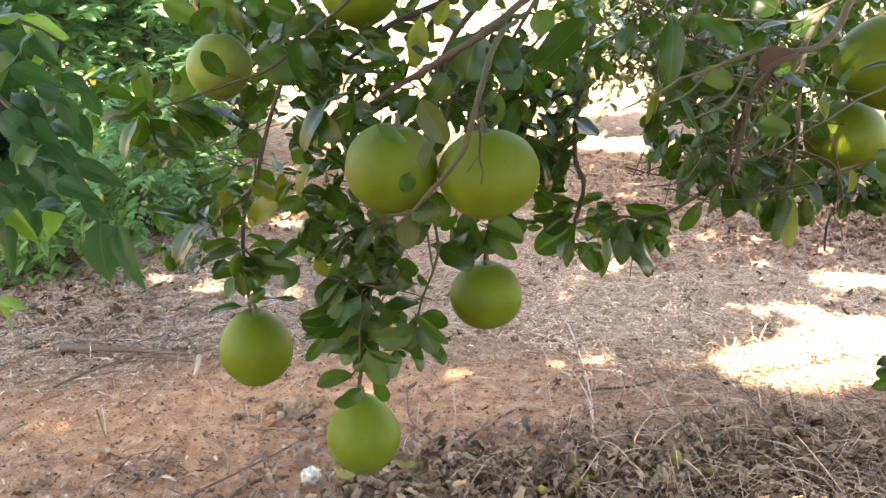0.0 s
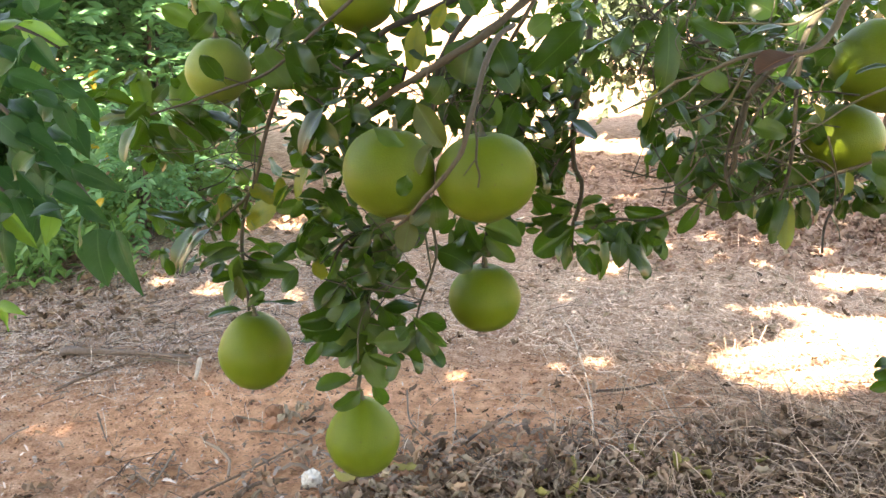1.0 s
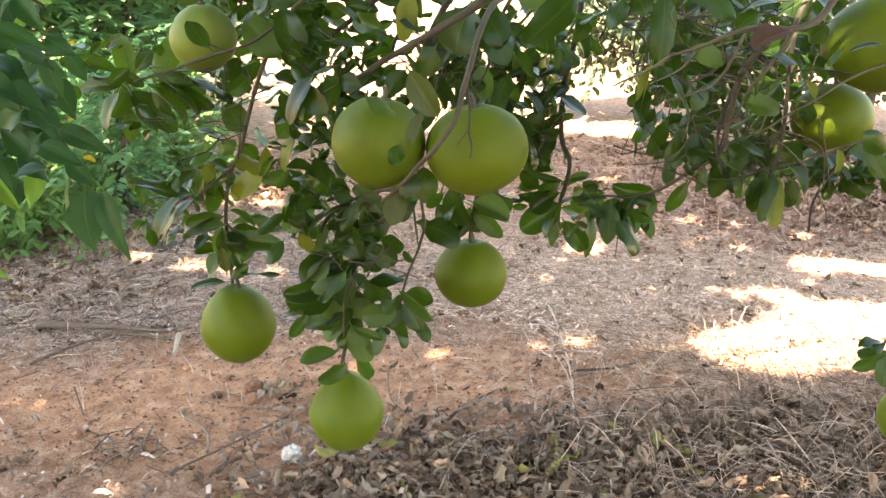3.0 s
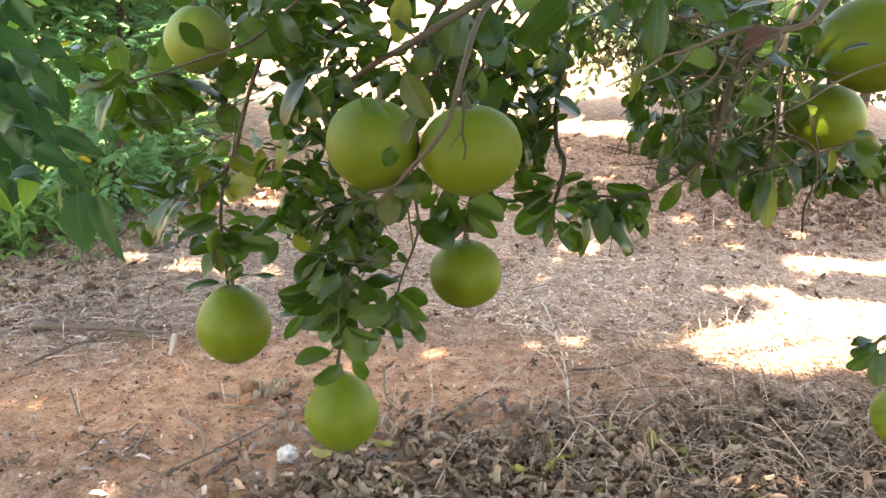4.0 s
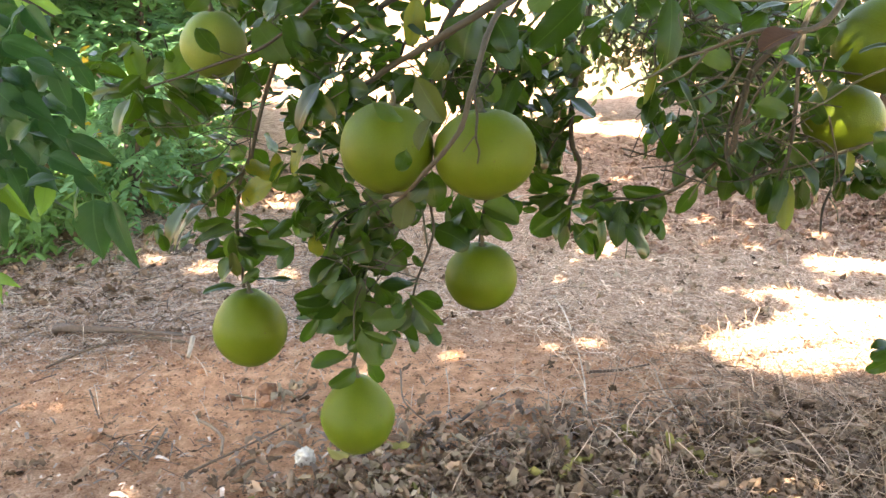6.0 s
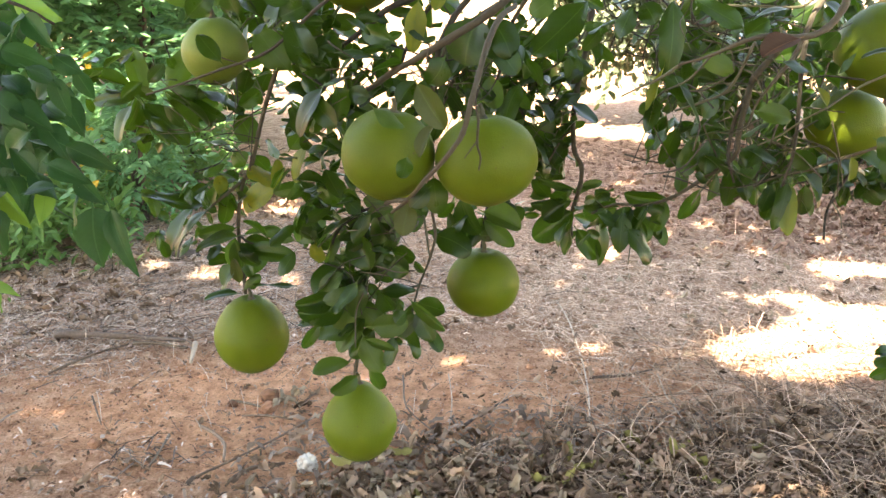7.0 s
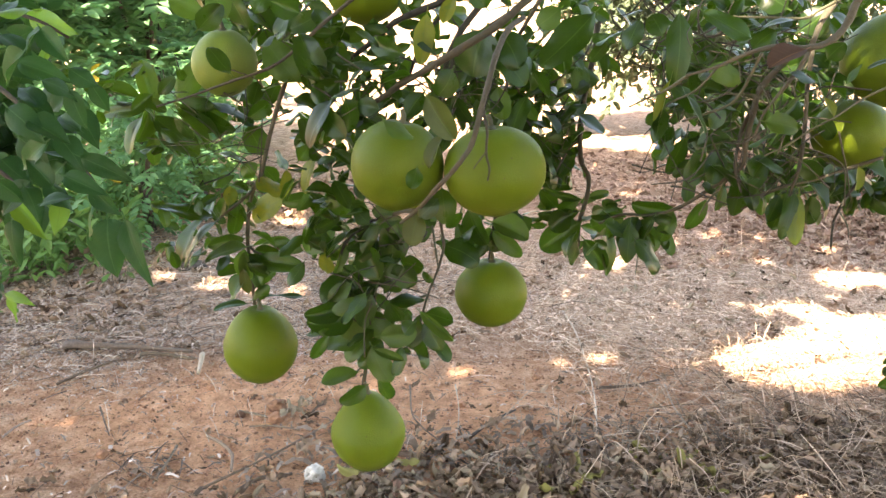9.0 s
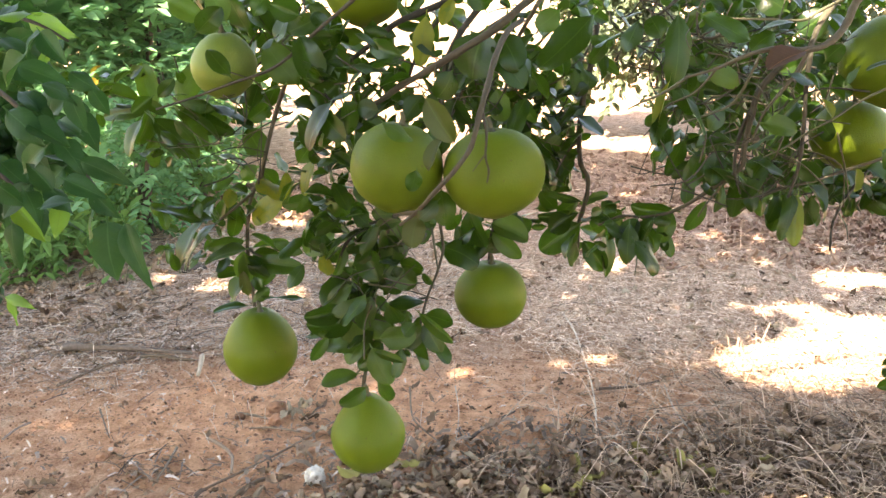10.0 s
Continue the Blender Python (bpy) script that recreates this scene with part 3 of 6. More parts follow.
b7 = limb("branch", [(0.315, 1.786, 1.260), (0.299, 1.760, 1.174), (0.292, 1.743, 1.120), (0.279, 1.727, 1.066), (0.270, 1.714, 1.022), (0.264, 1.697, 0.968), (0.267, 1.681, 0.914), (0.281, 1.672, 0.886), (0.279, 1.661, 0.849), (0.264, 1.654, 0.792), (0.264, 1.650, 0.746)], 0.0062, 0.0040)
b7b = limb("twig", [(0.297, 1.756, 1.161), (0.264, 1.720, 1.111), (0.225, 1.710, 1.078), (0.173, 1.682, 1.054)], 0.0028, 0.0017)
b7c = limb("twig", [(0.270, 1.694, 0.957), (0.248, 1.690, 0.943), (0.228, 1.681, 0.914), (0.205, 1.668, 0.871)], 0.0028, 0.0017)
b8 = limb("branch", [(-0.261, 1.523, 1.147), (-0.296, 1.541, 1.071), (-0.314, 1.548, 1.024), (-0.331, 1.553, 0.972), (-0.342, 1.538, 0.922), (-0.362, 1.548, 0.885), (-0.370, 1.536, 0.847), (-0.377, 1.537, 0.781), (-0.372, 1.531, 0.727), (-0.367, 1.518, 0.669)], 0.0044, 0.0032)
b8b = limb("twig", [(-0.360, 1.548, 0.887), (-0.394, 1.519, 0.860), (-0.415, 1.514, 0.844), (-0.451, 1.505, 0.812)], 0.0032, 0.0016)
b8c = limb("twig", [(-0.377, 1.537, 0.781), (-0.359, 1.524, 0.772), (-0.330, 1.511, 0.765)], 0.0027, 0.0016)
b9 = limb("branch", [(-0.049, 1.275, 0.917), (-0.089, 1.370, 0.886), (-0.111, 1.424, 0.825), (-0.127, 1.438, 0.769), (-0.135, 1.434, 0.684), (-0.147, 1.428, 0.598), (-0.156, 1.421, 0.539)], 0.0039, 0.0036)
b9b = limb("twig", [(-0.089, 1.368, 0.881), (-0.139, 1.394, 0.864), (-0.179, 1.403, 0.822), (-0.192, 1.407, 0.769)], 0.0033, 0.0020)
b9c = limb("twig", [(-0.130, 1.442, 0.746), (-0.095, 1.433, 0.749), (-0.054, 1.438, 0.769)], 0.0025, 0.0015)
b9d = limb("twig", [(-0.137, 1.429, 0.670), (-0.176, 1.413, 0.649), (-0.207, 1.404, 0.620)], 0.0026, 0.0015)
b9e = limb("twig", [(-0.149, 1.427, 0.593), (-0.168, 1.412, 0.577), (-0.188, 1.399, 0.569)], 0.0021, 0.0015)
b10 = limb("twig", [(-0.020, 1.334, 0.940), (-0.013, 1.365, 0.872), (-0.008, 1.373, 0.830), (-0.017, 1.372, 0.791), (-0.036, 1.377, 0.738), (-0.047, 1.364, 0.696)], 0.0027, 0.0019)
b10b = limb("twig", [(-0.027, 1.364, 0.868), (-0.021, 1.361, 0.824), (-0.017, 1.372, 0.791)], 0.0019, 0.0014)
b10c = limb("twig", [(-0.035, 1.377, 0.740), (-0.067, 1.375, 0.733), (-0.092, 1.374, 0.728)], 0.0019, 0.0015)
b11 = limb("twig", [(0.084, 1.422, 0.887), (0.081, 1.504, 0.812), (0.078, 1.533, 0.754)], 0.0029, 0.0027)
b11b = limb("twig", [(0.081, 1.505, 0.817), (0.105, 1.501, 0.803), (0.121, 1.496, 0.788)], 0.0021, 0.0016)
r1 = limb("branch", [(0.609, 1.181, 1.302), (0.529, 1.132, 1.242), (0.507, 1.112, 1.210), (0.483, 1.095, 1.188), (0.450, 1.081, 1.178), (0.404, 1.071, 1.180), (0.369, 1.069, 1.172), (0.336, 1.085, 1.154), (0.302, 1.102, 1.141)], 0.0060, 0.0015)
r2 = limb("branch", [(0.581, 1.273, 1.260), (0.524, 1.227, 1.210), (0.499, 1.196, 1.177), (0.482, 1.186, 1.144), (0.457, 1.177, 1.114), (0.440, 1.188, 1.081), (0.435, 1.207, 1.042)], 0.0049, 0.0012)
r3 = limb("twig", [(0.558, 1.216, 1.245), (0.511, 1.209, 1.221), (0.488, 1.205, 1.209), (0.441, 1.206, 1.210), (0.401, 1.227, 1.210), (0.363, 1.248, 1.212)], 0.0023, 0.0016)
r4 = limb("twig", [(0.309, 1.102, 1.144), (0.282, 1.117, 1.121), (0.258, 1.123, 1.109), (0.238, 1.130, 1.097)], 0.0022, 0.0011)
r4b = limb("twig", [(0.346, 1.106, 1.155), (0.325, 1.127, 1.120), (0.295, 1.151, 1.098), (0.277, 1.162, 1.066)], 0.0018, 0.0012)
r4c = limb("twig", [(0.411, 1.140, 1.167), (0.394, 1.173, 1.103), (0.361, 1.188, 1.081), (0.325, 1.184, 1.070)], 0.0022, 0.0016)
r5 = limb("branch", [(0.484, 1.240, 1.151), (0.458, 1.259, 1.108), (0.453, 1.268, 1.070), (0.449, 1.274, 1.022), (0.452, 1.293, 0.983), (0.430, 1.380, 0.925), (0.396, 1.421, 0.885), (0.359, 1.465, 0.860), (0.314, 1.495, 0.853), (0.277, 1.509, 0.832)], 0.0049, 0.0021)
r5b = limb("twig", [(0.454, 1.271, 1.082), (0.442, 1.279, 1.038), (0.440, 1.284, 0.985), (0.456, 1.292, 0.943)], 0.0034, 0.0018)
r6 = limb("branch", [(0.520, 1.245, 1.166), (0.525, 1.258, 1.108), (0.530, 1.261, 1.050), (0.534, 1.274, 0.987), (0.531, 1.290, 0.938)], 0.0037, 0.0022)
r7 = limb("twig", [(0.678, 1.204, 1.138), (0.621, 1.199, 1.119), (0.577, 1.193, 1.100), (0.537, 1.185, 1.075), (0.512, 1.200, 1.055), (0.488, 1.214, 1.031), (0.462, 1.229, 1.013)], 0.0020, 0.0012)
r8 = limb("twig", [(0.706, 1.347, 0.990), (0.642, 1.361, 0.964), (0.596, 1.356, 0.949), (0.531, 1.351, 0.933), (0.483, 1.361, 0.897)], 0.0032, 0.0019)
r8b = limb("twig", [(0.452, 1.293, 0.983), (0.430, 1.349, 0.924), (0.413, 1.359, 0.888)], 0.0022, 0.0014)
r9 = limb("twig", [(0.727, 1.440, 0.952), (0.698, 1.431, 0.920), (0.675, 1.421, 0.887), (0.662, 1.412, 0.857), (0.658, 1.399, 0.817)], 0.0029, 0.0019)
r9b = limb("twig", [(0.673, 1.418, 0.879), (0.686, 1.411, 0.857), (0.689, 1.405, 0.836)], 0.0015, 0.0010)
r10 = limb("twig", [(0.407, 1.247, 1.209), (0.381, 1.260, 1.181), (0.337, 1.283, 1.188), (0.321, 1.269, 1.140)], 0.0028, 0.0017)
r11 = limb("twig", [(0.374, 1.375, 1.251), (0.323, 1.372, 1.205), (0.288, 1.385, 1.178), (0.269, 1.393, 1.138)], 0.0031, 0.0018)
r12 = limb("twig", [(0.340, 1.491, 0.843), (0.345, 1.478, 0.798), (0.340, 1.463, 0.749)], 0.0021, 0.0010)
r13 = limb("twig", [(0.833, 1.273, 0.746), (0.790, 1.278, 0.695), (0.763, 1.289, 0.660), (0.735, 1.283, 0.642)], 0.0036, 0.0023)
leaf(b9, (-0.224, 1.407, 0.974), (-0.251, 1.395, 0.918), 0.035, 33, LEAF_YELLOW)
leaf(b9, (-0.225, 1.470, 0.890), (-0.297, 1.476, 0.878), 0.031, -50, LEAF)
leaf(b9, (-0.242, 1.457, 0.904), (-0.203, 1.431, 0.856), 0.041, -6, LEAF, 0.75)
leaf(b9, (-0.167, 1.413, 0.867), (-0.209, 1.418, 0.916), 0.051, -38, LEAF)
leaf(b9, (-0.131, 1.366, 0.870), (-0.161, 1.364, 0.902), 0.037, 19, LEAF)
leaf(b9, (-0.202, 1.451, 0.856), (-0.255, 1.431, 0.803), 0.057, -12, LEAF_YOUNG)
leaf(b9, (-0.179, 1.416, 0.826), (-0.191, 1.382, 0.767), 0.020, -39, LEAF_YOUNG)
leaf(b9, (-0.208, 1.360, 0.820), (-0.202, 1.332, 0.794), 0.032, -39, LEAF_YELLOW)
leaf(b9, (-0.137, 1.379, 0.861), (-0.212, 1.358, 0.835), 0.052, 56, LEAF)
leaf(b9, (-0.088, 1.421, 0.869), (-0.096, 1.404, 0.790), 0.056, -19, LEAF)
leaf(b9, (-0.039, 1.469, 0.880), (-0.046, 1.437, 0.816), 0.048, 24, LEAF)
leaf(b9, (-0.031, 1.415, 0.911), (-0.008, 1.387, 0.866), 0.038, -23, LEAF)
leaf(b9, (-0.047, 1.383, 0.895), (-0.091, 1.380, 0.908), 0.022, -27, LEAF_YELLOW)
leaf(b9, (-0.083, 1.414, 0.789), (-0.041, 1.394, 0.783), 0.033, 49, LEAF)
leaf(b9, (-0.092, 1.387, 0.778), (-0.056, 1.375, 0.764), 0.041, 33, LEAF)
leaf(b9, (-0.027, 1.353, 0.771), (-0.042, 1.349, 0.792), 0.015, -56, LEAF)
leaf(b9, (-0.041, 1.362, 0.737), (-0.100, 1.360, 0.743), 0.038, 28, LEAF)
leaf(b9, (-0.159, 1.376, 0.707), (-0.241, 1.352, 0.696), 0.046, -44, LEAF)
leaf(b9, (-0.142, 1.379, 0.703), (-0.195, 1.385, 0.659), 0.047, -32, LEAF_YOUNG)
leaf(b9, (-0.142, 1.397, 0.658), (-0.219, 1.408, 0.631), 0.056, 24, LEAF_YOUNG)
leaf(b9, (-0.132, 1.397, 0.669), (-0.183, 1.373, 0.623), 0.044, 11, LEAF_YOUNG)
leaf(b9, (-0.115, 1.378, 0.655), (-0.162, 1.376, 0.608), 0.047, 12, LEAF)
leaf(b9, (-0.147, 1.411, 0.697), (-0.101, 1.383, 0.661), 0.044, 24, LEAF_YOUNG)
leaf(b9, (-0.116, 1.344, 0.678), (-0.056, 1.332, 0.685), 0.042, 38, LEAF_YOUNG)
leaf(b9, (-0.131, 1.356, 0.654), (-0.099, 1.331, 0.597), 0.043, 18, LEAF_YOUNG)
leaf(b9, (-0.123, 1.371, 0.615), (-0.110, 1.356, 0.550), 0.052, 58, LEAF)
leaf(b9, (-0.123, 1.319, 0.664), (-0.074, 1.297, 0.655), 0.016, 9, LEAF_YOUNG)
leaf(b9, (-0.159, 1.361, 0.602), (-0.222, 1.351, 0.590), 0.041, 23, LEAF_YOUNG)
leaf(b9, (-0.140, 1.325, 0.594), (-0.178, 1.299, 0.571), 0.032, -48, LEAF)
leaf(b9, (-0.173, 1.357, 0.730), (-0.243, 1.340, 0.715), 0.036, -40, LEAF)
leaf(b9, (-0.181, 1.392, 0.688), (-0.240, 1.373, 0.679), 0.037, 20, LEAF_YOUNG)
leaf(b9, (-0.135, 1.333, 0.746), (-0.195, 1.325, 0.731), 0.030, -23, LEAF_YOUNG)
leaf(b9, (-0.049, 1.414, 0.690), (-0.039, 1.404, 0.607), 0.044, 56, LEAF)
leaf(b9, (-0.039, 1.382, 0.692), (-0.012, 1.360, 0.643), 0.037, 24, LEAF)
leaf(b9, (-0.048, 1.360, 0.717), (0.008, 1.332, 0.673), 0.020, 34, LEAF_YOUNG)
leaf(b9, (-0.038, 1.372, 0.710), (0.006, 1.354, 0.698), 0.037, 52, LEAF)
leaf(b9, (-0.056, 1.334, 0.708), (-0.075, 1.328, 0.689), 0.030, 13, LEAF)
leaf(b9, (-0.093, 1.452, 0.884), (-0.128, 1.431, 0.834), 0.026, -2, LEAF, 0.75)
leaf(b9, (-0.123, 1.413, 0.787), (-0.083, 1.391, 0.743), 0.046, 23, LEAF)
leaf(b9, (-0.135, 1.431, 0.750), (-0.161, 1.421, 0.689), 0.047, 41, LEAF)
leaf(b9, (-0.171, 1.396, 0.772), (-0.217, 1.363, 0.732), 0.043, 26, LEAF)
leaf(b9, (-0.148, 1.381, 0.828), (-0.118, 1.356, 0.776), 0.048, 27, LEAF)
leaf(b9, (-0.112, 1.419, 0.827), (-0.143, 1.414, 0.777), 0.041, 27, LEAF)
leaf(b9, (-0.193, 1.427, 0.783), (-0.175, 1.423, 0.721), 0.047, 57, LEAF)
leaf(b9, (-0.185, 1.426, 0.741), (-0.215, 1.412, 0.693), 0.042, -20, LEAF)
leaf(b9, (-0.101, 1.361, 0.733), (-0.082, 1.364, 0.696), 0.035, 43, LEAF)
leaf(b9, (-0.221, 1.435, 0.853), (-0.248, 1.432, 0.813), 0.036, -40, LEAF)
leaf(b9, (-0.064, 1.447, 0.819), (-0.094, 1.442, 0.799), 0.031, 25, LEAF)
leaf(b9, (-0.102, 1.399, 0.792), (-0.142, 1.399, 0.740), 0.051, 45, LEAF)
leaf(b9, (-0.136, 1.335, 0.763), (-0.172, 1.306, 0.714), 0.044, 40, LEAF)
leaf(b9, (-0.080, 1.388, 0.886), (-0.129, 1.399, 0.883), 0.030, -40, LEAF)
leaf(b4, (-0.041, 1.010, 1.039), (-0.048, 1.000, 1.015), 0.021, 2, LEAF, 0.3)
leaf(b4, (-0.089, 1.110, 1.085), (-0.046, 1.105, 1.062), 0.030, -20, LEAF_YOUNG)
leaf(b4, (-0.030, 1.060, 1.121), (0.005, 1.050, 1.067), 0.033, 24, LEAF_OLIVE)
leaf(b4, (-0.010, 1.100, 1.063), (-0.030, 1.090, 1.023), 0.024, 30, LEAF_OLIVE)
leaf(b4, (-0.016, 1.160, 0.964), (-0.043, 1.150, 0.940), 0.026, -18, LEAF)
leaf(b1, (-0.003, 1.310, 1.064), (-0.015, 1.290, 1.006), 0.040, 12, LEAF)
leaf(b1, (-0.018, 1.330, 1.052), (0.002, 1.320, 1.019), 0.034, -25, LEAF)
leaf(b9, (-0.011, 1.290, 0.949), (-0.002, 1.270, 0.898), 0.040, -10, LEAF)
leaf(b9, (-0.005, 1.310, 0.935), (-0.028, 1.300, 0.892), 0.036, 22, LEAF)
leaf(b9, (-0.047, 1.270, 0.913), (-0.058, 1.250, 0.867), 0.036, -8, LEAF_OLIVE)
leaf(b8, (-0.377, 1.500, 0.737), (-0.402, 1.490, 0.696), 0.034, 14, LEAF)
leaf(b8, (-0.371, 1.490, 0.701), (-0.376, 1.480, 0.751), 0.024, -20, LEAF_OLIVE)
leaf(b8, (-0.365, 1.500, 0.686), (-0.334, 1.500, 0.713), 0.022, 30, LEAF)
leaf(b8, (-0.375, 1.500, 0.785), (-0.383, 1.490, 0.734), 0.030, -14, LEAF_YOUNG)
leaf(b9, (-0.164, 1.360, 0.768), (-0.208, 1.350, 0.726), 0.040, 10, LEAF_YOUNG)
leaf(b9, (-0.131, 1.350, 0.752), (-0.145, 1.340, 0.694), 0.034, -22, LEAF)
leaf(b11, (0.076, 1.450, 0.851), (0.141, 1.430, 0.828), 0.044, 8, LEAF_YOUNG)
leaf(b11, (0.080, 1.477, 0.827), (0.130, 1.455, 0.784), 0.032, 36, LEAF_YOUNG)
leaf(b11, (0.077, 1.506, 0.825), (0.058, 1.494, 0.776), 0.035, -26, LEAF_YOUNG)
leaf(b11, (0.059, 1.476, 0.858), (0.016, 1.455, 0.816), 0.049, 56, LEAF)
leaf(b11, (-0.009, 1.441, 0.812), (0.056, 1.425, 0.788), 0.054, -1, LEAF)
leaf(b11, (0.088, 1.526, 0.845), (0.143, 1.528, 0.833), 0.030, 32, LEAF)
leaf(b11, (0.036, 1.465, 0.871), (0.058, 1.441, 0.808), 0.052, 56, LEAF)
leaf(b11, (0.102, 1.539, 0.835), (0.129, 1.549, 0.854), 0.033, 49, LEAF)
leaf(b11, (0.017, 1.506, 0.833), (0.048, 1.480, 0.765), 0.032, 37, LEAF)
leaf(b8, (-0.375, 1.497, 0.679), (-0.436, 1.483, 0.681), 0.026, 31, LEAF)
leaf(b8, (-0.383, 1.548, 0.723), (-0.422, 1.534, 0.678), 0.043, 57, LEAF)
leaf(b8, (-0.344, 1.479, 0.702), (-0.266, 1.495, 0.691), 0.017, -39, LEAF)
leaf(b8, (-0.373, 1.491, 0.782), (-0.369, 1.494, 0.726), 0.028, 16, LEAF_YOUNG)
leaf(b8, (-0.364, 1.471, 0.798), (-0.450, 1.484, 0.780), 0.045, 24, LEAF_YOUNG)
leaf(b8, (-0.373, 1.501, 0.805), (-0.442, 1.496, 0.791), 0.028, -42, LEAF)
leaf(b8, (-0.372, 1.562, 0.773), (-0.299, 1.554, 0.785), 0.027, -33, LEAF_YOUNG)
leaf(b8, (-0.369, 1.546, 0.769), (-0.299, 1.521, 0.752), 0.031, 22, LEAF)
leaf(b8, (-0.358, 1.508, 0.763), (-0.271, 1.487, 0.759), 0.037, 23, LEAF)
leaf(b8, (-0.365, 1.476, 0.767), (-0.327, 1.487, 0.739), 0.024, 34, LEAF)
leaf(b8, (-0.297, 1.504, 0.879), (-0.367, 1.513, 0.842), 0.049, -9, LEAF_YELLOW)
leaf(b8, (-0.296, 1.506, 0.887), (-0.342, 1.501, 0.919), 0.045, 25, LEAF_YELLOW)
leaf(b8, (-0.298, 1.504, 0.881), (-0.289, 1.512, 0.929), 0.023, 31, LEAF_YELLOW)
leaf(b8, (-0.417, 1.487, 0.847), (-0.534, 1.488, 0.870), 0.038, -4, LEAF, 0.75)
leaf(b8, (-0.443, 1.495, 0.849), (-0.505, 1.467, 0.764), 0.048, 28, LEAF)
leaf(b8, (-0.419, 1.484, 0.842), (-0.493, 1.473, 0.768), 0.048, 39, LEAF)
leaf(b8, (-0.513, 1.536, 0.781), (-0.555, 1.551, 0.768), 0.029, 51, LEAF)
leaf(b8, (-0.398, 1.500, 0.867), (-0.395, 1.525, 0.900), 0.026, 21, LEAF_YELLOW)
leaf(b8, (-0.428, 1.568, 0.832), (-0.465, 1.563, 0.856), 0.029, 32, LEAF)
leaf(b8, (-0.398, 1.567, 0.861), (-0.400, 1.541, 0.802), 0.038, -43, LEAF)
leaf(b8, (-0.376, 1.554, 0.929), (-0.423, 1.556, 0.965), 0.044, 54, LEAF)
leaf(b8, (-0.292, 1.522, 0.925), (-0.315, 1.532, 0.961), 0.039, 57, LEAF)
leaf(b8, (-0.339, 1.571, 0.947), (-0.373, 1.584, 1.000), 0.048, -13, LEAF)
leaf(b8, (-0.418, 1.549, 0.983), (-0.372, 1.567, 0.999), 0.024, -42, LEAF)
leaf(b8, (-0.484, 1.545, 1.037), (-0.409, 1.539, 0.989), 0.045, -58, LEAF)
leaf(b8, (-0.536, 1.548, 1.022), (-0.452, 1.537, 0.960), 0.053, -6, LEAF)
leaf(b8, (-0.513, 1.602, 1.023), (-0.451, 1.595, 0.958), 0.037, -6, LEAF, 0.75)
leaf(b8, (-0.540, 1.558, 0.988), (-0.544, 1.557, 0.929), 0.028, -19, LEAF)
leaf(b8, (-0.532, 1.549, 0.995), (-0.491, 1.547, 0.950), 0.032, -40, LEAF)
leaf(b8, (-0.554, 1.542, 1.022), (-0.583, 1.509, 0.967), 0.045, 32, LEAF_YOUNG)
leaf(b8, (-0.548, 1.570, 1.034), (-0.572, 1.555, 0.973), 0.039, -46, LEAF)
leaf(b8, (-0.578, 1.634, 1.038), (-0.674, 1.629, 1.071), 0.034, 14, LEAF)
leaf(b8, (-0.538, 1.612, 1.030), (-0.623, 1.616, 1.046), 0.033, 55, LEAF)
leaf(b8, (-0.541, 1.580, 1.034), (-0.559, 1.588, 1.120), 0.039, 13, LEAF_YOUNG)
leaf(b8, (-0.564, 1.605, 1.027), (-0.653, 1.604, 1.020), 0.029, -23, LEAF)
leaf(b8, (-0.507, 1.602, 1.046), (-0.464, 1.614, 1.117), 0.046, 25, LEAF_YOUNG)
leaf(b8, (-0.489, 1.560, 1.049), (-0.425, 1.545, 1.039), 0.028, 32, LEAF)
leaf(b8, (-0.435, 1.584, 1.042), (-0.354, 1.561, 1.016), 0.046, -41, LEAF)
leaf(b8, (-0.340, 1.565, 1.085), (-0.354, 1.559, 1.041), 0.034, -51, LEAF)
leaf(b8, (-0.372, 1.587, 1.013), (-0.330, 1.593, 1.039), 0.033, 52, LEAF)
leaf(b8, (-0.361, 1.553, 0.908), (-0.381, 1.552, 0.930), 0.037, -36, LEAF)
leaf(b8, (-0.344, 1.549, 0.930), (-0.320, 1.554, 0.897), 0.033, 43, LEAF)
leaf(b8, (-0.454, 1.562, 1.027), (-0.393, 1.536, 0.995), 0.032, 49, LEAF)
leaf(b8, (-0.426, 1.567, 1.073), (-0.453, 1.556, 1.018), 0.032, 50, LEAF)
leaf(b8, (-0.378, 1.579, 1.061), (-0.403, 1.582, 1.009), 0.037, 48, LEAF)
leaf(b8, (-0.370, 1.535, 0.885), (-0.403, 1.548, 0.898), 0.030, 41, LEAF)
leaf(b8, (-0.283, 1.594, 0.932), (-0.256, 1.602, 0.968), 0.038, 35, LEAF)
leaf(b3, (-0.257, 1.474, 1.091), (-0.311, 1.497, 1.156), 0.056, -21, LEAF_YOUNG)
leaf(b3, (-0.208, 1.423, 1.097), (-0.246, 1.428, 1.175), 0.051, -19, LEAF)
leaf(b3, (-0.361, 1.428, 1.111), (-0.398, 1.442, 1.156), 0.031, -2, LEAF)
leaf(b3, (-0.475, 1.499, 1.229), (-0.415, 1.482, 1.203), 0.038, 18, LEAF_YOUNG)
leaf(b3, (-0.376, 1.492, 1.196), (-0.403, 1.493, 1.242), 0.040, -10, LEAF_YOUNG)
leaf(b3, (-0.309, 1.528, 1.175), (-0.352, 1.555, 1.212), 0.046, 17, LEAF)
leaf(b3, (-0.250, 1.473, 1.206), (-0.295, 1.469, 1.224), 0.044, -46, LEAF)
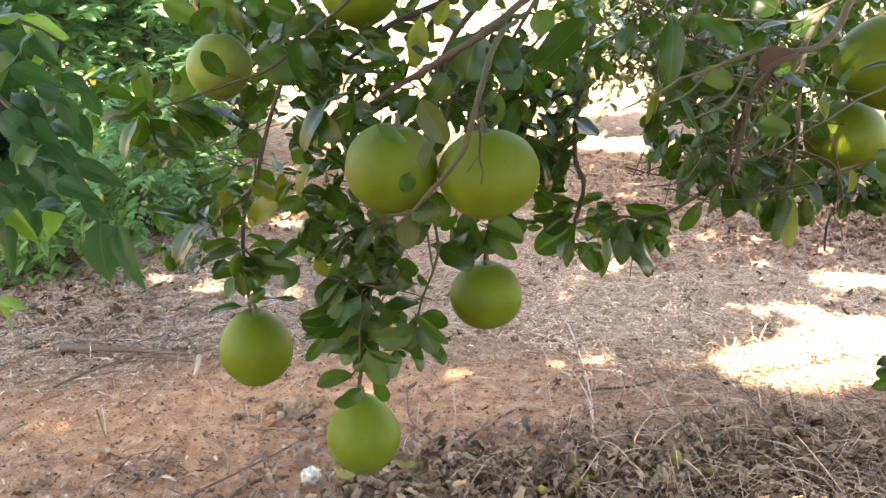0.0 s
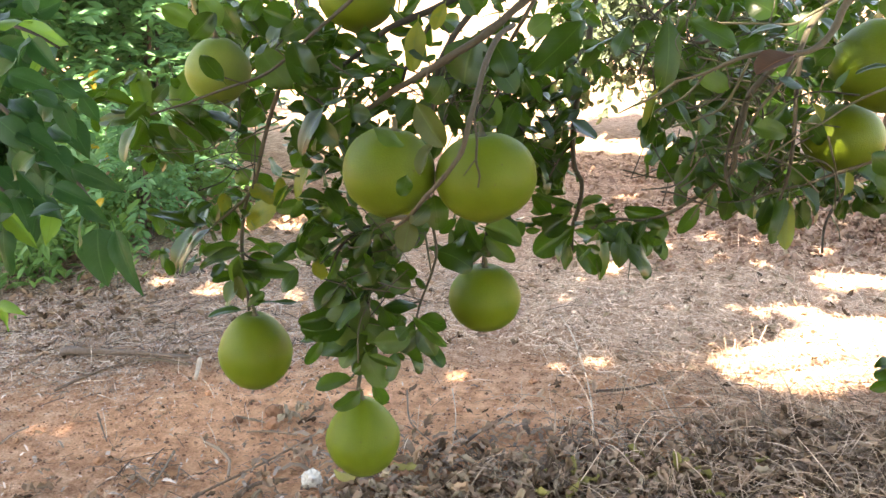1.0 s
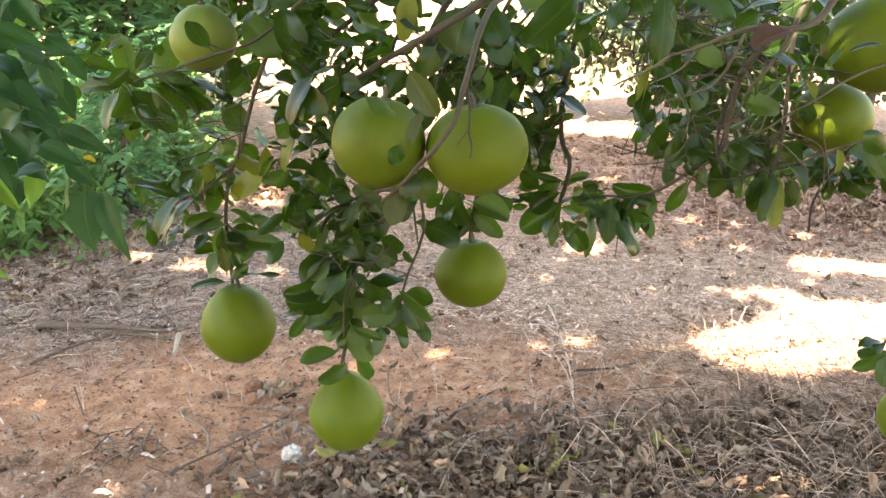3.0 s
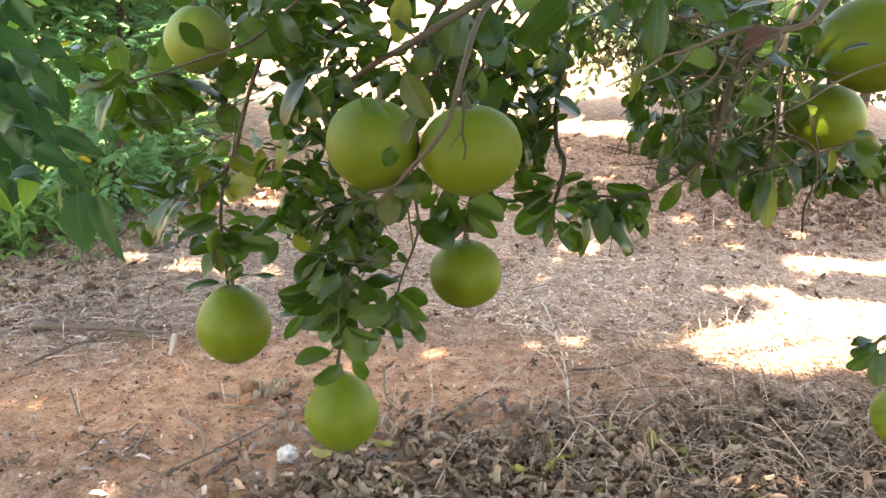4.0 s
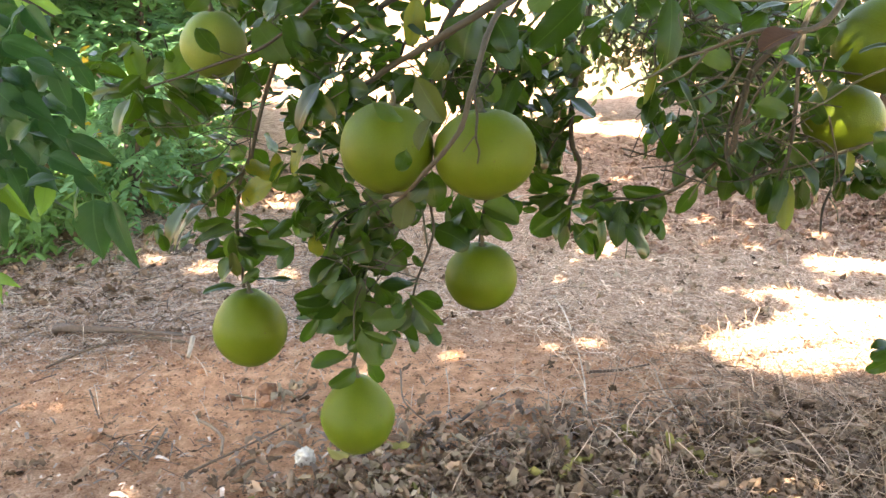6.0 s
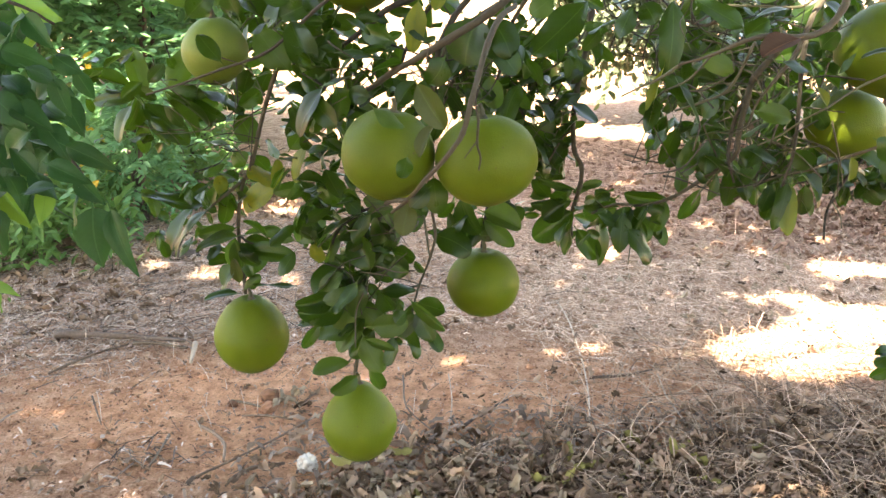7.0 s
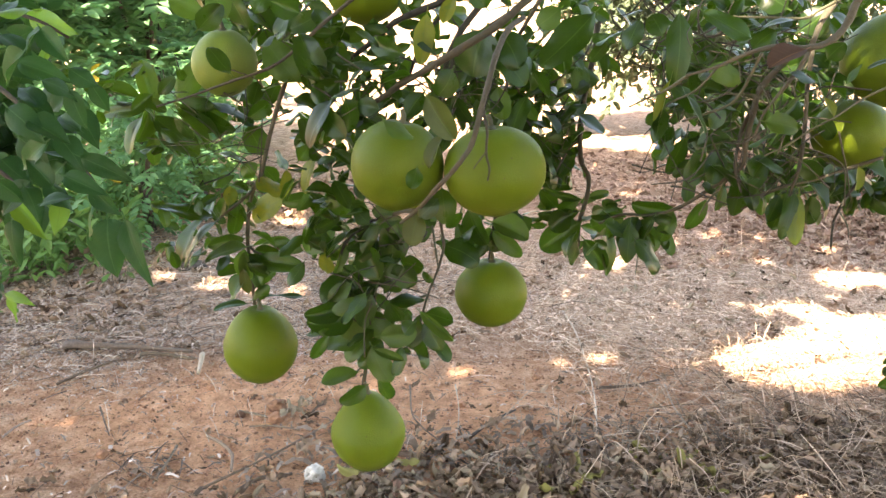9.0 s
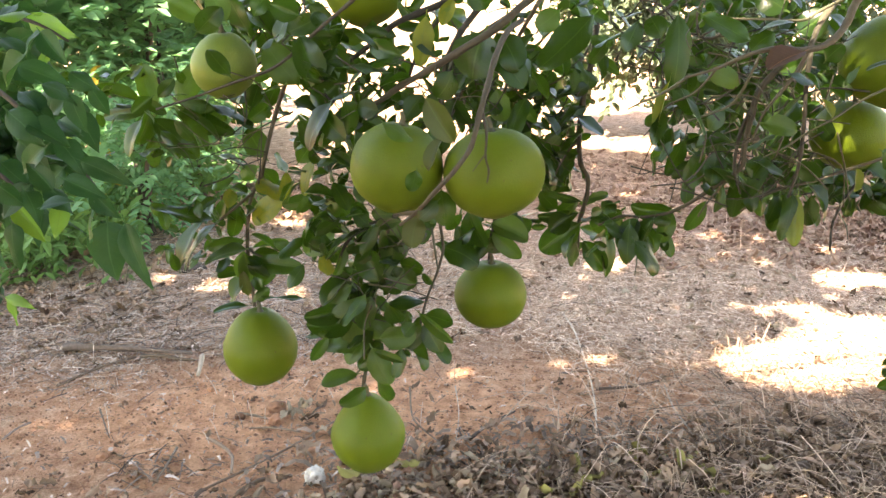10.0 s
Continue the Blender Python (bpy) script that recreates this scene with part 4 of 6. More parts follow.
leaf(b3, (-0.296, 1.502, 1.158), (-0.273, 1.500, 1.214), 0.040, -27, LEAF)
leaf(b3, (-0.346, 1.516, 1.176), (-0.374, 1.526, 1.232), 0.041, -43, LEAF)
leaf(b3, (-0.218, 1.508, 1.176), (-0.138, 1.502, 1.161), 0.047, -12, LEAF_YOUNG)
leaf(b3, (-0.218, 1.516, 1.204), (-0.275, 1.499, 1.177), 0.036, -45, LEAF)
leaf(b3, (-0.314, 1.447, 1.152), (-0.283, 1.443, 1.180), 0.035, -38, LEAF)
leaf(b3, (-0.237, 1.520, 1.223), (-0.204, 1.517, 1.195), 0.030, 43, LEAF)
leaf(b3, (-0.183, 1.433, 1.098), (-0.229, 1.419, 1.071), 0.039, -45, LEAF)
leaf(b3, (-0.267, 1.478, 1.064), (-0.217, 1.462, 1.056), 0.037, -18, LEAF)
leaf(b3, (-0.268, 1.435, 1.098), (-0.306, 1.412, 1.082), 0.033, 45, LEAF)
leaf(b3, (-0.193, 1.458, 1.151), (-0.174, 1.445, 1.115), 0.039, 47, LEAF)
leaf(b3, (-0.424, 1.481, 1.178), (-0.381, 1.473, 1.215), 0.040, 55, LEAF)
leaf(b3, (-0.335, 1.521, 1.204), (-0.314, 1.521, 1.241), 0.035, 14, LEAF)
leaf(b1, (-0.083, 1.349, 1.138), (-0.138, 1.352, 1.122), 0.029, 5, LEAF, 0.75)
leaf(b1, (-0.178, 1.289, 1.085), (-0.225, 1.283, 1.019), 0.041, -7, LEAF, 0.75)
leaf(b1, (-0.123, 1.294, 1.105), (-0.186, 1.310, 1.092), 0.023, 2, LEAF, 0.75)
leaf(b1, (-0.055, 1.314, 1.119), (-0.106, 1.301, 1.112), 0.032, 48, LEAF)
leaf(b1, (-0.158, 1.294, 1.088), (-0.143, 1.298, 1.035), 0.045, -39, LEAF)
leaf(b1, (-0.131, 1.369, 1.069), (-0.184, 1.347, 1.036), 0.043, -31, LEAF)
leaf(b1, (-0.091, 1.321, 1.084), (-0.126, 1.309, 1.055), 0.036, 35, LEAF)
leaf(b1, (-0.193, 1.294, 1.070), (-0.156, 1.262, 1.033), 0.036, 43, LEAF)
leaf(b1, (-0.034, 1.333, 1.210), (-0.043, 1.326, 1.135), 0.034, -26, LEAF_YELLOW)
leaf(b1, (0.007, 1.340, 1.235), (-0.009, 1.314, 1.198), 0.025, 11, LEAF_YELLOW)
leaf(b1, (0.056, 1.325, 1.187), (0.036, 1.315, 1.117), 0.073, -6, LEAF)
leaf(b1, (0.005, 1.306, 1.129), (-0.012, 1.284, 1.093), 0.045, -48, LEAF)
leaf(b1, (0.079, 1.387, 1.094), (0.090, 1.379, 1.042), 0.036, 10, LEAF_YOUNG)
leaf(b1, (0.124, 1.356, 1.084), (0.097, 1.322, 1.033), 0.034, 6, LEAF, 0.75)
leaf(b1, (0.221, 1.332, 1.212), (0.140, 1.324, 1.130), 0.054, -3, LEAF)
leaf(b1, (0.140, 1.392, 1.182), (0.105, 1.381, 1.139), 0.037, 41, LEAF)
leaf(b1, (0.041, 1.380, 1.139), (0.014, 1.370, 1.096), 0.041, 17, LEAF)
leaf(b1, (-0.075, 1.375, 1.148), (-0.130, 1.392, 1.165), 0.034, -45, LEAF)
leaf(b1, (-0.111, 1.379, 1.157), (-0.146, 1.378, 1.183), 0.034, 37, LEAF)
leaf(b1, (-0.091, 1.330, 1.126), (-0.160, 1.327, 1.144), 0.036, 3, LEAF, 0.75)
leaf(b1, (-0.021, 1.334, 1.152), (-0.055, 1.326, 1.186), 0.027, -11, LEAF)
leaf(b1, (0.074, 1.325, 1.186), (0.106, 1.291, 1.138), 0.054, -1, LEAF)
leaf(b1, (0.082, 1.312, 1.145), (0.116, 1.292, 1.113), 0.045, -1, LEAF)
leaf(b1, (-0.039, 1.324, 1.092), (-0.065, 1.307, 1.060), 0.033, -18, LEAF)
leaf(b1, (0.059, 1.389, 1.217), (0.041, 1.385, 1.251), 0.037, -23, LEAF)
leaf(b1, (0.175, 1.387, 1.217), (0.139, 1.385, 1.191), 0.037, -22, LEAF_YOUNG)
leaf(b1, (0.206, 1.424, 1.225), (0.245, 1.428, 1.198), 0.038, -19, LEAF_YOUNG)
leaf(b1, (0.102, 1.340, 1.117), (0.066, 1.334, 1.134), 0.037, 18, LEAF)
leaf(b1, (-0.106, 1.285, 1.072), (-0.141, 1.294, 1.079), 0.030, -36, LEAF)
leaf(b1, (-0.004, 1.380, 1.067), (-0.040, 1.386, 1.076), 0.029, -16, LEAF)
leaf(b1, (-0.221, 1.387, 1.130), (-0.177, 1.389, 1.112), 0.034, -57, LEAF)
leaf(b1, (-0.132, 1.301, 1.129), (-0.158, 1.297, 1.104), 0.032, 44, LEAF)
leaf(b7, (0.255, 1.673, 1.008), (0.308, 1.662, 0.976), 0.046, -23, LEAF)
leaf(b7, (0.258, 1.653, 0.995), (0.214, 1.653, 0.984), 0.043, 47, LEAF)
leaf(b7, (0.167, 1.742, 1.086), (0.200, 1.720, 1.033), 0.047, -49, LEAF)
leaf(b7, (0.199, 1.720, 1.055), (0.247, 1.726, 1.021), 0.047, -40, LEAF)
leaf(b7, (0.130, 1.681, 1.016), (0.161, 1.650, 0.965), 0.051, -34, LEAF)
leaf(b7, (0.181, 1.644, 1.021), (0.212, 1.618, 0.981), 0.045, -46, LEAF)
leaf(b7, (0.151, 1.653, 0.965), (0.197, 1.656, 0.919), 0.051, 33, LEAF)
leaf(b7, (0.214, 1.694, 1.036), (0.264, 1.702, 1.057), 0.042, -48, LEAF)
leaf(b7, (0.174, 1.655, 0.942), (0.215, 1.623, 0.903), 0.044, -49, LEAF)
leaf(b7, (0.192, 1.658, 1.073), (0.149, 1.656, 1.041), 0.045, 35, LEAF)
leaf(b7, (0.242, 1.713, 1.089), (0.298, 1.708, 1.068), 0.040, 32, LEAF)
leaf(b7, (0.229, 1.706, 0.967), (0.195, 1.699, 0.934), 0.043, -36, LEAF)
leaf(b7, (0.121, 1.730, 1.043), (0.155, 1.708, 0.989), 0.047, -43, LEAF)
leaf(b7, (0.142, 1.719, 1.100), (0.186, 1.713, 1.111), 0.047, -11, LEAF)
leaf(b7, (0.246, 1.718, 1.010), (0.212, 1.716, 0.988), 0.035, 25, LEAF)
leaf(b7, (0.202, 1.700, 0.899), (0.230, 1.681, 0.868), 0.036, -13, LEAF)
leaf(b7, (0.183, 1.670, 0.859), (0.218, 1.664, 0.819), 0.033, 53, LEAF)
leaf(b7, (0.265, 1.644, 0.798), (0.187, 1.641, 0.742), 0.059, -33, LEAF)
leaf(b7, (0.247, 1.581, 0.795), (0.217, 1.555, 0.762), 0.036, 57, LEAF)
leaf(b7, (0.258, 1.620, 0.769), (0.249, 1.601, 0.721), 0.030, -42, LEAF)
leaf(b7, (0.265, 1.627, 0.848), (0.186, 1.642, 0.863), 0.017, -54, LEAF)
leaf(b7, (0.262, 1.643, 0.821), (0.180, 1.636, 0.814), 0.030, -50, LEAF)
leaf(b7, (0.282, 1.678, 0.840), (0.331, 1.689, 0.850), 0.019, 22, LEAF)
leaf(b7, (0.328, 1.593, 0.834), (0.259, 1.580, 0.817), 0.057, 48, LEAF)
leaf(b7, (0.336, 1.593, 0.839), (0.283, 1.598, 0.794), 0.057, -40, LEAF)
leaf(b7, (0.314, 1.651, 0.796), (0.330, 1.610, 0.699), 0.043, -37, LEAF)
leaf(b7, (0.271, 1.628, 0.767), (0.315, 1.616, 0.707), 0.042, 30, LEAF)
leaf(b7, (0.241, 1.623, 0.818), (0.202, 1.616, 0.791), 0.046, -25, LEAF)
leaf(b7, (0.167, 1.665, 1.007), (0.129, 1.660, 0.974), 0.044, 19, LEAF)
leaf(b7, (0.273, 1.678, 1.135), (0.298, 1.647, 1.085), 0.034, -31, LEAF)
leaf(r5, (0.314, 1.416, 0.860), (0.299, 1.381, 0.801), 0.043, 45, LEAF)
leaf(r5, (0.317, 1.382, 0.840), (0.362, 1.366, 0.790), 0.050, -25, LEAF)
leaf(r5, (0.406, 1.473, 0.868), (0.329, 1.481, 0.874), 0.038, -53, LEAF)
leaf(r5, (0.396, 1.449, 0.870), (0.377, 1.445, 0.817), 0.031, -10, LEAF)
leaf(r5, (0.336, 1.452, 0.859), (0.298, 1.422, 0.815), 0.037, 17, LEAF)
leaf(r5, (0.364, 1.448, 0.865), (0.331, 1.417, 0.817), 0.041, 45, LEAF)
leaf(r5, (0.460, 1.475, 0.886), (0.431, 1.471, 0.830), 0.029, -28, LEAF)
leaf(r5, (0.435, 1.489, 0.934), (0.420, 1.462, 0.885), 0.027, 28, LEAF)
leaf(r5, (0.272, 1.428, 0.855), (0.313, 1.429, 0.834), 0.041, -22, LEAF)
leaf(r5, (0.352, 1.475, 0.842), (0.372, 1.458, 0.794), 0.036, -16, LEAF)
leaf(r5b, (0.404, 1.341, 1.002), (0.377, 1.318, 0.945), 0.039, -34, LEAF)
leaf(r5b, (0.387, 1.383, 1.013), (0.364, 1.382, 0.951), 0.031, -34, LEAF)
leaf(r5b, (0.477, 1.364, 0.961), (0.476, 1.350, 0.888), 0.044, -16, LEAF)
leaf(r5b, (0.535, 1.310, 0.940), (0.508, 1.286, 0.883), 0.037, -2, LEAF, 0.75)
leaf(r5b, (0.531, 1.287, 0.930), (0.519, 1.269, 0.873), 0.026, -26, LEAF_YOUNG)
leaf(r5b, (0.538, 1.271, 0.943), (0.528, 1.241, 0.872), 0.029, 38, LEAF_YELLOW)
leaf(r5b, (0.552, 1.272, 0.961), (0.579, 1.258, 0.923), 0.038, -30, LEAF)
leaf(r5b, (0.552, 1.282, 0.933), (0.578, 1.277, 0.894), 0.027, -17, LEAF)
leaf(r5b, (0.601, 1.361, 0.941), (0.524, 1.358, 0.926), 0.039, 57, LEAF)
leaf(r5b, (0.428, 1.335, 1.002), (0.418, 1.315, 0.951), 0.037, -14, LEAF)
leaf(r5b, (0.413, 1.309, 0.980), (0.453, 1.313, 0.951), 0.033, -49, LEAF)
leaf(r5b, (0.477, 1.290, 0.992), (0.525, 1.297, 0.973), 0.036, -22, LEAF)
leaf(r5b, (0.479, 1.314, 0.960), (0.504, 1.319, 0.996), 0.033, -13, LEAF)
leaf(r5b, (0.436, 1.308, 1.024), (0.388, 1.324, 1.013), 0.033, 11, LEAF)
leaf(r5b, (0.508, 1.325, 0.976), (0.478, 1.329, 0.929), 0.032, 34, LEAF)
leaf(r5b, (0.534, 1.281, 0.994), (0.567, 1.270, 0.970), 0.032, 51, LEAF)
leaf(r5b, (0.413, 1.358, 0.941), (0.452, 1.359, 0.922), 0.029, -20, LEAF)
leaf(r5b, (0.353, 1.328, 1.021), (0.337, 1.327, 0.985), 0.028, 54, LEAF)
leaf(r5b, (0.532, 1.272, 0.947), (0.512, 1.247, 0.882), 0.027, -6, LEAF)
leaf(r5b, (0.558, 1.271, 0.943), (0.558, 1.268, 0.897), 0.029, -7, LEAF)
leaf(r5b, (0.520, 1.298, 0.939), (0.497, 1.281, 0.899), 0.026, -23, LEAF)
leaf(r5b, (0.587, 1.308, 0.939), (0.597, 1.287, 0.901), 0.024, -47, LEAF)
leaf(r5b, (0.480, 1.340, 0.945), (0.488, 1.313, 0.913), 0.027, 12, LEAF)
leaf(r5b, (0.433, 1.306, 0.953), (0.421, 1.281, 0.917), 0.024, -46, LEAF)
leaf(r2, (0.311, 1.187, 1.217), (0.308, 1.159, 1.126), 0.038, -6, LEAF)
leaf(r2, (0.299, 1.161, 1.131), (0.275, 1.128, 1.059), 0.014, 38, LEAF_YELLOW)
leaf(r2, (0.288, 1.143, 1.093), (0.271, 1.118, 1.055), 0.021, 14, LEAF)
leaf(r2, (0.350, 1.169, 1.146), (0.400, 1.169, 1.125), 0.030, 33, LEAF_YOUNG)
leaf(r2, (0.289, 1.183, 1.186), (0.274, 1.193, 1.215), 0.032, -24, LEAF)
leaf(r2, (0.257, 1.185, 1.208), (0.234, 1.170, 1.172), 0.032, 28, LEAF)
leaf(r2, (0.361, 1.214, 1.176), (0.401, 1.211, 1.153), 0.030, -56, LEAF)
leaf(r2, (0.420, 1.184, 1.193), (0.458, 1.171, 1.216), 0.037, -45, LEAF)
leaf(r2, (0.443, 1.183, 1.193), (0.411, 1.176, 1.171), 0.032, -10, LEAF)
leaf(r2, (0.377, 1.221, 1.097), (0.417, 1.213, 1.082), 0.029, -48, LEAF)
leaf(r2, (0.317, 1.151, 1.113), (0.348, 1.136, 1.062), 0.032, -43, LEAF)
leaf(r2, (0.397, 1.230, 1.088), (0.376, 1.231, 1.054), 0.031, 31, LEAF)
leaf(r2, (0.426, 1.145, 1.076), (0.466, 1.127, 1.071), 0.029, 26, LEAF_YOUNG)
leaf(r2, (0.448, 1.157, 1.059), (0.410, 1.156, 1.043), 0.029, 57, LEAF)
leaf(r2, (0.480, 1.173, 1.103), (0.444, 1.151, 1.075), 0.029, -41, LEAF)
leaf(r2, (0.493, 1.155, 1.128), (0.458, 1.148, 1.144), 0.024, 15, LEAF)
leaf(r2, (0.243, 1.223, 1.191), (0.205, 1.231, 1.175), 0.025, 50, LEAF)
leaf(r2, (0.304, 1.162, 1.120), (0.333, 1.147, 1.091), 0.027, 10, LEAF)
leaf(r1, (0.277, 0.960, 1.225), (0.329, 0.953, 1.195), 0.029, 4, LEAF)
leaf(r7, (0.568, 1.189, 1.149), (0.549, 1.197, 1.122), 0.016, -4, LEAF, 0.75)
leaf(r7, (0.629, 1.206, 1.152), (0.589, 1.217, 1.147), 0.020, 5, LEAF, 0.75)
leaf(r7, (0.528, 1.166, 1.079), (0.518, 1.179, 1.104), 0.016, 13, LEAF_YELLOW)
leaf(r7, (0.577, 1.242, 1.092), (0.551, 1.258, 1.117), 0.031, 54, LEAF)
leaf(r7, (0.562, 1.146, 1.013), (0.567, 1.149, 0.979), 0.024, -26, LEAF_YELLOW)
leaf(r7, (0.612, 1.224, 0.997), (0.642, 1.214, 0.982), 0.031, -10, LEAF)
leaf(r7, (0.594, 1.147, 1.037), (0.640, 1.153, 1.012), 0.032, 42, LEAF)
leaf(r7, (0.502, 1.257, 1.189), (0.535, 1.247, 1.221), 0.042, 16, LEAF)
leaf(r7, (0.489, 1.274, 1.220), (0.449, 1.286, 1.244), 0.043, -36, LEAF)
leaf(r7, (0.553, 1.269, 1.213), (0.590, 1.270, 1.189), 0.034, -12, LEAF)
leaf(r7, (0.677, 1.273, 1.220), (0.640, 1.272, 1.244), 0.043, -56, LEAF)
leaf(r7, (0.544, 1.248, 1.150), (0.565, 1.246, 1.174), 0.034, 46, LEAF)
leaf(r7, (0.494, 1.201, 1.139), (0.514, 1.186, 1.117), 0.028, -52, LEAF)
leaf(r7, (0.616, 1.168, 1.009), (0.643, 1.162, 0.969), 0.028, 32, LEAF)
leaf(r13, (0.745, 1.256, 0.670), (0.696, 1.241, 0.660), 0.025, 25, LEAF)
leaf(r13, (0.774, 1.295, 0.642), (0.723, 1.284, 0.611), 0.029, -27, LEAF)
leaf(r13, (0.750, 1.245, 0.660), (0.739, 1.226, 0.609), 0.034, 18, LEAF)
leaf(r13, (0.781, 1.255, 0.675), (0.762, 1.239, 0.623), 0.038, 55, LEAF)
leaf(r13, (0.746, 1.274, 0.667), (0.708, 1.257, 0.675), 0.025, 23, LEAF)
leaf(r1, (0.432, 1.051, 1.178), (0.382, 1.030, 1.160), 0.036, 20, LEAF_DEAD, 0.45)
# unseen branch and leaves, added to break the sun into dapples on the right-hand fruits
dapple_branch = limb("branch", [(1.02, 0.98, 1.57), (0.85, 1.02, 1.56), (0.66, 1.10, 1.54), (0.48, 1.15, 1.50)], 0.010, 0.004)
inner_leaves(dapple_branch, (0.56, 1.14, 1.54), (0.20, 0.15, 0.07), 46)
inner_leaves(r6, (0.62, 1.75, 1.13), (0.17, 0.10, 0.10), 130)
inner_leaves(r5, (0.56, 1.66, 1.00), (0.14, 0.08, 0.08), 60)
inner_leaves(b3, (-0.353, 1.780, 1.029), (0.070, 0.050, 0.045), 34)
inner_leaves(b3, (-0.391, 1.800, 1.129), (0.050, 0.050, 0.050), 20)
inner_leaves(b9, (-0.146, 1.448, 0.765), (0.051, 0.060, 0.081), 60)
inner_leaves(b1, (-0.144, 1.466, 1.065), (0.092, 0.110, 0.087), 70)
inner_leaves(b3, (-0.336, 1.74, 1.195), (0.104, 0.100, 0.068), 60)
inner_leaves(b8, (-0.444, 1.617, 1.009), (0.075, 0.050, 0.038), 10)
inner_leaves(b7, (0.180, 1.767, 0.992), (0.091, 0.100, 0.129), 270)
inner_leaves(r2, (0.484, 1.458, 1.179), (0.115, 0.150, 0.075), 150)
inner_leaves(r5, (0.493, 1.461, 1.017), (0.117, 0.150, 0.097), 160)
inner_leaves(r6, (0.763, 1.693, 1.182), (0.091, 0.125, 0.082), 90)
inner_leaves(r8, (0.693, 1.562, 0.922), (0.127, 0.075, 0.037), 70)
inner_leaves(r8, (0.800, 1.584, 0.909), (0.097, 0.100, 0.040), 120)
inner_leaves(b6, (0.027, 1.607, 1.151), (0.114, 0.150, 0.125), 75)
inner_leaves(b6d, (0.204, 1.617, 1.185), (0.104, 0.150, 0.088), 60)
inner_leaves(b11, (0.070, 1.528, 0.822), (0.084, 0.040, 0.037), 26)
inner_leaves(b8, (-0.372, 1.552, 0.832), (0.037, 0.060, 0.117), 30)
inner_leaves(b3, (-0.559, 1.532, 1.037), (0.074, 0.060, 0.081), 24)
inner_leaves(b8, (-0.456, 1.509, 0.827), (0.078, 0.050, 0.068), 22)
inner_leaves(b6, (0.025, 1.456, 1.083), (0.048, 0.075, 0.060), 34)
inner_leaves(b2, (-0.148, 1.487, 1.149), (0.068, 0.065, 0.058), 38)
inner_leaves(b1, (-0.212, 1.429, 0.994), (0.055, 0.075, 0.077), 26)
inner_leaves(b3, (-0.406, 1.684, 1.229), (0.070, 0.050, 0.038), 20)
inner_leaves(b3, (-0.265, 1.62, 1.172), (0.070, 0.075, 0.082), 66)
inner_leaves(b1, (-0.186, 1.383, 0.964), (0.051, 0.060, 0.094), 34)
inner_leaves(b7, (0.218, 1.726, 0.875), (0.035, 0.055, 0.076), 14)
inner_leaves(b9, (-0.165, 1.405, 0.831), (0.083, 0.050, 0.049), 30)
inner_leaves(b9, (-0.125, 1.406, 0.663), (0.101, 0.050, 0.050), 26)
inner_leaves(r5, (0.332, 1.497, 0.825), (0.078, 0.070, 0.041), 24)
inner_leaves(b7, (0.236, 1.664, 0.790), (0.057, 0.040, 0.046), 14)
inner_twigs(r5, (0.444, 1.313, 1.046), (0.114, 0.150, 0.092), 75)
inner_twigs(r2, (0.414, 1.325, 1.173), (0.133, 0.175, 0.065), 60)
inner_twigs(r6, (0.576, 1.416, 0.957), (0.053, 0.125, 0.038), 20)
inner_twigs(b7, (0.173, 1.669, 1.012), (0.077, 0.100, 0.105), 34)
inner_twigs(b9, (-0.117, 1.402, 0.786), (0.074, 0.090, 0.083), 30)
inner_twigs(b1, (-0.084, 1.430, 1.084), (0.127, 0.150, 0.061), 40)
inner_twigs(b8, (-0.408, 1.537, 1.005), (0.097, 0.075, 0.072), 22)
inner_twigs(b3, (-0.316, 1.568, 1.193), (0.091, 0.050, 0.060), 16)
inner_twigs(b6, (0.019, 1.405, 1.089), (0.069, 0.075, 0.067), 26)

# ---- the tree on the other side, with pointed dark leaves ----
side_tree = thing("citrus_tree", (-1.35, 0.75, 0.0), "young tree with drooping pointed dark green leaves", "tree")
limb("trunk", [(-1.35, 0.75, -0.05), (-1.33, 0.77, 0.5), (-1.36, 0.8, 1.0), (-1.3, 0.85, 1.5)], 0.05, 0.025, side_tree)
limb("bough", [(-1.35, 0.78, 0.9), (-1.1, 0.9, 1.1), (-0.75, 0.98, 1.28)], 0.014, 0.007, side_tree)
limb("bough", [(-1.35, 0.77, 0.6), (-1.0, 0.85, 0.9), (-0.62, 0.88, 1.02)], 0.014, 0.007, side_tree)
limb("bough", [(-1.34, 0.77, 0.45), (-0.9, 0.8, 0.75), (-0.60, 0.82, 0.92)], 0.012, 0.006, side_tree)
a1 = limb("branch", [(-0.713, 1.049, 1.201), (-0.588, 0.988, 1.172), (-0.497, 0.927, 1.147), (-0.434, 0.885, 1.110), (-0.384, 0.853, 1.075), (-0.341, 0.819, 1.032)], 0.0037, 0.0019, side_tree)
a2 = limb("branch", [(-0.718, 1.108, 1.225), (-0.577, 1.056, 1.227), (-0.484, 1.001, 1.216), (-0.439, 0.994, 1.194)], 0.0031, 0.0015, side_tree)
a3 = limb("branch", [(-0.633, 0.924, 1.135), (-0.530, 0.881, 1.099), (-0.460, 0.849, 1.063), (-0.425, 0.840, 1.033)], 0.0031, 0.0015, side_tree)
a4 = limb("branch", [(-0.577, 0.833, 1.007), (-0.495, 0.803, 0.980), (-0.445, 0.777, 0.962), (-0.423, 0.764, 0.955)], 0.0022, 0.0012, side_tree)
leaf(a1, (-0.332, 0.778, 1.037), (-0.325, 0.767, 0.980), 0.040, -12, LEAF_SIDE, 0.45, "pointed")
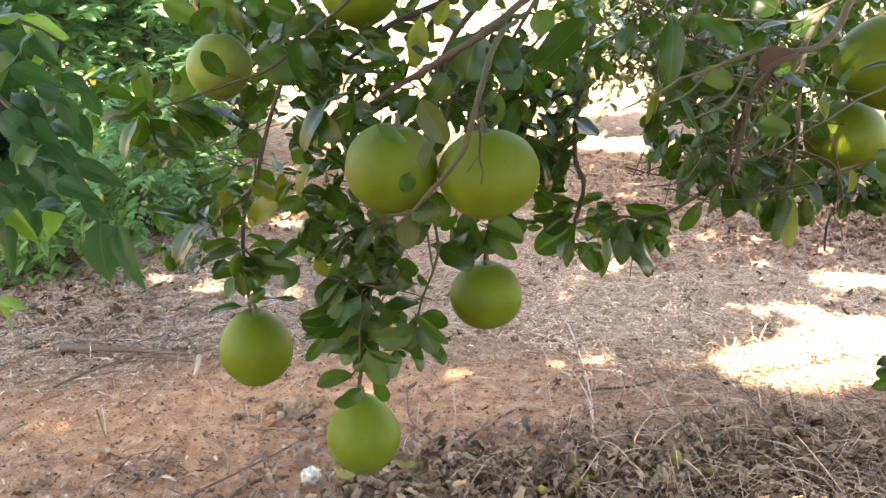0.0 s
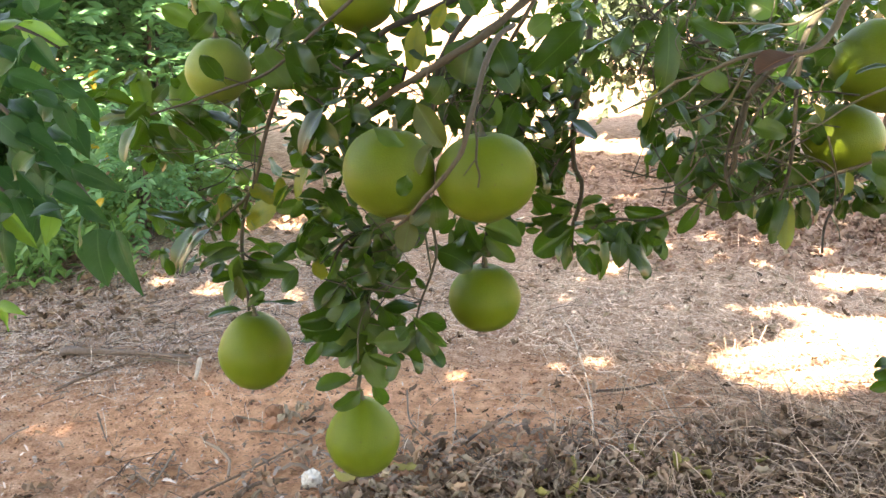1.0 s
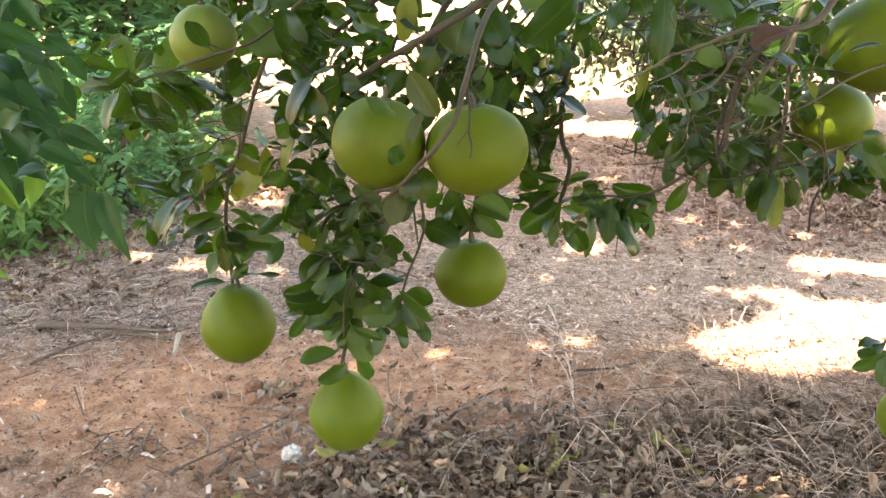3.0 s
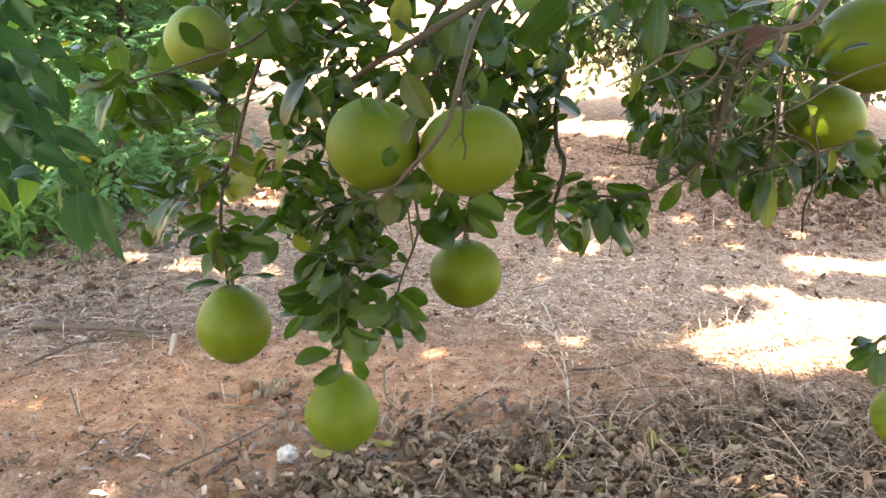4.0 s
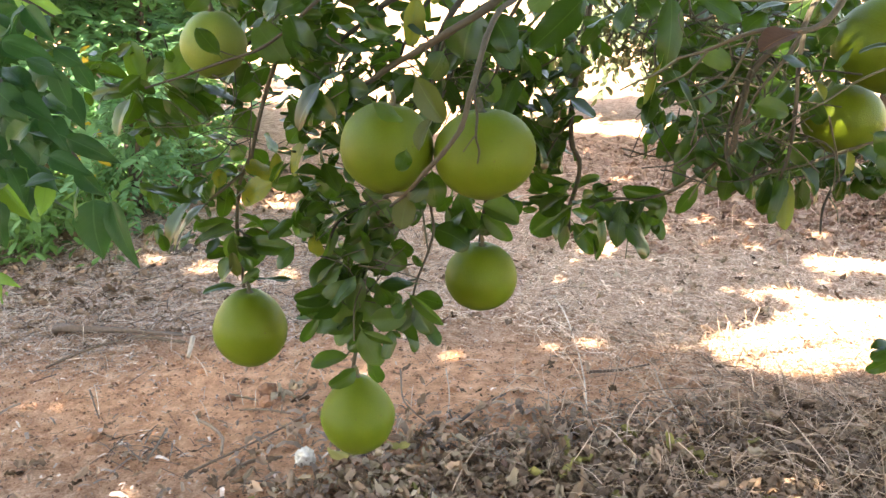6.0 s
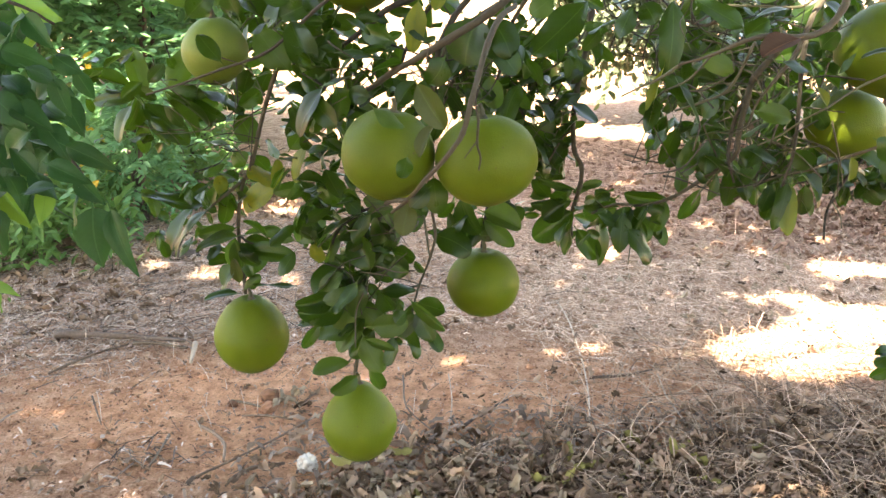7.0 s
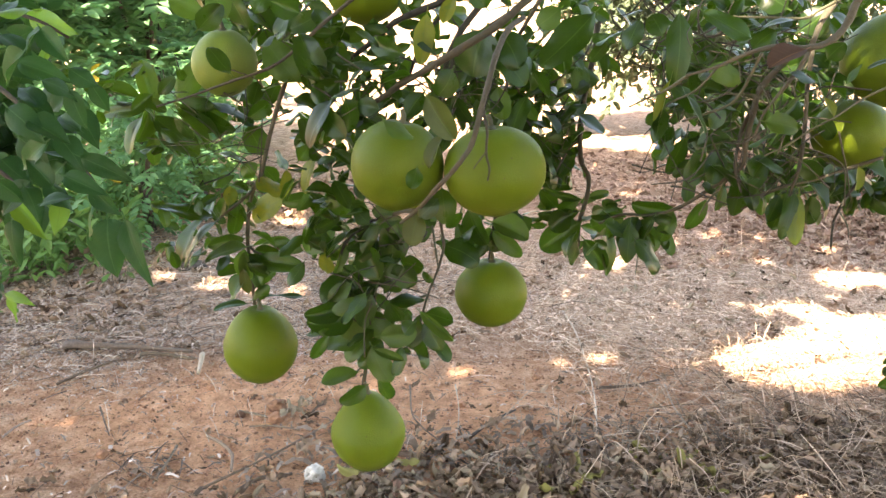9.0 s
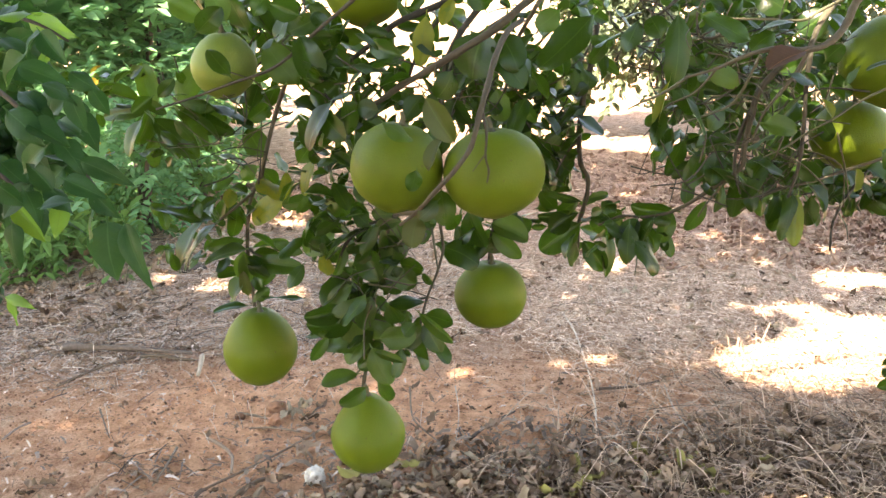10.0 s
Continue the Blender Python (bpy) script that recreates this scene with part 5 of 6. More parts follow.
leaf(a1, (-0.312, 0.769, 1.038), (-0.289, 0.742, 0.980), 0.024, 24, LEAF_SIDE, 0.45, "pointed")
leaf(a1, (-0.327, 0.737, 1.063), (-0.342, 0.741, 1.027), 0.034, 10, LEAF_SIDE, 0.7, "pointed")
leaf(a1, (-0.359, 0.798, 1.093), (-0.308, 0.796, 1.068), 0.021, 24, LEAF_SIDE, 0.45, "pointed")
leaf(a1, (-0.422, 0.851, 1.088), (-0.355, 0.832, 1.078), 0.025, -26, LEAF_SIDE, 0.7, "pointed")
leaf(a1, (-0.328, 0.740, 1.077), (-0.303, 0.736, 1.051), 0.019, 30, LEAF_SIDE, 0.45, "pointed")
leaf(a1, (-0.351, 0.738, 1.088), (-0.312, 0.727, 1.075), 0.021, 10, LEAF_SIDE, 0.45, "pointed")
leaf(a1, (-0.394, 0.833, 1.107), (-0.363, 0.817, 1.076), 0.026, -17, LEAF_SIDE, 0.45, "pointed")
leaf(a1, (-0.384, 0.758, 1.136), (-0.345, 0.746, 1.117), 0.027, -14, LEAF_SIDE, 0.45, "pointed")
leaf(a1, (-0.389, 0.870, 1.130), (-0.363, 0.850, 1.093), 0.027, 7, LEAF_SIDE, 0.45, "pointed")
leaf(a1, (-0.378, 0.779, 1.169), (-0.338, 0.789, 1.147), 0.026, -29, LEAF_SIDE, 0.45, "pointed")
leaf(a1, (-0.413, 0.814, 1.149), (-0.373, 0.787, 1.121), 0.027, -19, LEAF_SIDE, 0.45, "pointed")
leaf(a1, (-0.365, 0.811, 1.176), (-0.338, 0.814, 1.160), 0.022, 25, LEAF_SIDE, 0.7, "pointed")
leaf(a1, (-0.408, 0.801, 1.183), (-0.359, 0.795, 1.168), 0.024, 33, LEAF_SIDE, 0.7, "pointed")
leaf(a1, (-0.364, 0.741, 1.077), (-0.390, 0.750, 1.101), 0.021, -8, LEAF_SIDE, 0.45, "pointed")
leaf(a1, (-0.404, 0.760, 1.146), (-0.369, 0.742, 1.118), 0.028, 18, LEAF_SIDE, 0.45, "pointed")
leaf(a1, (-0.361, 0.809, 1.117), (-0.390, 0.829, 1.131), 0.023, 6, LEAF_SIDE, 0.45, "pointed")
leaf(a1, (-0.400, 0.851, 1.075), (-0.426, 0.849, 1.051), 0.027, -16, LEAF_SIDE, 0.45, "pointed")
leaf(a1, (-0.443, 0.852, 1.104), (-0.412, 0.850, 1.069), 0.030, 31, LEAF_SIDE, 0.45, "pointed")
leaf(a1, (-0.388, 0.773, 1.195), (-0.417, 0.782, 1.164), 0.028, 7, LEAF_SIDE, 0.45, "pointed")
leaf(a1, (-0.395, 0.806, 1.140), (-0.422, 0.826, 1.164), 0.025, 22, LEAF_SIDE, 0.45, "pointed")
leaf(a1, (-0.354, 0.832, 1.158), (-0.341, 0.834, 1.130), 0.018, 14, LEAF_SIDE, 0.45, "pointed")
leaf(a1, (-0.356, 0.785, 1.158), (-0.344, 0.782, 1.122), 0.021, 17, LEAF_SIDE, 0.45, "pointed")
leaf(a1, (-0.369, 0.752, 1.116), (-0.409, 0.763, 1.088), 0.024, -19, LEAF_SIDE, 0.45, "pointed")
leaf(a2, (-0.492, 1.014, 1.217), (-0.424, 0.992, 1.196), 0.028, 35, LEAF_SIDE_LIT, 0.45, "pointed")
leaf(a2, (-0.492, 0.941, 1.224), (-0.439, 0.932, 1.230), 0.025, -27, LEAF_SIDE_LIT, 0.45, "pointed")
leaf(a2, (-0.454, 0.981, 1.235), (-0.472, 0.988, 1.259), 0.023, -29, LEAF_SIDE, 0.45, "pointed")
leaf(a2, (-0.451, 0.951, 1.206), (-0.479, 0.952, 1.181), 0.025, 24, LEAF_SIDE, 0.45, "pointed")
leaf(a2, (-0.509, 0.980, 1.198), (-0.462, 0.953, 1.175), 0.029, -11, LEAF_SIDE, 0.7, "pointed")
leaf(a2, (-0.447, 0.980, 1.185), (-0.473, 0.970, 1.155), 0.024, 24, LEAF_SIDE_LIT, 0.45, "pointed")
leaf(a2, (-0.510, 1.032, 1.234), (-0.527, 1.008, 1.215), 0.025, 23, LEAF_SIDE, 0.45, "pointed")
leaf(a2, (-0.450, 0.950, 1.206), (-0.417, 0.934, 1.171), 0.025, 14, LEAF_SIDE, 0.45, "pointed")
leaf(a2, (-0.517, 1.000, 1.171), (-0.482, 1.003, 1.145), 0.030, 25, LEAF_SIDE, 0.7, "pointed")
leaf(a3, (-0.407, 0.849, 1.038), (-0.408, 0.826, 1.007), 0.021, -20, LEAF_SIDE_LIT, 0.45, "pointed")
leaf(a3, (-0.468, 0.876, 1.029), (-0.435, 0.861, 0.990), 0.021, 25, LEAF_SIDE_LIT, 0.45, "pointed")
leaf(a3, (-0.465, 0.856, 1.014), (-0.463, 0.850, 0.963), 0.024, 15, LEAF_SIDE, 0.45, "pointed")
leaf(a3, (-0.427, 0.829, 1.062), (-0.456, 0.819, 1.029), 0.026, -10, LEAF_SIDE, 0.45, "pointed")
leaf(a3, (-0.430, 0.770, 1.076), (-0.410, 0.776, 1.052), 0.022, 28, LEAF_SIDE, 0.45, "pointed")
leaf(a3, (-0.390, 0.768, 1.054), (-0.356, 0.756, 1.068), 0.020, -19, LEAF_SIDE, 0.45, "pointed")
leaf(a3, (-0.415, 0.792, 1.065), (-0.394, 0.773, 1.041), 0.022, -31, LEAF_SIDE, 0.45, "pointed")
leaf(a3, (-0.476, 0.874, 1.076), (-0.449, 0.872, 1.052), 0.030, -17, LEAF_SIDE, 0.45, "pointed")
leaf(a3, (-0.450, 0.782, 1.022), (-0.427, 0.761, 0.994), 0.020, 33, LEAF_SIDE, 0.45, "pointed")
leaf(a3, (-0.395, 0.797, 1.069), (-0.367, 0.789, 1.043), 0.023, -27, LEAF_SIDE, 0.45, "pointed")
leaf(a4, (-0.432, 0.760, 0.967), (-0.398, 0.741, 0.963), 0.011, 12, LEAF_SIDE_LIT, 0.45, "pointed")
leaf(a4, (-0.436, 0.773, 0.961), (-0.431, 0.774, 0.932), 0.011, 29, LEAF_SIDE_LIT, 0.45, "pointed")
leaf(a4, (-0.464, 0.814, 0.958), (-0.466, 0.788, 0.931), 0.016, -9, LEAF_SIDE, 0.45, "pointed")
inner_leaves(a1, (-0.543, 1.018, 1.103), (0.048, 0.100, 0.082), 70, LEAF_SIDE, "pointed")
inner_leaves(a2, (-0.584, 1.116, 1.218), (0.040, 0.090, 0.050), 35, LEAF_SIDE, "pointed")
inner_leaves(a3, (-0.525, 0.954, 1.027), (0.043, 0.090, 0.053), 40, LEAF_SIDE, "pointed")

# ---- shrubs with feathered leaves at the back ----
def frond_frames(base, way, size, leaflets):
    """Leaflets of one feathered leaf, in pairs along a drooping rib."""
    way = way.normalized()
    flat = way.cross(Vector((0, 0, 1)))
    flat = flat.normalized() if flat.length > 0.05 else Vector((1, 0, 0))
    out = []
    for k in range(leaflets):
        t = (k // 2 + 1) / (leaflets / 2 + 0.5)
        p = base + way * size * t + Vector((0, 0, -0.25 * size * t * t))
        s = 1 if k % 2 else -1
        d = (way * 0.55 + flat * s * 0.85 + Vector((0, 0, -0.25 + random.uniform(-0.15, 0.15)))).normalized()
        if k == leaflets - 1:
            d = way
        ln = size * random.uniform(0.21, 0.29)
        out.append(leaf_frame(p, p + d * ln, ln * 0.42, random.uniform(-25, 25), random.uniform(0.5, 0.9)))
    return out


def shrub(at, height, spread, fronds, material, label, stems=5, size=0.34, leaflets=15):
    ob = thing("shrub", at, label, "shrub", "shrubs behind the tree")
    frames, tops = [], []
    for s in range(stems):
        a = 2 * math.pi * (s + random.random() * 0.7) / stems
        end = Vector((at[0] + math.cos(a) * spread * random.uniform(0.3, 0.9), at[1] + math.sin(a) * spread * random.uniform(0.3, 0.9), height * random.uniform(0.75, 1.05)))
        mid = Vector(at).lerp(end, 0.5) + Vector((random.uniform(-0.1, 0.1), random.uniform(-0.1, 0.1), height * 0.12))
        v, f = tube([(at[0] + 0.03 * math.cos(a), at[1] + 0.03 * math.sin(a), -0.03), mid, end], 0.016, 0.005, 6, 6)
        under(new("stem", mesh_of("stem", v, f, BARK_DARK)), ob)
        tops.append((mid, end))
    for _ in range(fronds):
        mid, end = random.choice(tops)
        t = random.random() ** 0.7
        root = Vector(at)
        p = (root.lerp(mid, t * 2) if t < 0.5 else mid.lerp(end, t * 2 - 1))
        p = p + Vector((random.gauss(0, spread * 0.33), random.gauss(0, spread * 0.33), random.gauss(0, 0.12)))
        p.z = max(p.z, 0.12)
        out = p - Vector((at[0], at[1], p.z - 0.02))
        way = Vector((out.x + random.uniform(-0.5, 0.5), out.y + random.uniform(-0.6, 0.4), random.uniform(-0.25, 0.35)))
        one = frond_frames(p, way, size * random.uniform(0.7, 1.2), leaflets)
        if fronds <= 160:       # the low near shrubs show each frond
            under(new("frond", cloud("frond", one, LIGHT["lens"], material)), ob)
        frames += one
    if fronds > 160:
        under(tagged(new("foliage", cloud("foliage", frames, LIGHT["lens"], material)), kind="stuff"), ob)
    return ob


front_shrub = shrub((-2.35, 4.9, 0), 1.9, 0.55, 420, LEAF_SHRUB, "tall bright green shrub with feathered leaves at the back")
shrub((-1.85, 5.3, 0), 1.8, 0.5, 420, LEAF_SHRUB, "leafy green shrub with feathered leaflets on thin stems")
shrub((-2.0, 6.2, 0), 1.6, 0.45, 260, LEAF_SHRUB, "thin green shrub half hidden behind pomelo twigs")
shrub((-2.9, 5.6, 0), 2.2, 0.7, 420, LEAF_SHRUB, "dense green shrub with feathered leaves in shade")
shrub((-3.6, 7.2, 0), 2.2, 0.8, 300, LEAF_SHRUB, "sunlit green shrub far behind the others", 5, 0.4)
shrub((-2.2, 7.0, 0), 2.2, 0.8, 300, LEAF_SHRUB, "sunlit green shrub beyond the shaded ones", 5, 0.4)
shrub((-2.75, 8.3, 0), 2.0, 0.6, 200, LEAF_SHRUB, "slim sunlit green shrub at the back", 5, 0.36)
shrub((-1.55, 4.35, 0), 0.75, 0.30, 150, LEAF_SHRUB, "low green shrub with feathered leaves on litter", 4, 0.22)
shrub((-2.2, 4.2, 0), 0.5, 0.25, 90, LEAF_WEED, "low yellow-green seedling clump beside shrubs", 4, 0.16)
shrub((-1.38, 4.85, 0), 0.55, 0.30, 110, LEAF_WEED, "low weedy shrub on shaded soil", 4, 0.2)


def yellow_leaf(at):
    """A yellowed leaf caught on the front shrub."""
    p = Vector(at)
    d = Vector((random.uniform(-1, 1), -0.4, random.uniform(-1.0, -0.2))).normalized() * random.uniform(0.05, 0.08)
    m = leaf_frame(p, p + d, 0.032, random.uniform(-20, 20), 0.5)
    return under(tagged(new("yellow_leaf", cloud("yellow_leaf", [m], FULL["oval"][:1], LEAF_GOLD)), "bright yellow dying leaf"), front_shrub)


def bush(at, height, spread, clumps, label, root=(0.0, 0.0), scale=1.0):
    """A far bush whose leafy sprays hang towards the ground."""
    ob = thing("bush", at, label, "bush", "bushes at the back")
    frames = []
    x, y = at[0] + root[0], at[1] + root[1]
    v, f = tube([(x, y, -0.05), (x + 0.05, y, height * 0.4), (x - root[0] * 0.4, y - root[1] * 0.4, height * 0.8), (at[0], at[1] + 0.1, height * 0.95)], 0.05, 0.015, 7)
    under(new("trunk", mesh_of("trunk", v, f, BARK_DARK)), ob)
    for _ in range(clumps):
        a, r = random.uniform(0, 2 * math.pi), spread * math.sqrt(random.random())
        top = Vector((at[0] + math.cos(a) * r, at[1] + math.sin(a) * r, height * random.uniform(0.32, 0.9)))
        fall = random.uniform(0.35, top.z - 0.22)
        for k in range(int(26 + fall * 36)):
            t = random.random()
            p = top + Vector((random.gauss(0, 0.05), random.gauss(0, 0.05), -fall * t))
            d = Vector((random.uniform(-1, 1), random.uniform(-1, 1), random.uniform(-1.3, 0.1))).normalized()
            ln = random.uniform(0.035, 0.065) * scale
            frames.append(leaf_frame(p, p + d * ln, ln * 0.55, random.uniform(-60, 60), random.uniform(0.2, 0.9)))
    under(tagged(new("foliage", cloud("foliage", frames, LIGHT["oval"], LEAF_FAR)), kind="stuff"), ob)
    return ob


bush((1.46, 7.6, 0), 2.5, 0.50, 105, "grey-green sunlit bush with thin hanging leafy sprays", (0.9, 0.7), 1.35)
bush((2.0, 6.3, 0), 1.9, 0.45, 60, "grey-green bush with small leaves in shade")
bush((2.55, 7.0, 0), 2.2, 0.6, 75, "broad grey-green bush in dappled shade")
bush((3.6, 7.0, 0), 2.0, 0.7, 75, "dense grey-green bush beside another bush")


def weed(at, count, size, label):
    ob = thing("weed", at, label, "weed", "weeds on the ground")
    frames = []
    for _ in range(count):
        a = random.uniform(0, 2 * math.pi)
        base = Vector((at[0] + random.gauss(0, size * 0.5), at[1] + random.gauss(0, size * 0.5), lump(at[0], at[1]) + random.uniform(0, size)))
        way = Vector((math.cos(a), math.sin(a), random.uniform(0.2, 1.2))).normalized()
        ln = size * random.uniform(0.3, 0.6)
        frames.append(leaf_frame(base, base + way * ln, ln * 0.35, random.uniform(-40, 40), 0.8))
    for _ in range(6):
        x, y = at[0] + random.gauss(0, size * 0.3), at[1] + random.gauss(0, size * 0.3)
        v, f = tube([(x, y, -0.01), (x + 0.01, y, size * 0.5), (x + random.gauss(0, 0.03), y, size)], 0.002, 0.001, 5, 3)
        under(new("stem", mesh_of("stem", v, f, BARK_GREEN)), ob)
    under(tagged(new("foliage", cloud("foliage", frames, LIGHT["lens"], LEAF_WEED)), kind="stuff"), ob)


for wx, wy, wn, ws in ((-2.2, 4.1, 120, 0.22), (-1.85, 3.75, 110, 0.17), (-1.75, 4.05, 110, 0.2), (-1.42, 3.55, 34, 0.14), (-1.95, 3.5, 60, 0.14), (-1.95, 4.4, 120, 0.24), (-1.62, 4.3, 90, 0.2), (-1.75, 3.05, 24, 0.08), (-1.78, 3.6, 130, 0.18), (-1.98, 3.9, 150, 0.22), (-1.62, 3.9, 90, 0.16), (-2.1, 3.3, 80, 0.14)):
    weed((wx, wy, 0), wn, ws, "small pale green weed growing through dry litter")

# ---- litter on the ground ----
def soil_share(x, y):
    """1 in the bare clearing, 0 in the deep litter."""
    d = math.hypot((x - SOIL_CENTRE[0]) / SOIL_RADII[0], (y - SOIL_CENTRE[1]) / SOIL_RADII[1]) + 0.35 * noise.noise(Vector((x * 2.5, y * 2.5, 4.0)))
    return min(1.0, max(0.0, (1.25 - d) / 0.5))


def rim(x, y, box):
    """1 inside a stretch of litter, thinning out unevenly towards its rim."""
    x0, y0, x1, y1 = box
    soft = 0.22 * min(x1 - x0, y1 - y0, 1.6)
    near = min(x - x0, x1 - x, y - y0, y1 - y) / soft
    return min(1.0, max(0.02, near + 0.5 * noise.noise(Vector((x * 4.0, y * 4.0, 9.0)))))


def straws(name, count, box, length, thick, loft, material, label, keep):
    """Dry stalks, each a thin bent three-sided rod, joined as one layer."""
    rng = np.random.default_rng(len(name) * 7 + count)
    x0, y0, x1, y1 = box
    spots = []
    while len(spots) < count:
        x, y = rng.uniform(x0, x1), rng.uniform(y0, y1)
        if rng.random() < keep(x, y) * rim(x, y, box):
            spots.append((x, y, lump(x, y)))
    p = np.array(spots)
    n = len(p)
    head, bend = rng.uniform(0, 2 * np.pi, n), rng.normal(0, 0.07, n) + rng.normal(0, 0.7, n) * (rng.random(n) < 0.16)
    ln = rng.uniform(*length, n) * rng.choice((0.6, 1.0, 1.5), n)
    hi, low, high = (rng.gamma(1.5, loft / 1.5, n) * k for k in (0.35, 0.6, 1.2))
    r = rng.uniform(*thick, n)
    segs = 2 if length[1] < 0.1 else 3
    pts = np.zeros((n, segs + 1, 3))
    pts[:, 0] = p
    ang = head.copy()
    for k in range(1, segs + 1):
        pts[:, k, 0] = pts[:, k - 1, 0] + np.cos(ang) * ln / segs
        pts[:, k, 1] = pts[:, k - 1, 1] + np.sin(ang) * ln / segs
        pts[:, k, 2] = p[:, 2]
        ang = ang + bend * rng.uniform(0.3, 1.2, n)
    t = np.linspace(0, 1, segs + 1)
    pts[:, :, 2] += 0.002 + hi[:, None] * np.sin(np.pi * t)[None, :] + low[:, None] * (1 - t)[None, :] + high[:, None] * t[None, :]
    verts = np.zeros((n, segs + 1, 3, 3))
    for s in range(3):
        a = 2 * np.pi * s / 3
        taper = r[:, None] * (1 - 0.5 * t)[None, :]
        verts[:, :, s, 0] = pts[:, :, 0] - np.sin(head)[:, None] * np.cos(a) * taper
        verts[:, :, s, 1] = pts[:, :, 1] + np.cos(head)[:, None] * np.cos(a) * taper
        verts[:, :, s, 2] = pts[:, :, 2] + np.sin(a) * taper
    one = [(k * 3 + s, k * 3 + (s + 1) % 3, (k + 1) * 3 + (s + 1) % 3, (k + 1) * 3 + s) for k in range(segs) for s in range(3)]
    faces = (np.array(one)[None] + (np.arange(n) * (segs + 1) * 3)[:, None, None]).reshape(-1, 4).tolist()
    ob = new(name, mesh_of(name, verts.reshape(-1, 3), faces, material))
    return tagged(ob, label, "litter", kind="stuff")


def chips(name, count, box, size, material, label, keep, height=0.012):
    """Crumbled bits of leaf and stalk: bent strips of two faces each, joined as one layer."""
    rng = np.random.default_rng(count + len(label))
    x0, y0, x1, y1 = box
    spots = []
    while len(spots) < count:
        x, y = rng.uniform(x0, x1), rng.uniform(y0, y1)
        if rng.random() < keep(x, y) * rim(x, y, box):
            spots.append((x, y, lump(x, y)))
    p = np.array(spots)
    n = len(p)
    a, ln = rng.uniform(0, 2 * np.pi, n), rng.uniform(*size, n) * rng.choice((0.6, 1.0, 1.6), n)
    wide, lift, tip, side = ln * rng.uniform(0.11, 0.38, n), rng.uniform(0, height, n), rng.normal(0, 0.22, n), rng.normal(0, 0.25, n)
    along, across = np.stack((np.cos(a), np.sin(a)), 1), np.stack((-np.sin(a), np.cos(a)), 1)
    verts = np.zeros((n, 6, 3))
    for k, (u, v, bow) in enumerate(((-0.5, -0.5, 0), (-0.5, 0.4, 0), (0.05, -0.5, 1), (0.05, 0.5, 1), (0.5, -0.3, 0), (0.5, 0.4, 0))):
        verts[:, k, :2] = p[:, :2] + along * (ln * u)[:, None] + across * (wide * v)[:, None]
        verts[:, k, 2] = p[:, 2] + 0.003 + lift + np.abs(tip) * ln * 0.5 + tip * ln * u + side * wide * v + bow * ln * 0.16
    faces = (np.array([(0, 2, 3, 1), (2, 4, 5, 3)])[None] + (np.arange(n) * 6)[:, None, None]).reshape(-1, 4).tolist()
    return tagged(new(name, mesh_of(name, verts.reshape(-1, 3), faces, material, None, False)), label, "litter", kind="stuff")


def left_duff(x, y):
    """1 where the ground is grey crumbled duff, towards the shrubs."""
    return (1 - 0.96 * soil_share(x, y)) * min(1.0, max(0.12, 0.35 - x * 0.9))


def right_duff(x, y):
    """1 in the dry litter on the other side of the bare clearing."""
    return (1 - 0.97 * soil_share(x, y)) * min(1.0, max(0.1, 0.5 + x * 0.9))


def near_tangle(x, y):
    """1 in the deep tangle of vines and leaves in the foreground."""
    return min(1.0, max(0.0, (x - 0.02 - (y - 2.0) * 0.4) * 2.0)) * (1 - 0.6 * soil_share(x, y))


straws("dry_grass", 17000, (-1.6, 2.2, 3.0, 4.4), (0.02, 0.09), (0.0005, 0.0016), 0.009, STRAW, "pale dry grass stalks strewn over the ground", lambda x, y: right_duff(x, y) * (0.5 if x > 1.4 and y > 3.95 else 1.0))
straws("dry_grass", 8000, (-3.2, 3.7, 4.5, 6.8), (0.05, 0.2), (0.0010, 0.0028), 0.014, STRAW_RED, "russet dry grass lying in the shade behind the tree", lambda x, y: 0.4 if x < -0.5 else 0.3 if x > 1.5 else 1.0)
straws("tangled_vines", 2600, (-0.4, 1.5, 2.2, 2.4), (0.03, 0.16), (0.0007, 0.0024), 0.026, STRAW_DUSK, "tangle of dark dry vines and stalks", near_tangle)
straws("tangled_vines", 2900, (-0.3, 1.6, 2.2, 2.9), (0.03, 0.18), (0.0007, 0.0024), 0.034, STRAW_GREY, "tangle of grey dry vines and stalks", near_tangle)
straws("dead_stalks", 6000, (-2.8, 2.3, 0.6, 4.6), (0.02, 0.09), (0.0007, 0.0020), 0.010, STRAW_ASH, "short grey dead stalks over dusty soil", left_duff)
straws("dead_twigs", 2600, (-2.8, 2.3, 1.2, 4.4), (0.02, 0.10), (0.0009, 0.0027), 0.010, WOOD_ASH, "scattered broken dead twigs on dusty ground", left_duff)
straws("dead_twigs", 420, (-1.6, 1.6, 0.9, 3.0), (0.015, 0.07), (0.0007, 0.0018), 0.004, WOOD_GREY, "scattered dead twigs on red soil", lambda x, y: 1.0)
straws("twig_pile", 34, (-0.92, 1.97, -0.66, 2.10), (0.03, 0.10), (0.001, 0.0032), 0.014, WOOD_ASH, "small pile of dark dead twigs on soil", lambda x, y: 1.0)
chips("duff", 95000, (-2.9, 2.2, 0.9, 4.6), (0.004, 0.012), DUFF, "grey crumbs of rotted leaf and stalk", left_duff)
chips("duff", 42000, (-0.4, 2.2, 3.2, 4.4), (0.006, 0.016), DUFF_PALE, "pale crumbled leaf and straw bits on dry ground", right_duff)
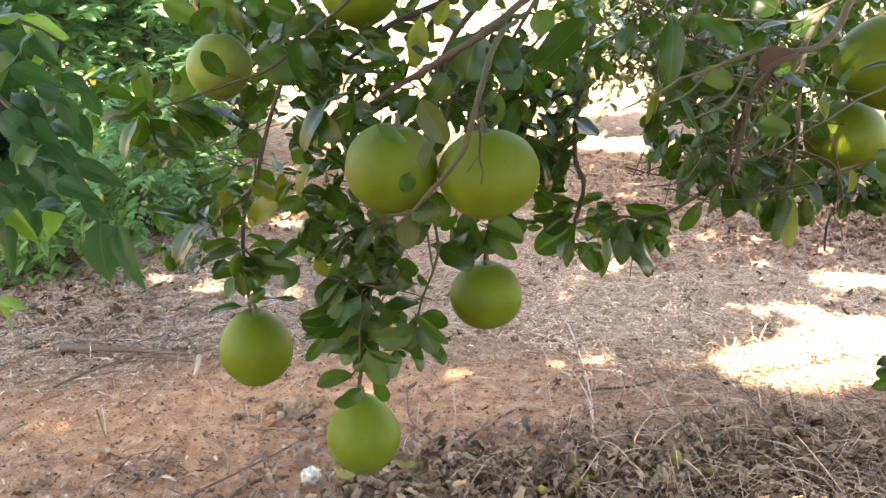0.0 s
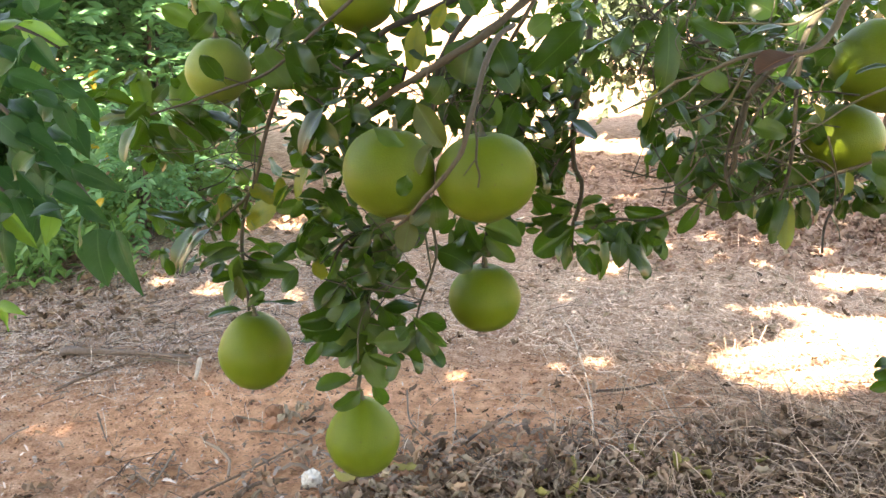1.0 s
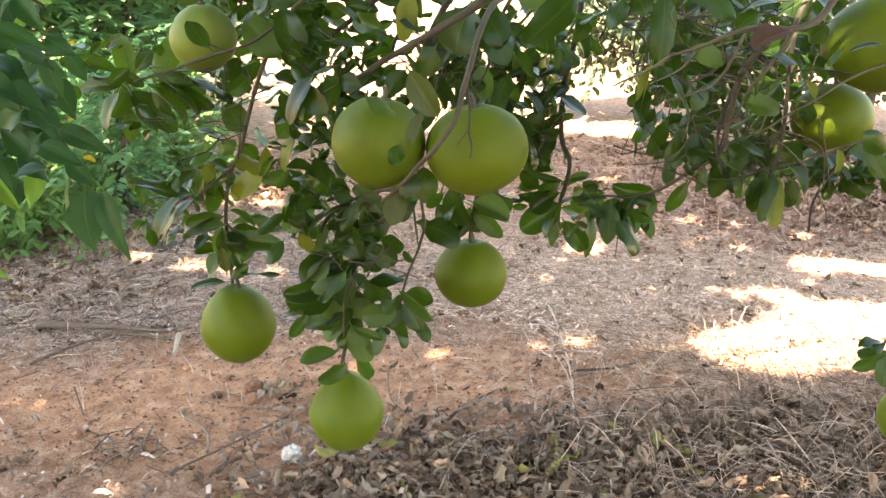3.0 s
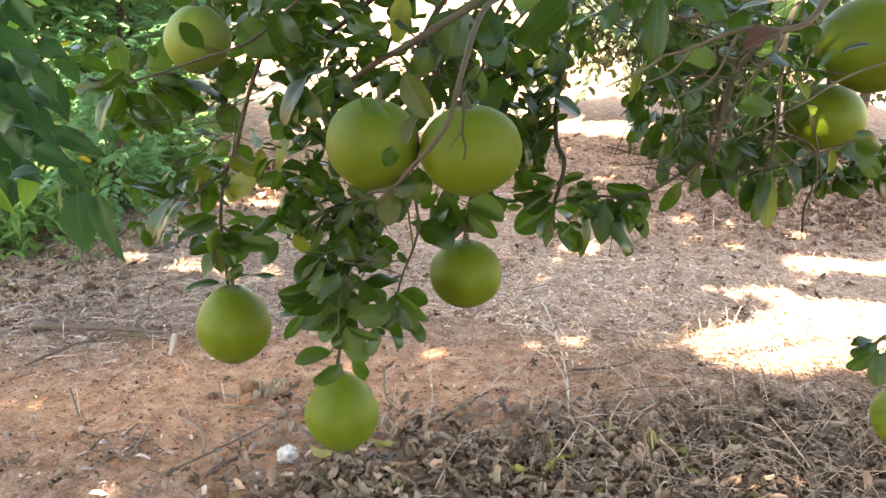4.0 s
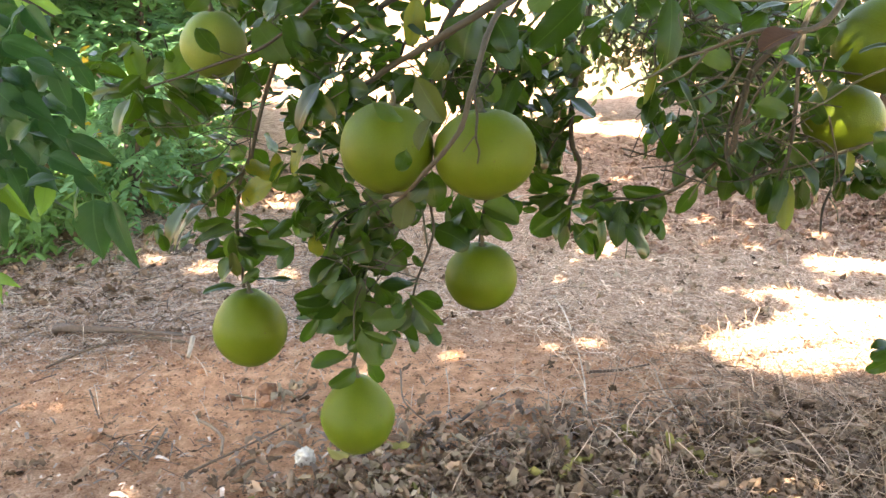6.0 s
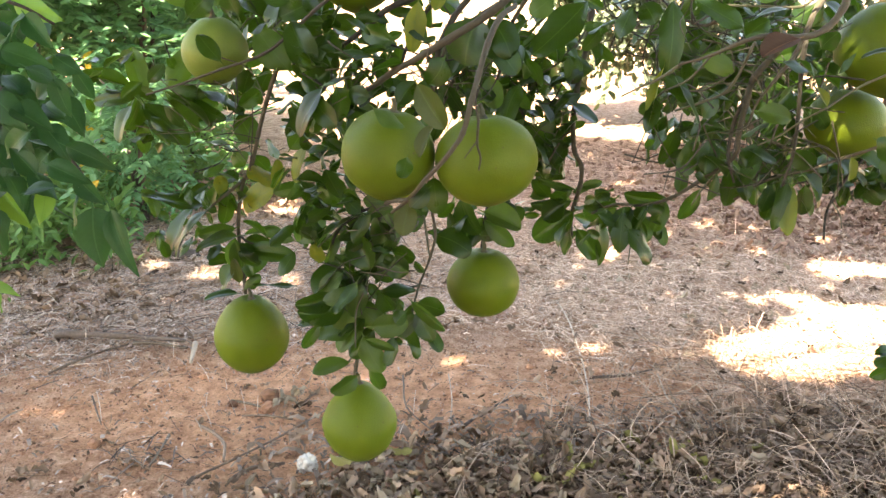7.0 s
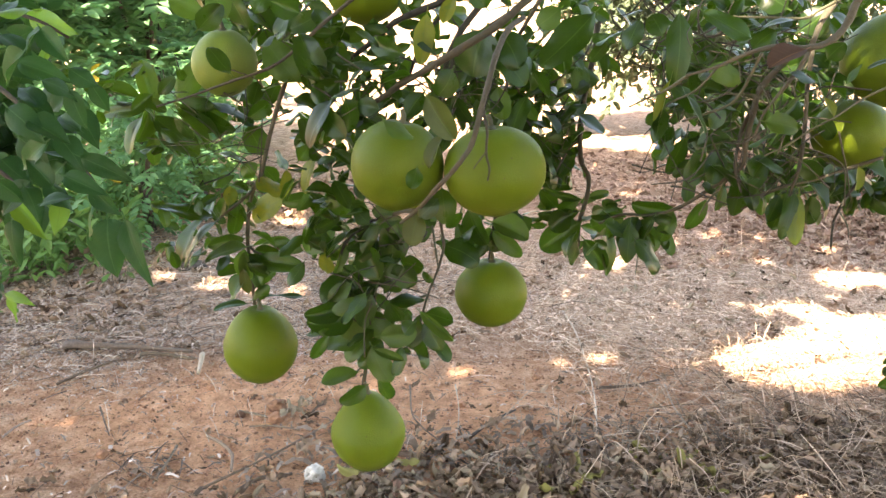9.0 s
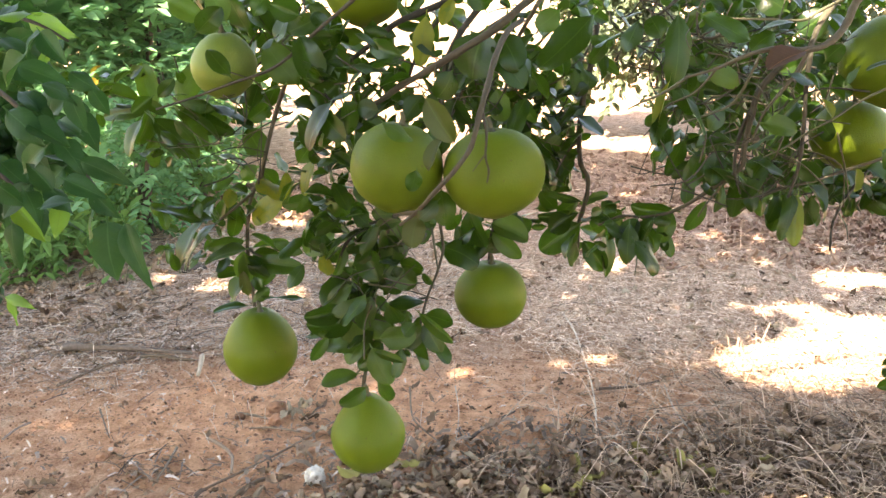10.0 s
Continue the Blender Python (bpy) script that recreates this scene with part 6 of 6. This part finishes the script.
chips("duff", 7000, (-0.7, 1.5, 2.2, 2.6), (0.012, 0.034), WOOD_GREY, "brown crumbled leaf bits in the foreground litter", lambda x, y: min(1.0, max(0.0, (2.35 - y) * 3.0)) * min(1.0, max(0.08, x + 0.7)), 0.02)
chips("duff", 1800, (-1.6, 1.6, 0.9, 3.0), (0.004, 0.014), DUFF, "tiny leaf bits on bare red soil", lambda x, y: 1.0, 0.003)


def stubble(count, box, tall):
    """Thin dry stalks that still stand, leaning a little."""
    verts, faces = [], []
    for k in range(count):
        x, y = random.uniform(box[0], box[2]), random.uniform(box[1], box[3])
        h, z = random.uniform(*tall), lump(x, y)
        lean = Vector((random.gauss(0, 0.22), random.gauss(0, 0.22), 1)) * h
        v, f = tube([(x, y, z - 0.005), (x + lean.x * 0.5, y + lean.y * 0.5, z + h * 0.55), (x + lean.x * 1.2, y + lean.y, z + h)], 0.0012, 0.0007, 5, 3, 0.1, k)
        faces += [tuple(i + len(verts) for i in q) for q in f]
        verts += v
    return tagged(new("stubble", mesh_of("stubble", verts, faces, STRAW_ASH)), "thin pale dry stalks standing in the soil", "litter", kind="stuff")


stubble(90, (-1.3, 2.1, 2.2, 3.7), (0.03, 0.085))

CURLED = [crumpled(k) for k in range(6)]


def dry_frame(x, y, size, height):
    a = random.uniform(0, 2 * math.pi)
    m = Matrix.Translation((x, y, lump(x, y) + height)) @ Euler((random.gauss(0, 0.3), random.gauss(0, 0.3), a)).to_matrix().to_4x4()
    return m @ Matrix.Diagonal((size * random.uniform(0.36, 0.55), size, size * random.uniform(0.5, 0.9), 1))


def dry_leaves(name, count, box, size, material, label, keep, height=(0.006, 0.03)):
    frames = []
    while len(frames) < count:
        x, y = random.uniform(box[0], box[2]), random.uniform(box[1], box[3])
        if random.random() < keep(x, y) * rim(x, y, box) and math.hypot(x + 0.345, y - 1.95) > 0.09:
            frames.append(dry_frame(x, y, random.uniform(*size), random.uniform(*height)))
    return tagged(new(name, cloud(name, frames, CURLED, material)), label, "litter", kind="stuff")


dry_leaves("leaf_litter", 2700, (-0.6, 1.5, 2.2, 2.6), (0.02, 0.058), LITTER, "curled brown fallen leaves in a thick layer", lambda x, y: min(1.0, max(0.0, (2.14 + 0.2 * min(1.0, max(0.0, x)) - y) * 3.2) + 0.04) * min(1.0, max(0.05, x + 0.75)), (0.010, 0.046))
dry_leaves("leaf_litter", 110, (-0.6, 1.5, 2.0, 2.35), (0.025, 0.06), LITTER_PALE, "pale curled fallen leaves among darker ones", lambda x, y: min(1.0, max(0.0, (2.3 - y) * 3)) * min(1.0, max(0.1, x + 0.8)), (0.012, 0.04))
dry_leaves("leaf_litter", 190, (-0.35, 1.7, 0.6, 2.12), (0.025, 0.06), LITTER_PALE, "pale cream curled leaves heaped below the lowest fruit", lambda x, y: min(1.0, max(0.05, (2.12 - y) * 6)), (0.012, 0.04))
dry_leaves("leaf_litter", 24, (-0.35, 1.75, 0.9, 2.12), (0.035, 0.065), LITTER_OLIVE, "olive half-dry leaves among the brown ones", lambda x, y: 1.0, (0.015, 0.045))
dry_leaves("leaf_litter", 50, (-1.5, 1.6, -0.2, 2.06), (0.02, 0.05), LITTER, "grey-brown leaf scraps along the soil edge", lambda x, y: min(1.0, (2.08 - y) * 6))
# brown leaves in such number that their colour also deepens the shade here
dry_leaves("leaf_litter", 1500, (1.8, 4.0, 3.8, 6.4), (0.03, 0.08), LITTER, "dark brown leaves under low branches, also standing in for deeper shade", lambda x, y: min(1.0, max(0.0, (x - 1.7) * 1.5)))
dry_leaves("russet_litter", 6500, (0.3, 3.6, 5.0, 6.6), (0.03, 0.075), LITTER_RED, "russet dry leaves thick under the far branches", lambda x, y: min(1.0, max(0.05, (x - 0.3) * 0.6)))
dry_leaves("leaf_litter", 700, (-2.8, 2.5, 2.6, 4.4), (0.02, 0.06), LITTER, "small brown leaf scraps in dry grass", lambda x, y: 1 - 0.8 * soil_share(x, y), (0.004, 0.016))
dry_leaves("leaf_litter", 260, (0.4, 2.4, 2.8, 4.2), (0.02, 0.055), LITTER_PALE, "pale leaf scraps over dry straw", lambda x, y: 1 - 0.9 * soil_share(x, y), (0.006, 0.018))
# extra dark scraps that put the shrubs' shade into the ground colour
dry_leaves("leaf_litter", 800, (-2.8, 2.7, -0.9, 4.2), (0.03, 0.075), LITTER, "leaf scraps by the shrubs, dark to stand in for their shade", lambda x, y: min(1.0, max(0.0, -x - 0.8)), (0.003, 0.014))
dry_leaves("leaf_scraps", 420, (-1.6, 1.6, 0.7, 3.0), (0.008, 0.03), LITTER, "small leaf scraps on bare red soil", lambda x, y: 1.0, (0.002, 0.008))
dry_leaves("leaf_litter", 700, (-3.2, 4.2, -0.4, 5.6), (0.04, 0.09), LITTER, "dark brown leaves under the shrubs", lambda x, y: 1.0)
# the litter goes on under the tree, out of sight of its front
chips("duff", 14000, (-4.2, -3.6, 4.4, 2.3), (0.012, 0.032), DUFF, "thin scatter of leaf crumbs under the tree", lambda x, y: 1.0)
dry_leaves("leaf_litter", 900, (-4.2, -3.6, 4.4, 1.9), (0.03, 0.07), LITTER, "scattered dry leaves under the tree crown", lambda x, y: 1.0)


def crumbs(count, box, size):
    """Soil crumbs and grit, far too many to count."""
    base = [(1, 0, 0), (-1, 0, 0), (0, 1, 0), (0, -1, 0), (0, 0, 1), (0, 0, -1)]
    tri = [(0, 2, 4), (2, 1, 4), (1, 3, 4), (3, 0, 4), (2, 0, 5), (1, 2, 5), (3, 1, 5), (0, 3, 5)]
    verts, faces = [], []
    for _ in range(count):
        x, y = random.uniform(box[0], box[2]), random.uniform(box[1], box[3])
        if random.random() > 0.15 + soil_share(x, y):
            continue
        s, z, k = random.uniform(*size) * random.choice((0.5, 0.6, 1.0)), lump(x, y), len(verts)
        for v in base:
            verts.append((x + v[0] * s * random.uniform(0.6, 1.2), y + v[1] * s * random.uniform(0.6, 1.2), z + s * 0.3 + v[2] * s * random.uniform(0.5, 0.8)))
        faces += [tuple(i + k for i in t) for t in tri]
    return tagged(new("soil_crumbs", mesh_of("soil_crumbs", verts, faces, CLOD, None, False)), "crumbs of red-brown soil scattered on the clearing", "soil", kind="stuff")


crumbs(10000, (-1.9, 1.6, 1.0, 3.2), (0.002, 0.009))

# the nearest fallen leaves, each on its own
one_leaf = {}
for k in range(170):
    while True:
        x, y = random.uniform(-0.55, 1.3), random.uniform(1.78, 2.35)
        if random.random() < min(1.0, max(0.04, (2.25 - y) * 2.5)) * min(1.0, max(0.15, x + 0.65)) and math.hypot(x + 0.345, y - 1.95) > 0.11:
            break
    pick, mat = k % 6, (LITTER, LITTER_PALE, LITTER, LITTER, LITTER_RED)[k % 5] if k % 14 else LITTER_OLIVE
    if (pick, mat.name) not in one_leaf:
        v, f, uv = CURLED[pick]
        one_leaf[(pick, mat.name)] = mesh_of("fallen_leaf", v, f, mat, uv)
    ob = new("fallen_leaf", one_leaf[(pick, mat.name)])
    ob.matrix_basis = dry_frame(x, y, random.uniform(0.03, 0.065), random.uniform(0.012, 0.035))
    tagged(ob, "pale curled dry leaf fallen on litter" if mat is LITTER_PALE else "olive half-dry leaf fallen on litter" if mat is LITTER_OLIVE else "brown curled dry leaf fallen on litter", "leaf", "fallen leaves")


def pebble(name, at, size, material, label, category, seed, squash=0.75):
    bm = bmesh.new()
    bmesh.ops.create_icosphere(bm, subdivisions=4, radius=1.0)
    for v in bm.verts:
        k = 1 + 0.38 * noise.noise(v.co * 1.6 + Vector((seed, 0, 0))) + 0.16 * noise.noise(v.co * 4.5 + Vector((seed, 3, 0))) + 0.10 * abs(noise.noise(v.co * 6.5 + Vector((0, seed, 0)))) + 0.06 * noise.noise(v.co * 11)
        v.co = Vector((v.co.x * size, v.co.y * size * 0.9, v.co.z * size * squash)) * k
    me = bpy.data.meshes.new(name)
    bm.to_mesh(me)
    bm.free()
    me.materials.append(material)
    me.polygons.foreach_set("use_smooth", [True] * len(me.polygons))
    ob = new(name, me)
    ob.location = (at[0], at[1], lump(*at) + size * squash * 0.6)
    return tagged(ob, label, category, "lumps on the ground" if category == "clod" else "")


pebble("crumpled_paper", (-0.343, 1.975), 0.027, PALE_LUMP, "crumpled off-white lump lying on red soil", "paper", 6.4, 0.9)
for k, (x, y, s) in enumerate(((-0.51, 2.36, 0.028), (-0.505, 2.29, 0.022), (-0.62, 2.33, 0.014), (-0.25, 1.98, 0.02), (-0.1, 2.0, 0.018), (0.05, 2.4, 0.014), (-0.95, 2.1, 0.016), (-0.2, 2.55, 0.012), (0.3, 2.6, 0.014), (-0.75, 2.5, 0.012), (-1.0, 2.42, 0.01), (-0.4, 2.2, 0.011))):
    pebble("soil_clod", (x, y), s, CLOD, "crumbly red-brown soil clod", "clod", k * 3.7)
dry_leaves("crumbs", 10, (-0.5, 2.3, -0.4, 2.42), (0.03, 0.05), LITTER_PALE, "pale dry leaf scraps beside soil clods", lambda x, y: 1.0)


pebble("bark_piece", (-1.16, 3.74), 0.065, WOOD_DARK, "flat brown slab of bark lying on litter", "bark", 8.3, 0.25)


def stick(name, label, points, r0, r1):
    pts = [(x, y, lump(x, y) + r0 * 0.9 + (0.020 if "fallen" in name else 0.009) + 0.004 * (k % 2)) for k, (x, y) in enumerate(points)]
    v, f = tube(pts, r0, r1, 7, 6, 0.34 if "fallen" in name else 0.2, r0 * 900 + points[0][0])
    ob = new(name, mesh_of(name, v, f, WOOD_PALE if "pale" in label else WOOD_ASH if "grey" in label else WOOD_DARK if "dark" in label else WOOD_GREY))
    return tagged(ob, label, "vine" if "vine" in name else "wood" if "chip" in name else "stick", "sticks on the ground")


stick("fallen_branch", "weathered grey fallen branch lying on dry litter", [(-1.344, 2.792), (-1.201, 2.792), (-1.034, 2.767), (-0.873, 2.729)], 0.0135, 0.006)
stick("stick", "thin dark split branch lying along a thicker one", [(-1.06, 2.752), (-0.98, 2.742), (-0.90, 2.722), (-0.862, 2.712)], 0.0062, 0.004)
stick("stick", "thin brown stick leaning across a fallen branch", [(-1.256, 2.525), (-1.168, 2.652), (-1.076, 2.753)], 0.005, 0.003)
stick("stick", "short thin stick beside a fallen branch", [(-1.308, 2.811), (-1.192, 2.821), (-1.086, 2.806)], 0.004, 0.003)
stick("wood_chip", "short split pale grey wood chip on the litter", [(-0.844, 2.753), (-0.816, 2.591)], 0.009, 0.006)
stick("dry_vine", "long pale bent dry vine on the ground", [(0.465, 3.181), (0.481, 2.952), (0.481, 2.658), (0.466, 2.430), (0.436, 2.201)], 0.0030, 0.0022)
stick("stick", "curved brown stick on red soil", [(-0.682, 2.191), (-0.626, 2.134), (-0.588, 2.086), (-0.567, 1.989)], 0.005, 0.004)
stick("stick", "dark bent twig on red soil", [(-0.755, 2.140), (-0.752, 2.037), (-0.761, 1.946)], 0.004, 0.003)
stick("stick", "long thin straight stick on red soil", [(-0.639, 1.905), (-0.532, 2.008), (-0.434, 2.140), (-0.331, 2.276)], 0.0035, 0.0025)
stick("stick", "short dark twig on red soil", [(-0.625, 2.340), (-0.564, 2.311), (-0.512, 2.283)], 0.004, 0.003)
stick("stick", "short brown twig on red soil", [(-0.572, 2.236), (-0.499, 2.233), (-0.421, 2.222)], 0.003, 0.003)
stick("stick", "forked grey twig on the soil edge", [(0.073, 2.195), (0.137, 2.268), (0.212, 2.356)], 0.005, 0.003)
stick("stick", "brown stick in leaf litter", [(-0.530, 1.899), (-0.482, 1.946), (-0.404, 1.980)], 0.006, 0.004)
stick("stick", "thin dry stalk on red soil", [(-1.053, 2.359), (-1.006, 2.271), (-0.966, 2.198)], 0.003, 0.002)
stick("dry_vine", "thin dry vine in tangled litter", [(0.376, 2.138), (0.424, 2.048), (0.484, 1.965), (0.528, 1.900)], 0.0025, 0.002)
stick("dry_vine", "pale dry stem in tangled litter", [(0.709, 2.529), (0.698, 2.373), (0.712, 2.233), (0.710, 2.137)], 0.0025, 0.002)
stick("dry_vine", "pale dry stem arching over litter", [(0.954, 2.898), (0.851, 2.749), (0.785, 2.570)], 0.0025, 0.002)
stick("stick", "brown stick half buried in litter", [(0.486, 2.509), (0.598, 2.521), (0.696, 2.549)], 0.005, 0.004)
stick("stick", "dry twig under the low fruit", [(-0.115, 2.530), (-0.101, 2.339), (-0.063, 2.235), (0.026, 2.093)], 0.003, 0.002)
stick("stick", "pale dry stalk on soil", [(0.032, 2.530), (0.040, 2.338), (0.027, 2.139)], 0.0018, 0.0012)
stick("stick", "grey twig across soil", [(-1.265, 2.185), (-1.246, 2.231), (-1.228, 2.281)], 0.004, 0.003)
stick("stick", "grey twig on dusty soil", [(-1.580, 3.312), (-1.474, 3.279), (-1.366, 3.234)], 0.005, 0.003)
stick("stick", "thin grey stick on litter", [(-1.286, 3.344), (-1.241, 3.447), (-1.201, 3.593)], 0.004, 0.003)

yellow_leaf((-1.764, 4.439, 0.826))
yellow_leaf((-1.744, 4.449, 0.859))
yellow_leaf((-1.688, 4.230, 0.483))
yellow_leaf((-1.676, 4.100, 0.402))
yellow_leaf((-1.588, 3.988, 0.376))
yellow_leaf((-1.738, 4.239, 0.515))
yellow_leaf((-1.560, 3.869, 0.331))


def motions():
    """Nothing but the held camera moves."""


motions()
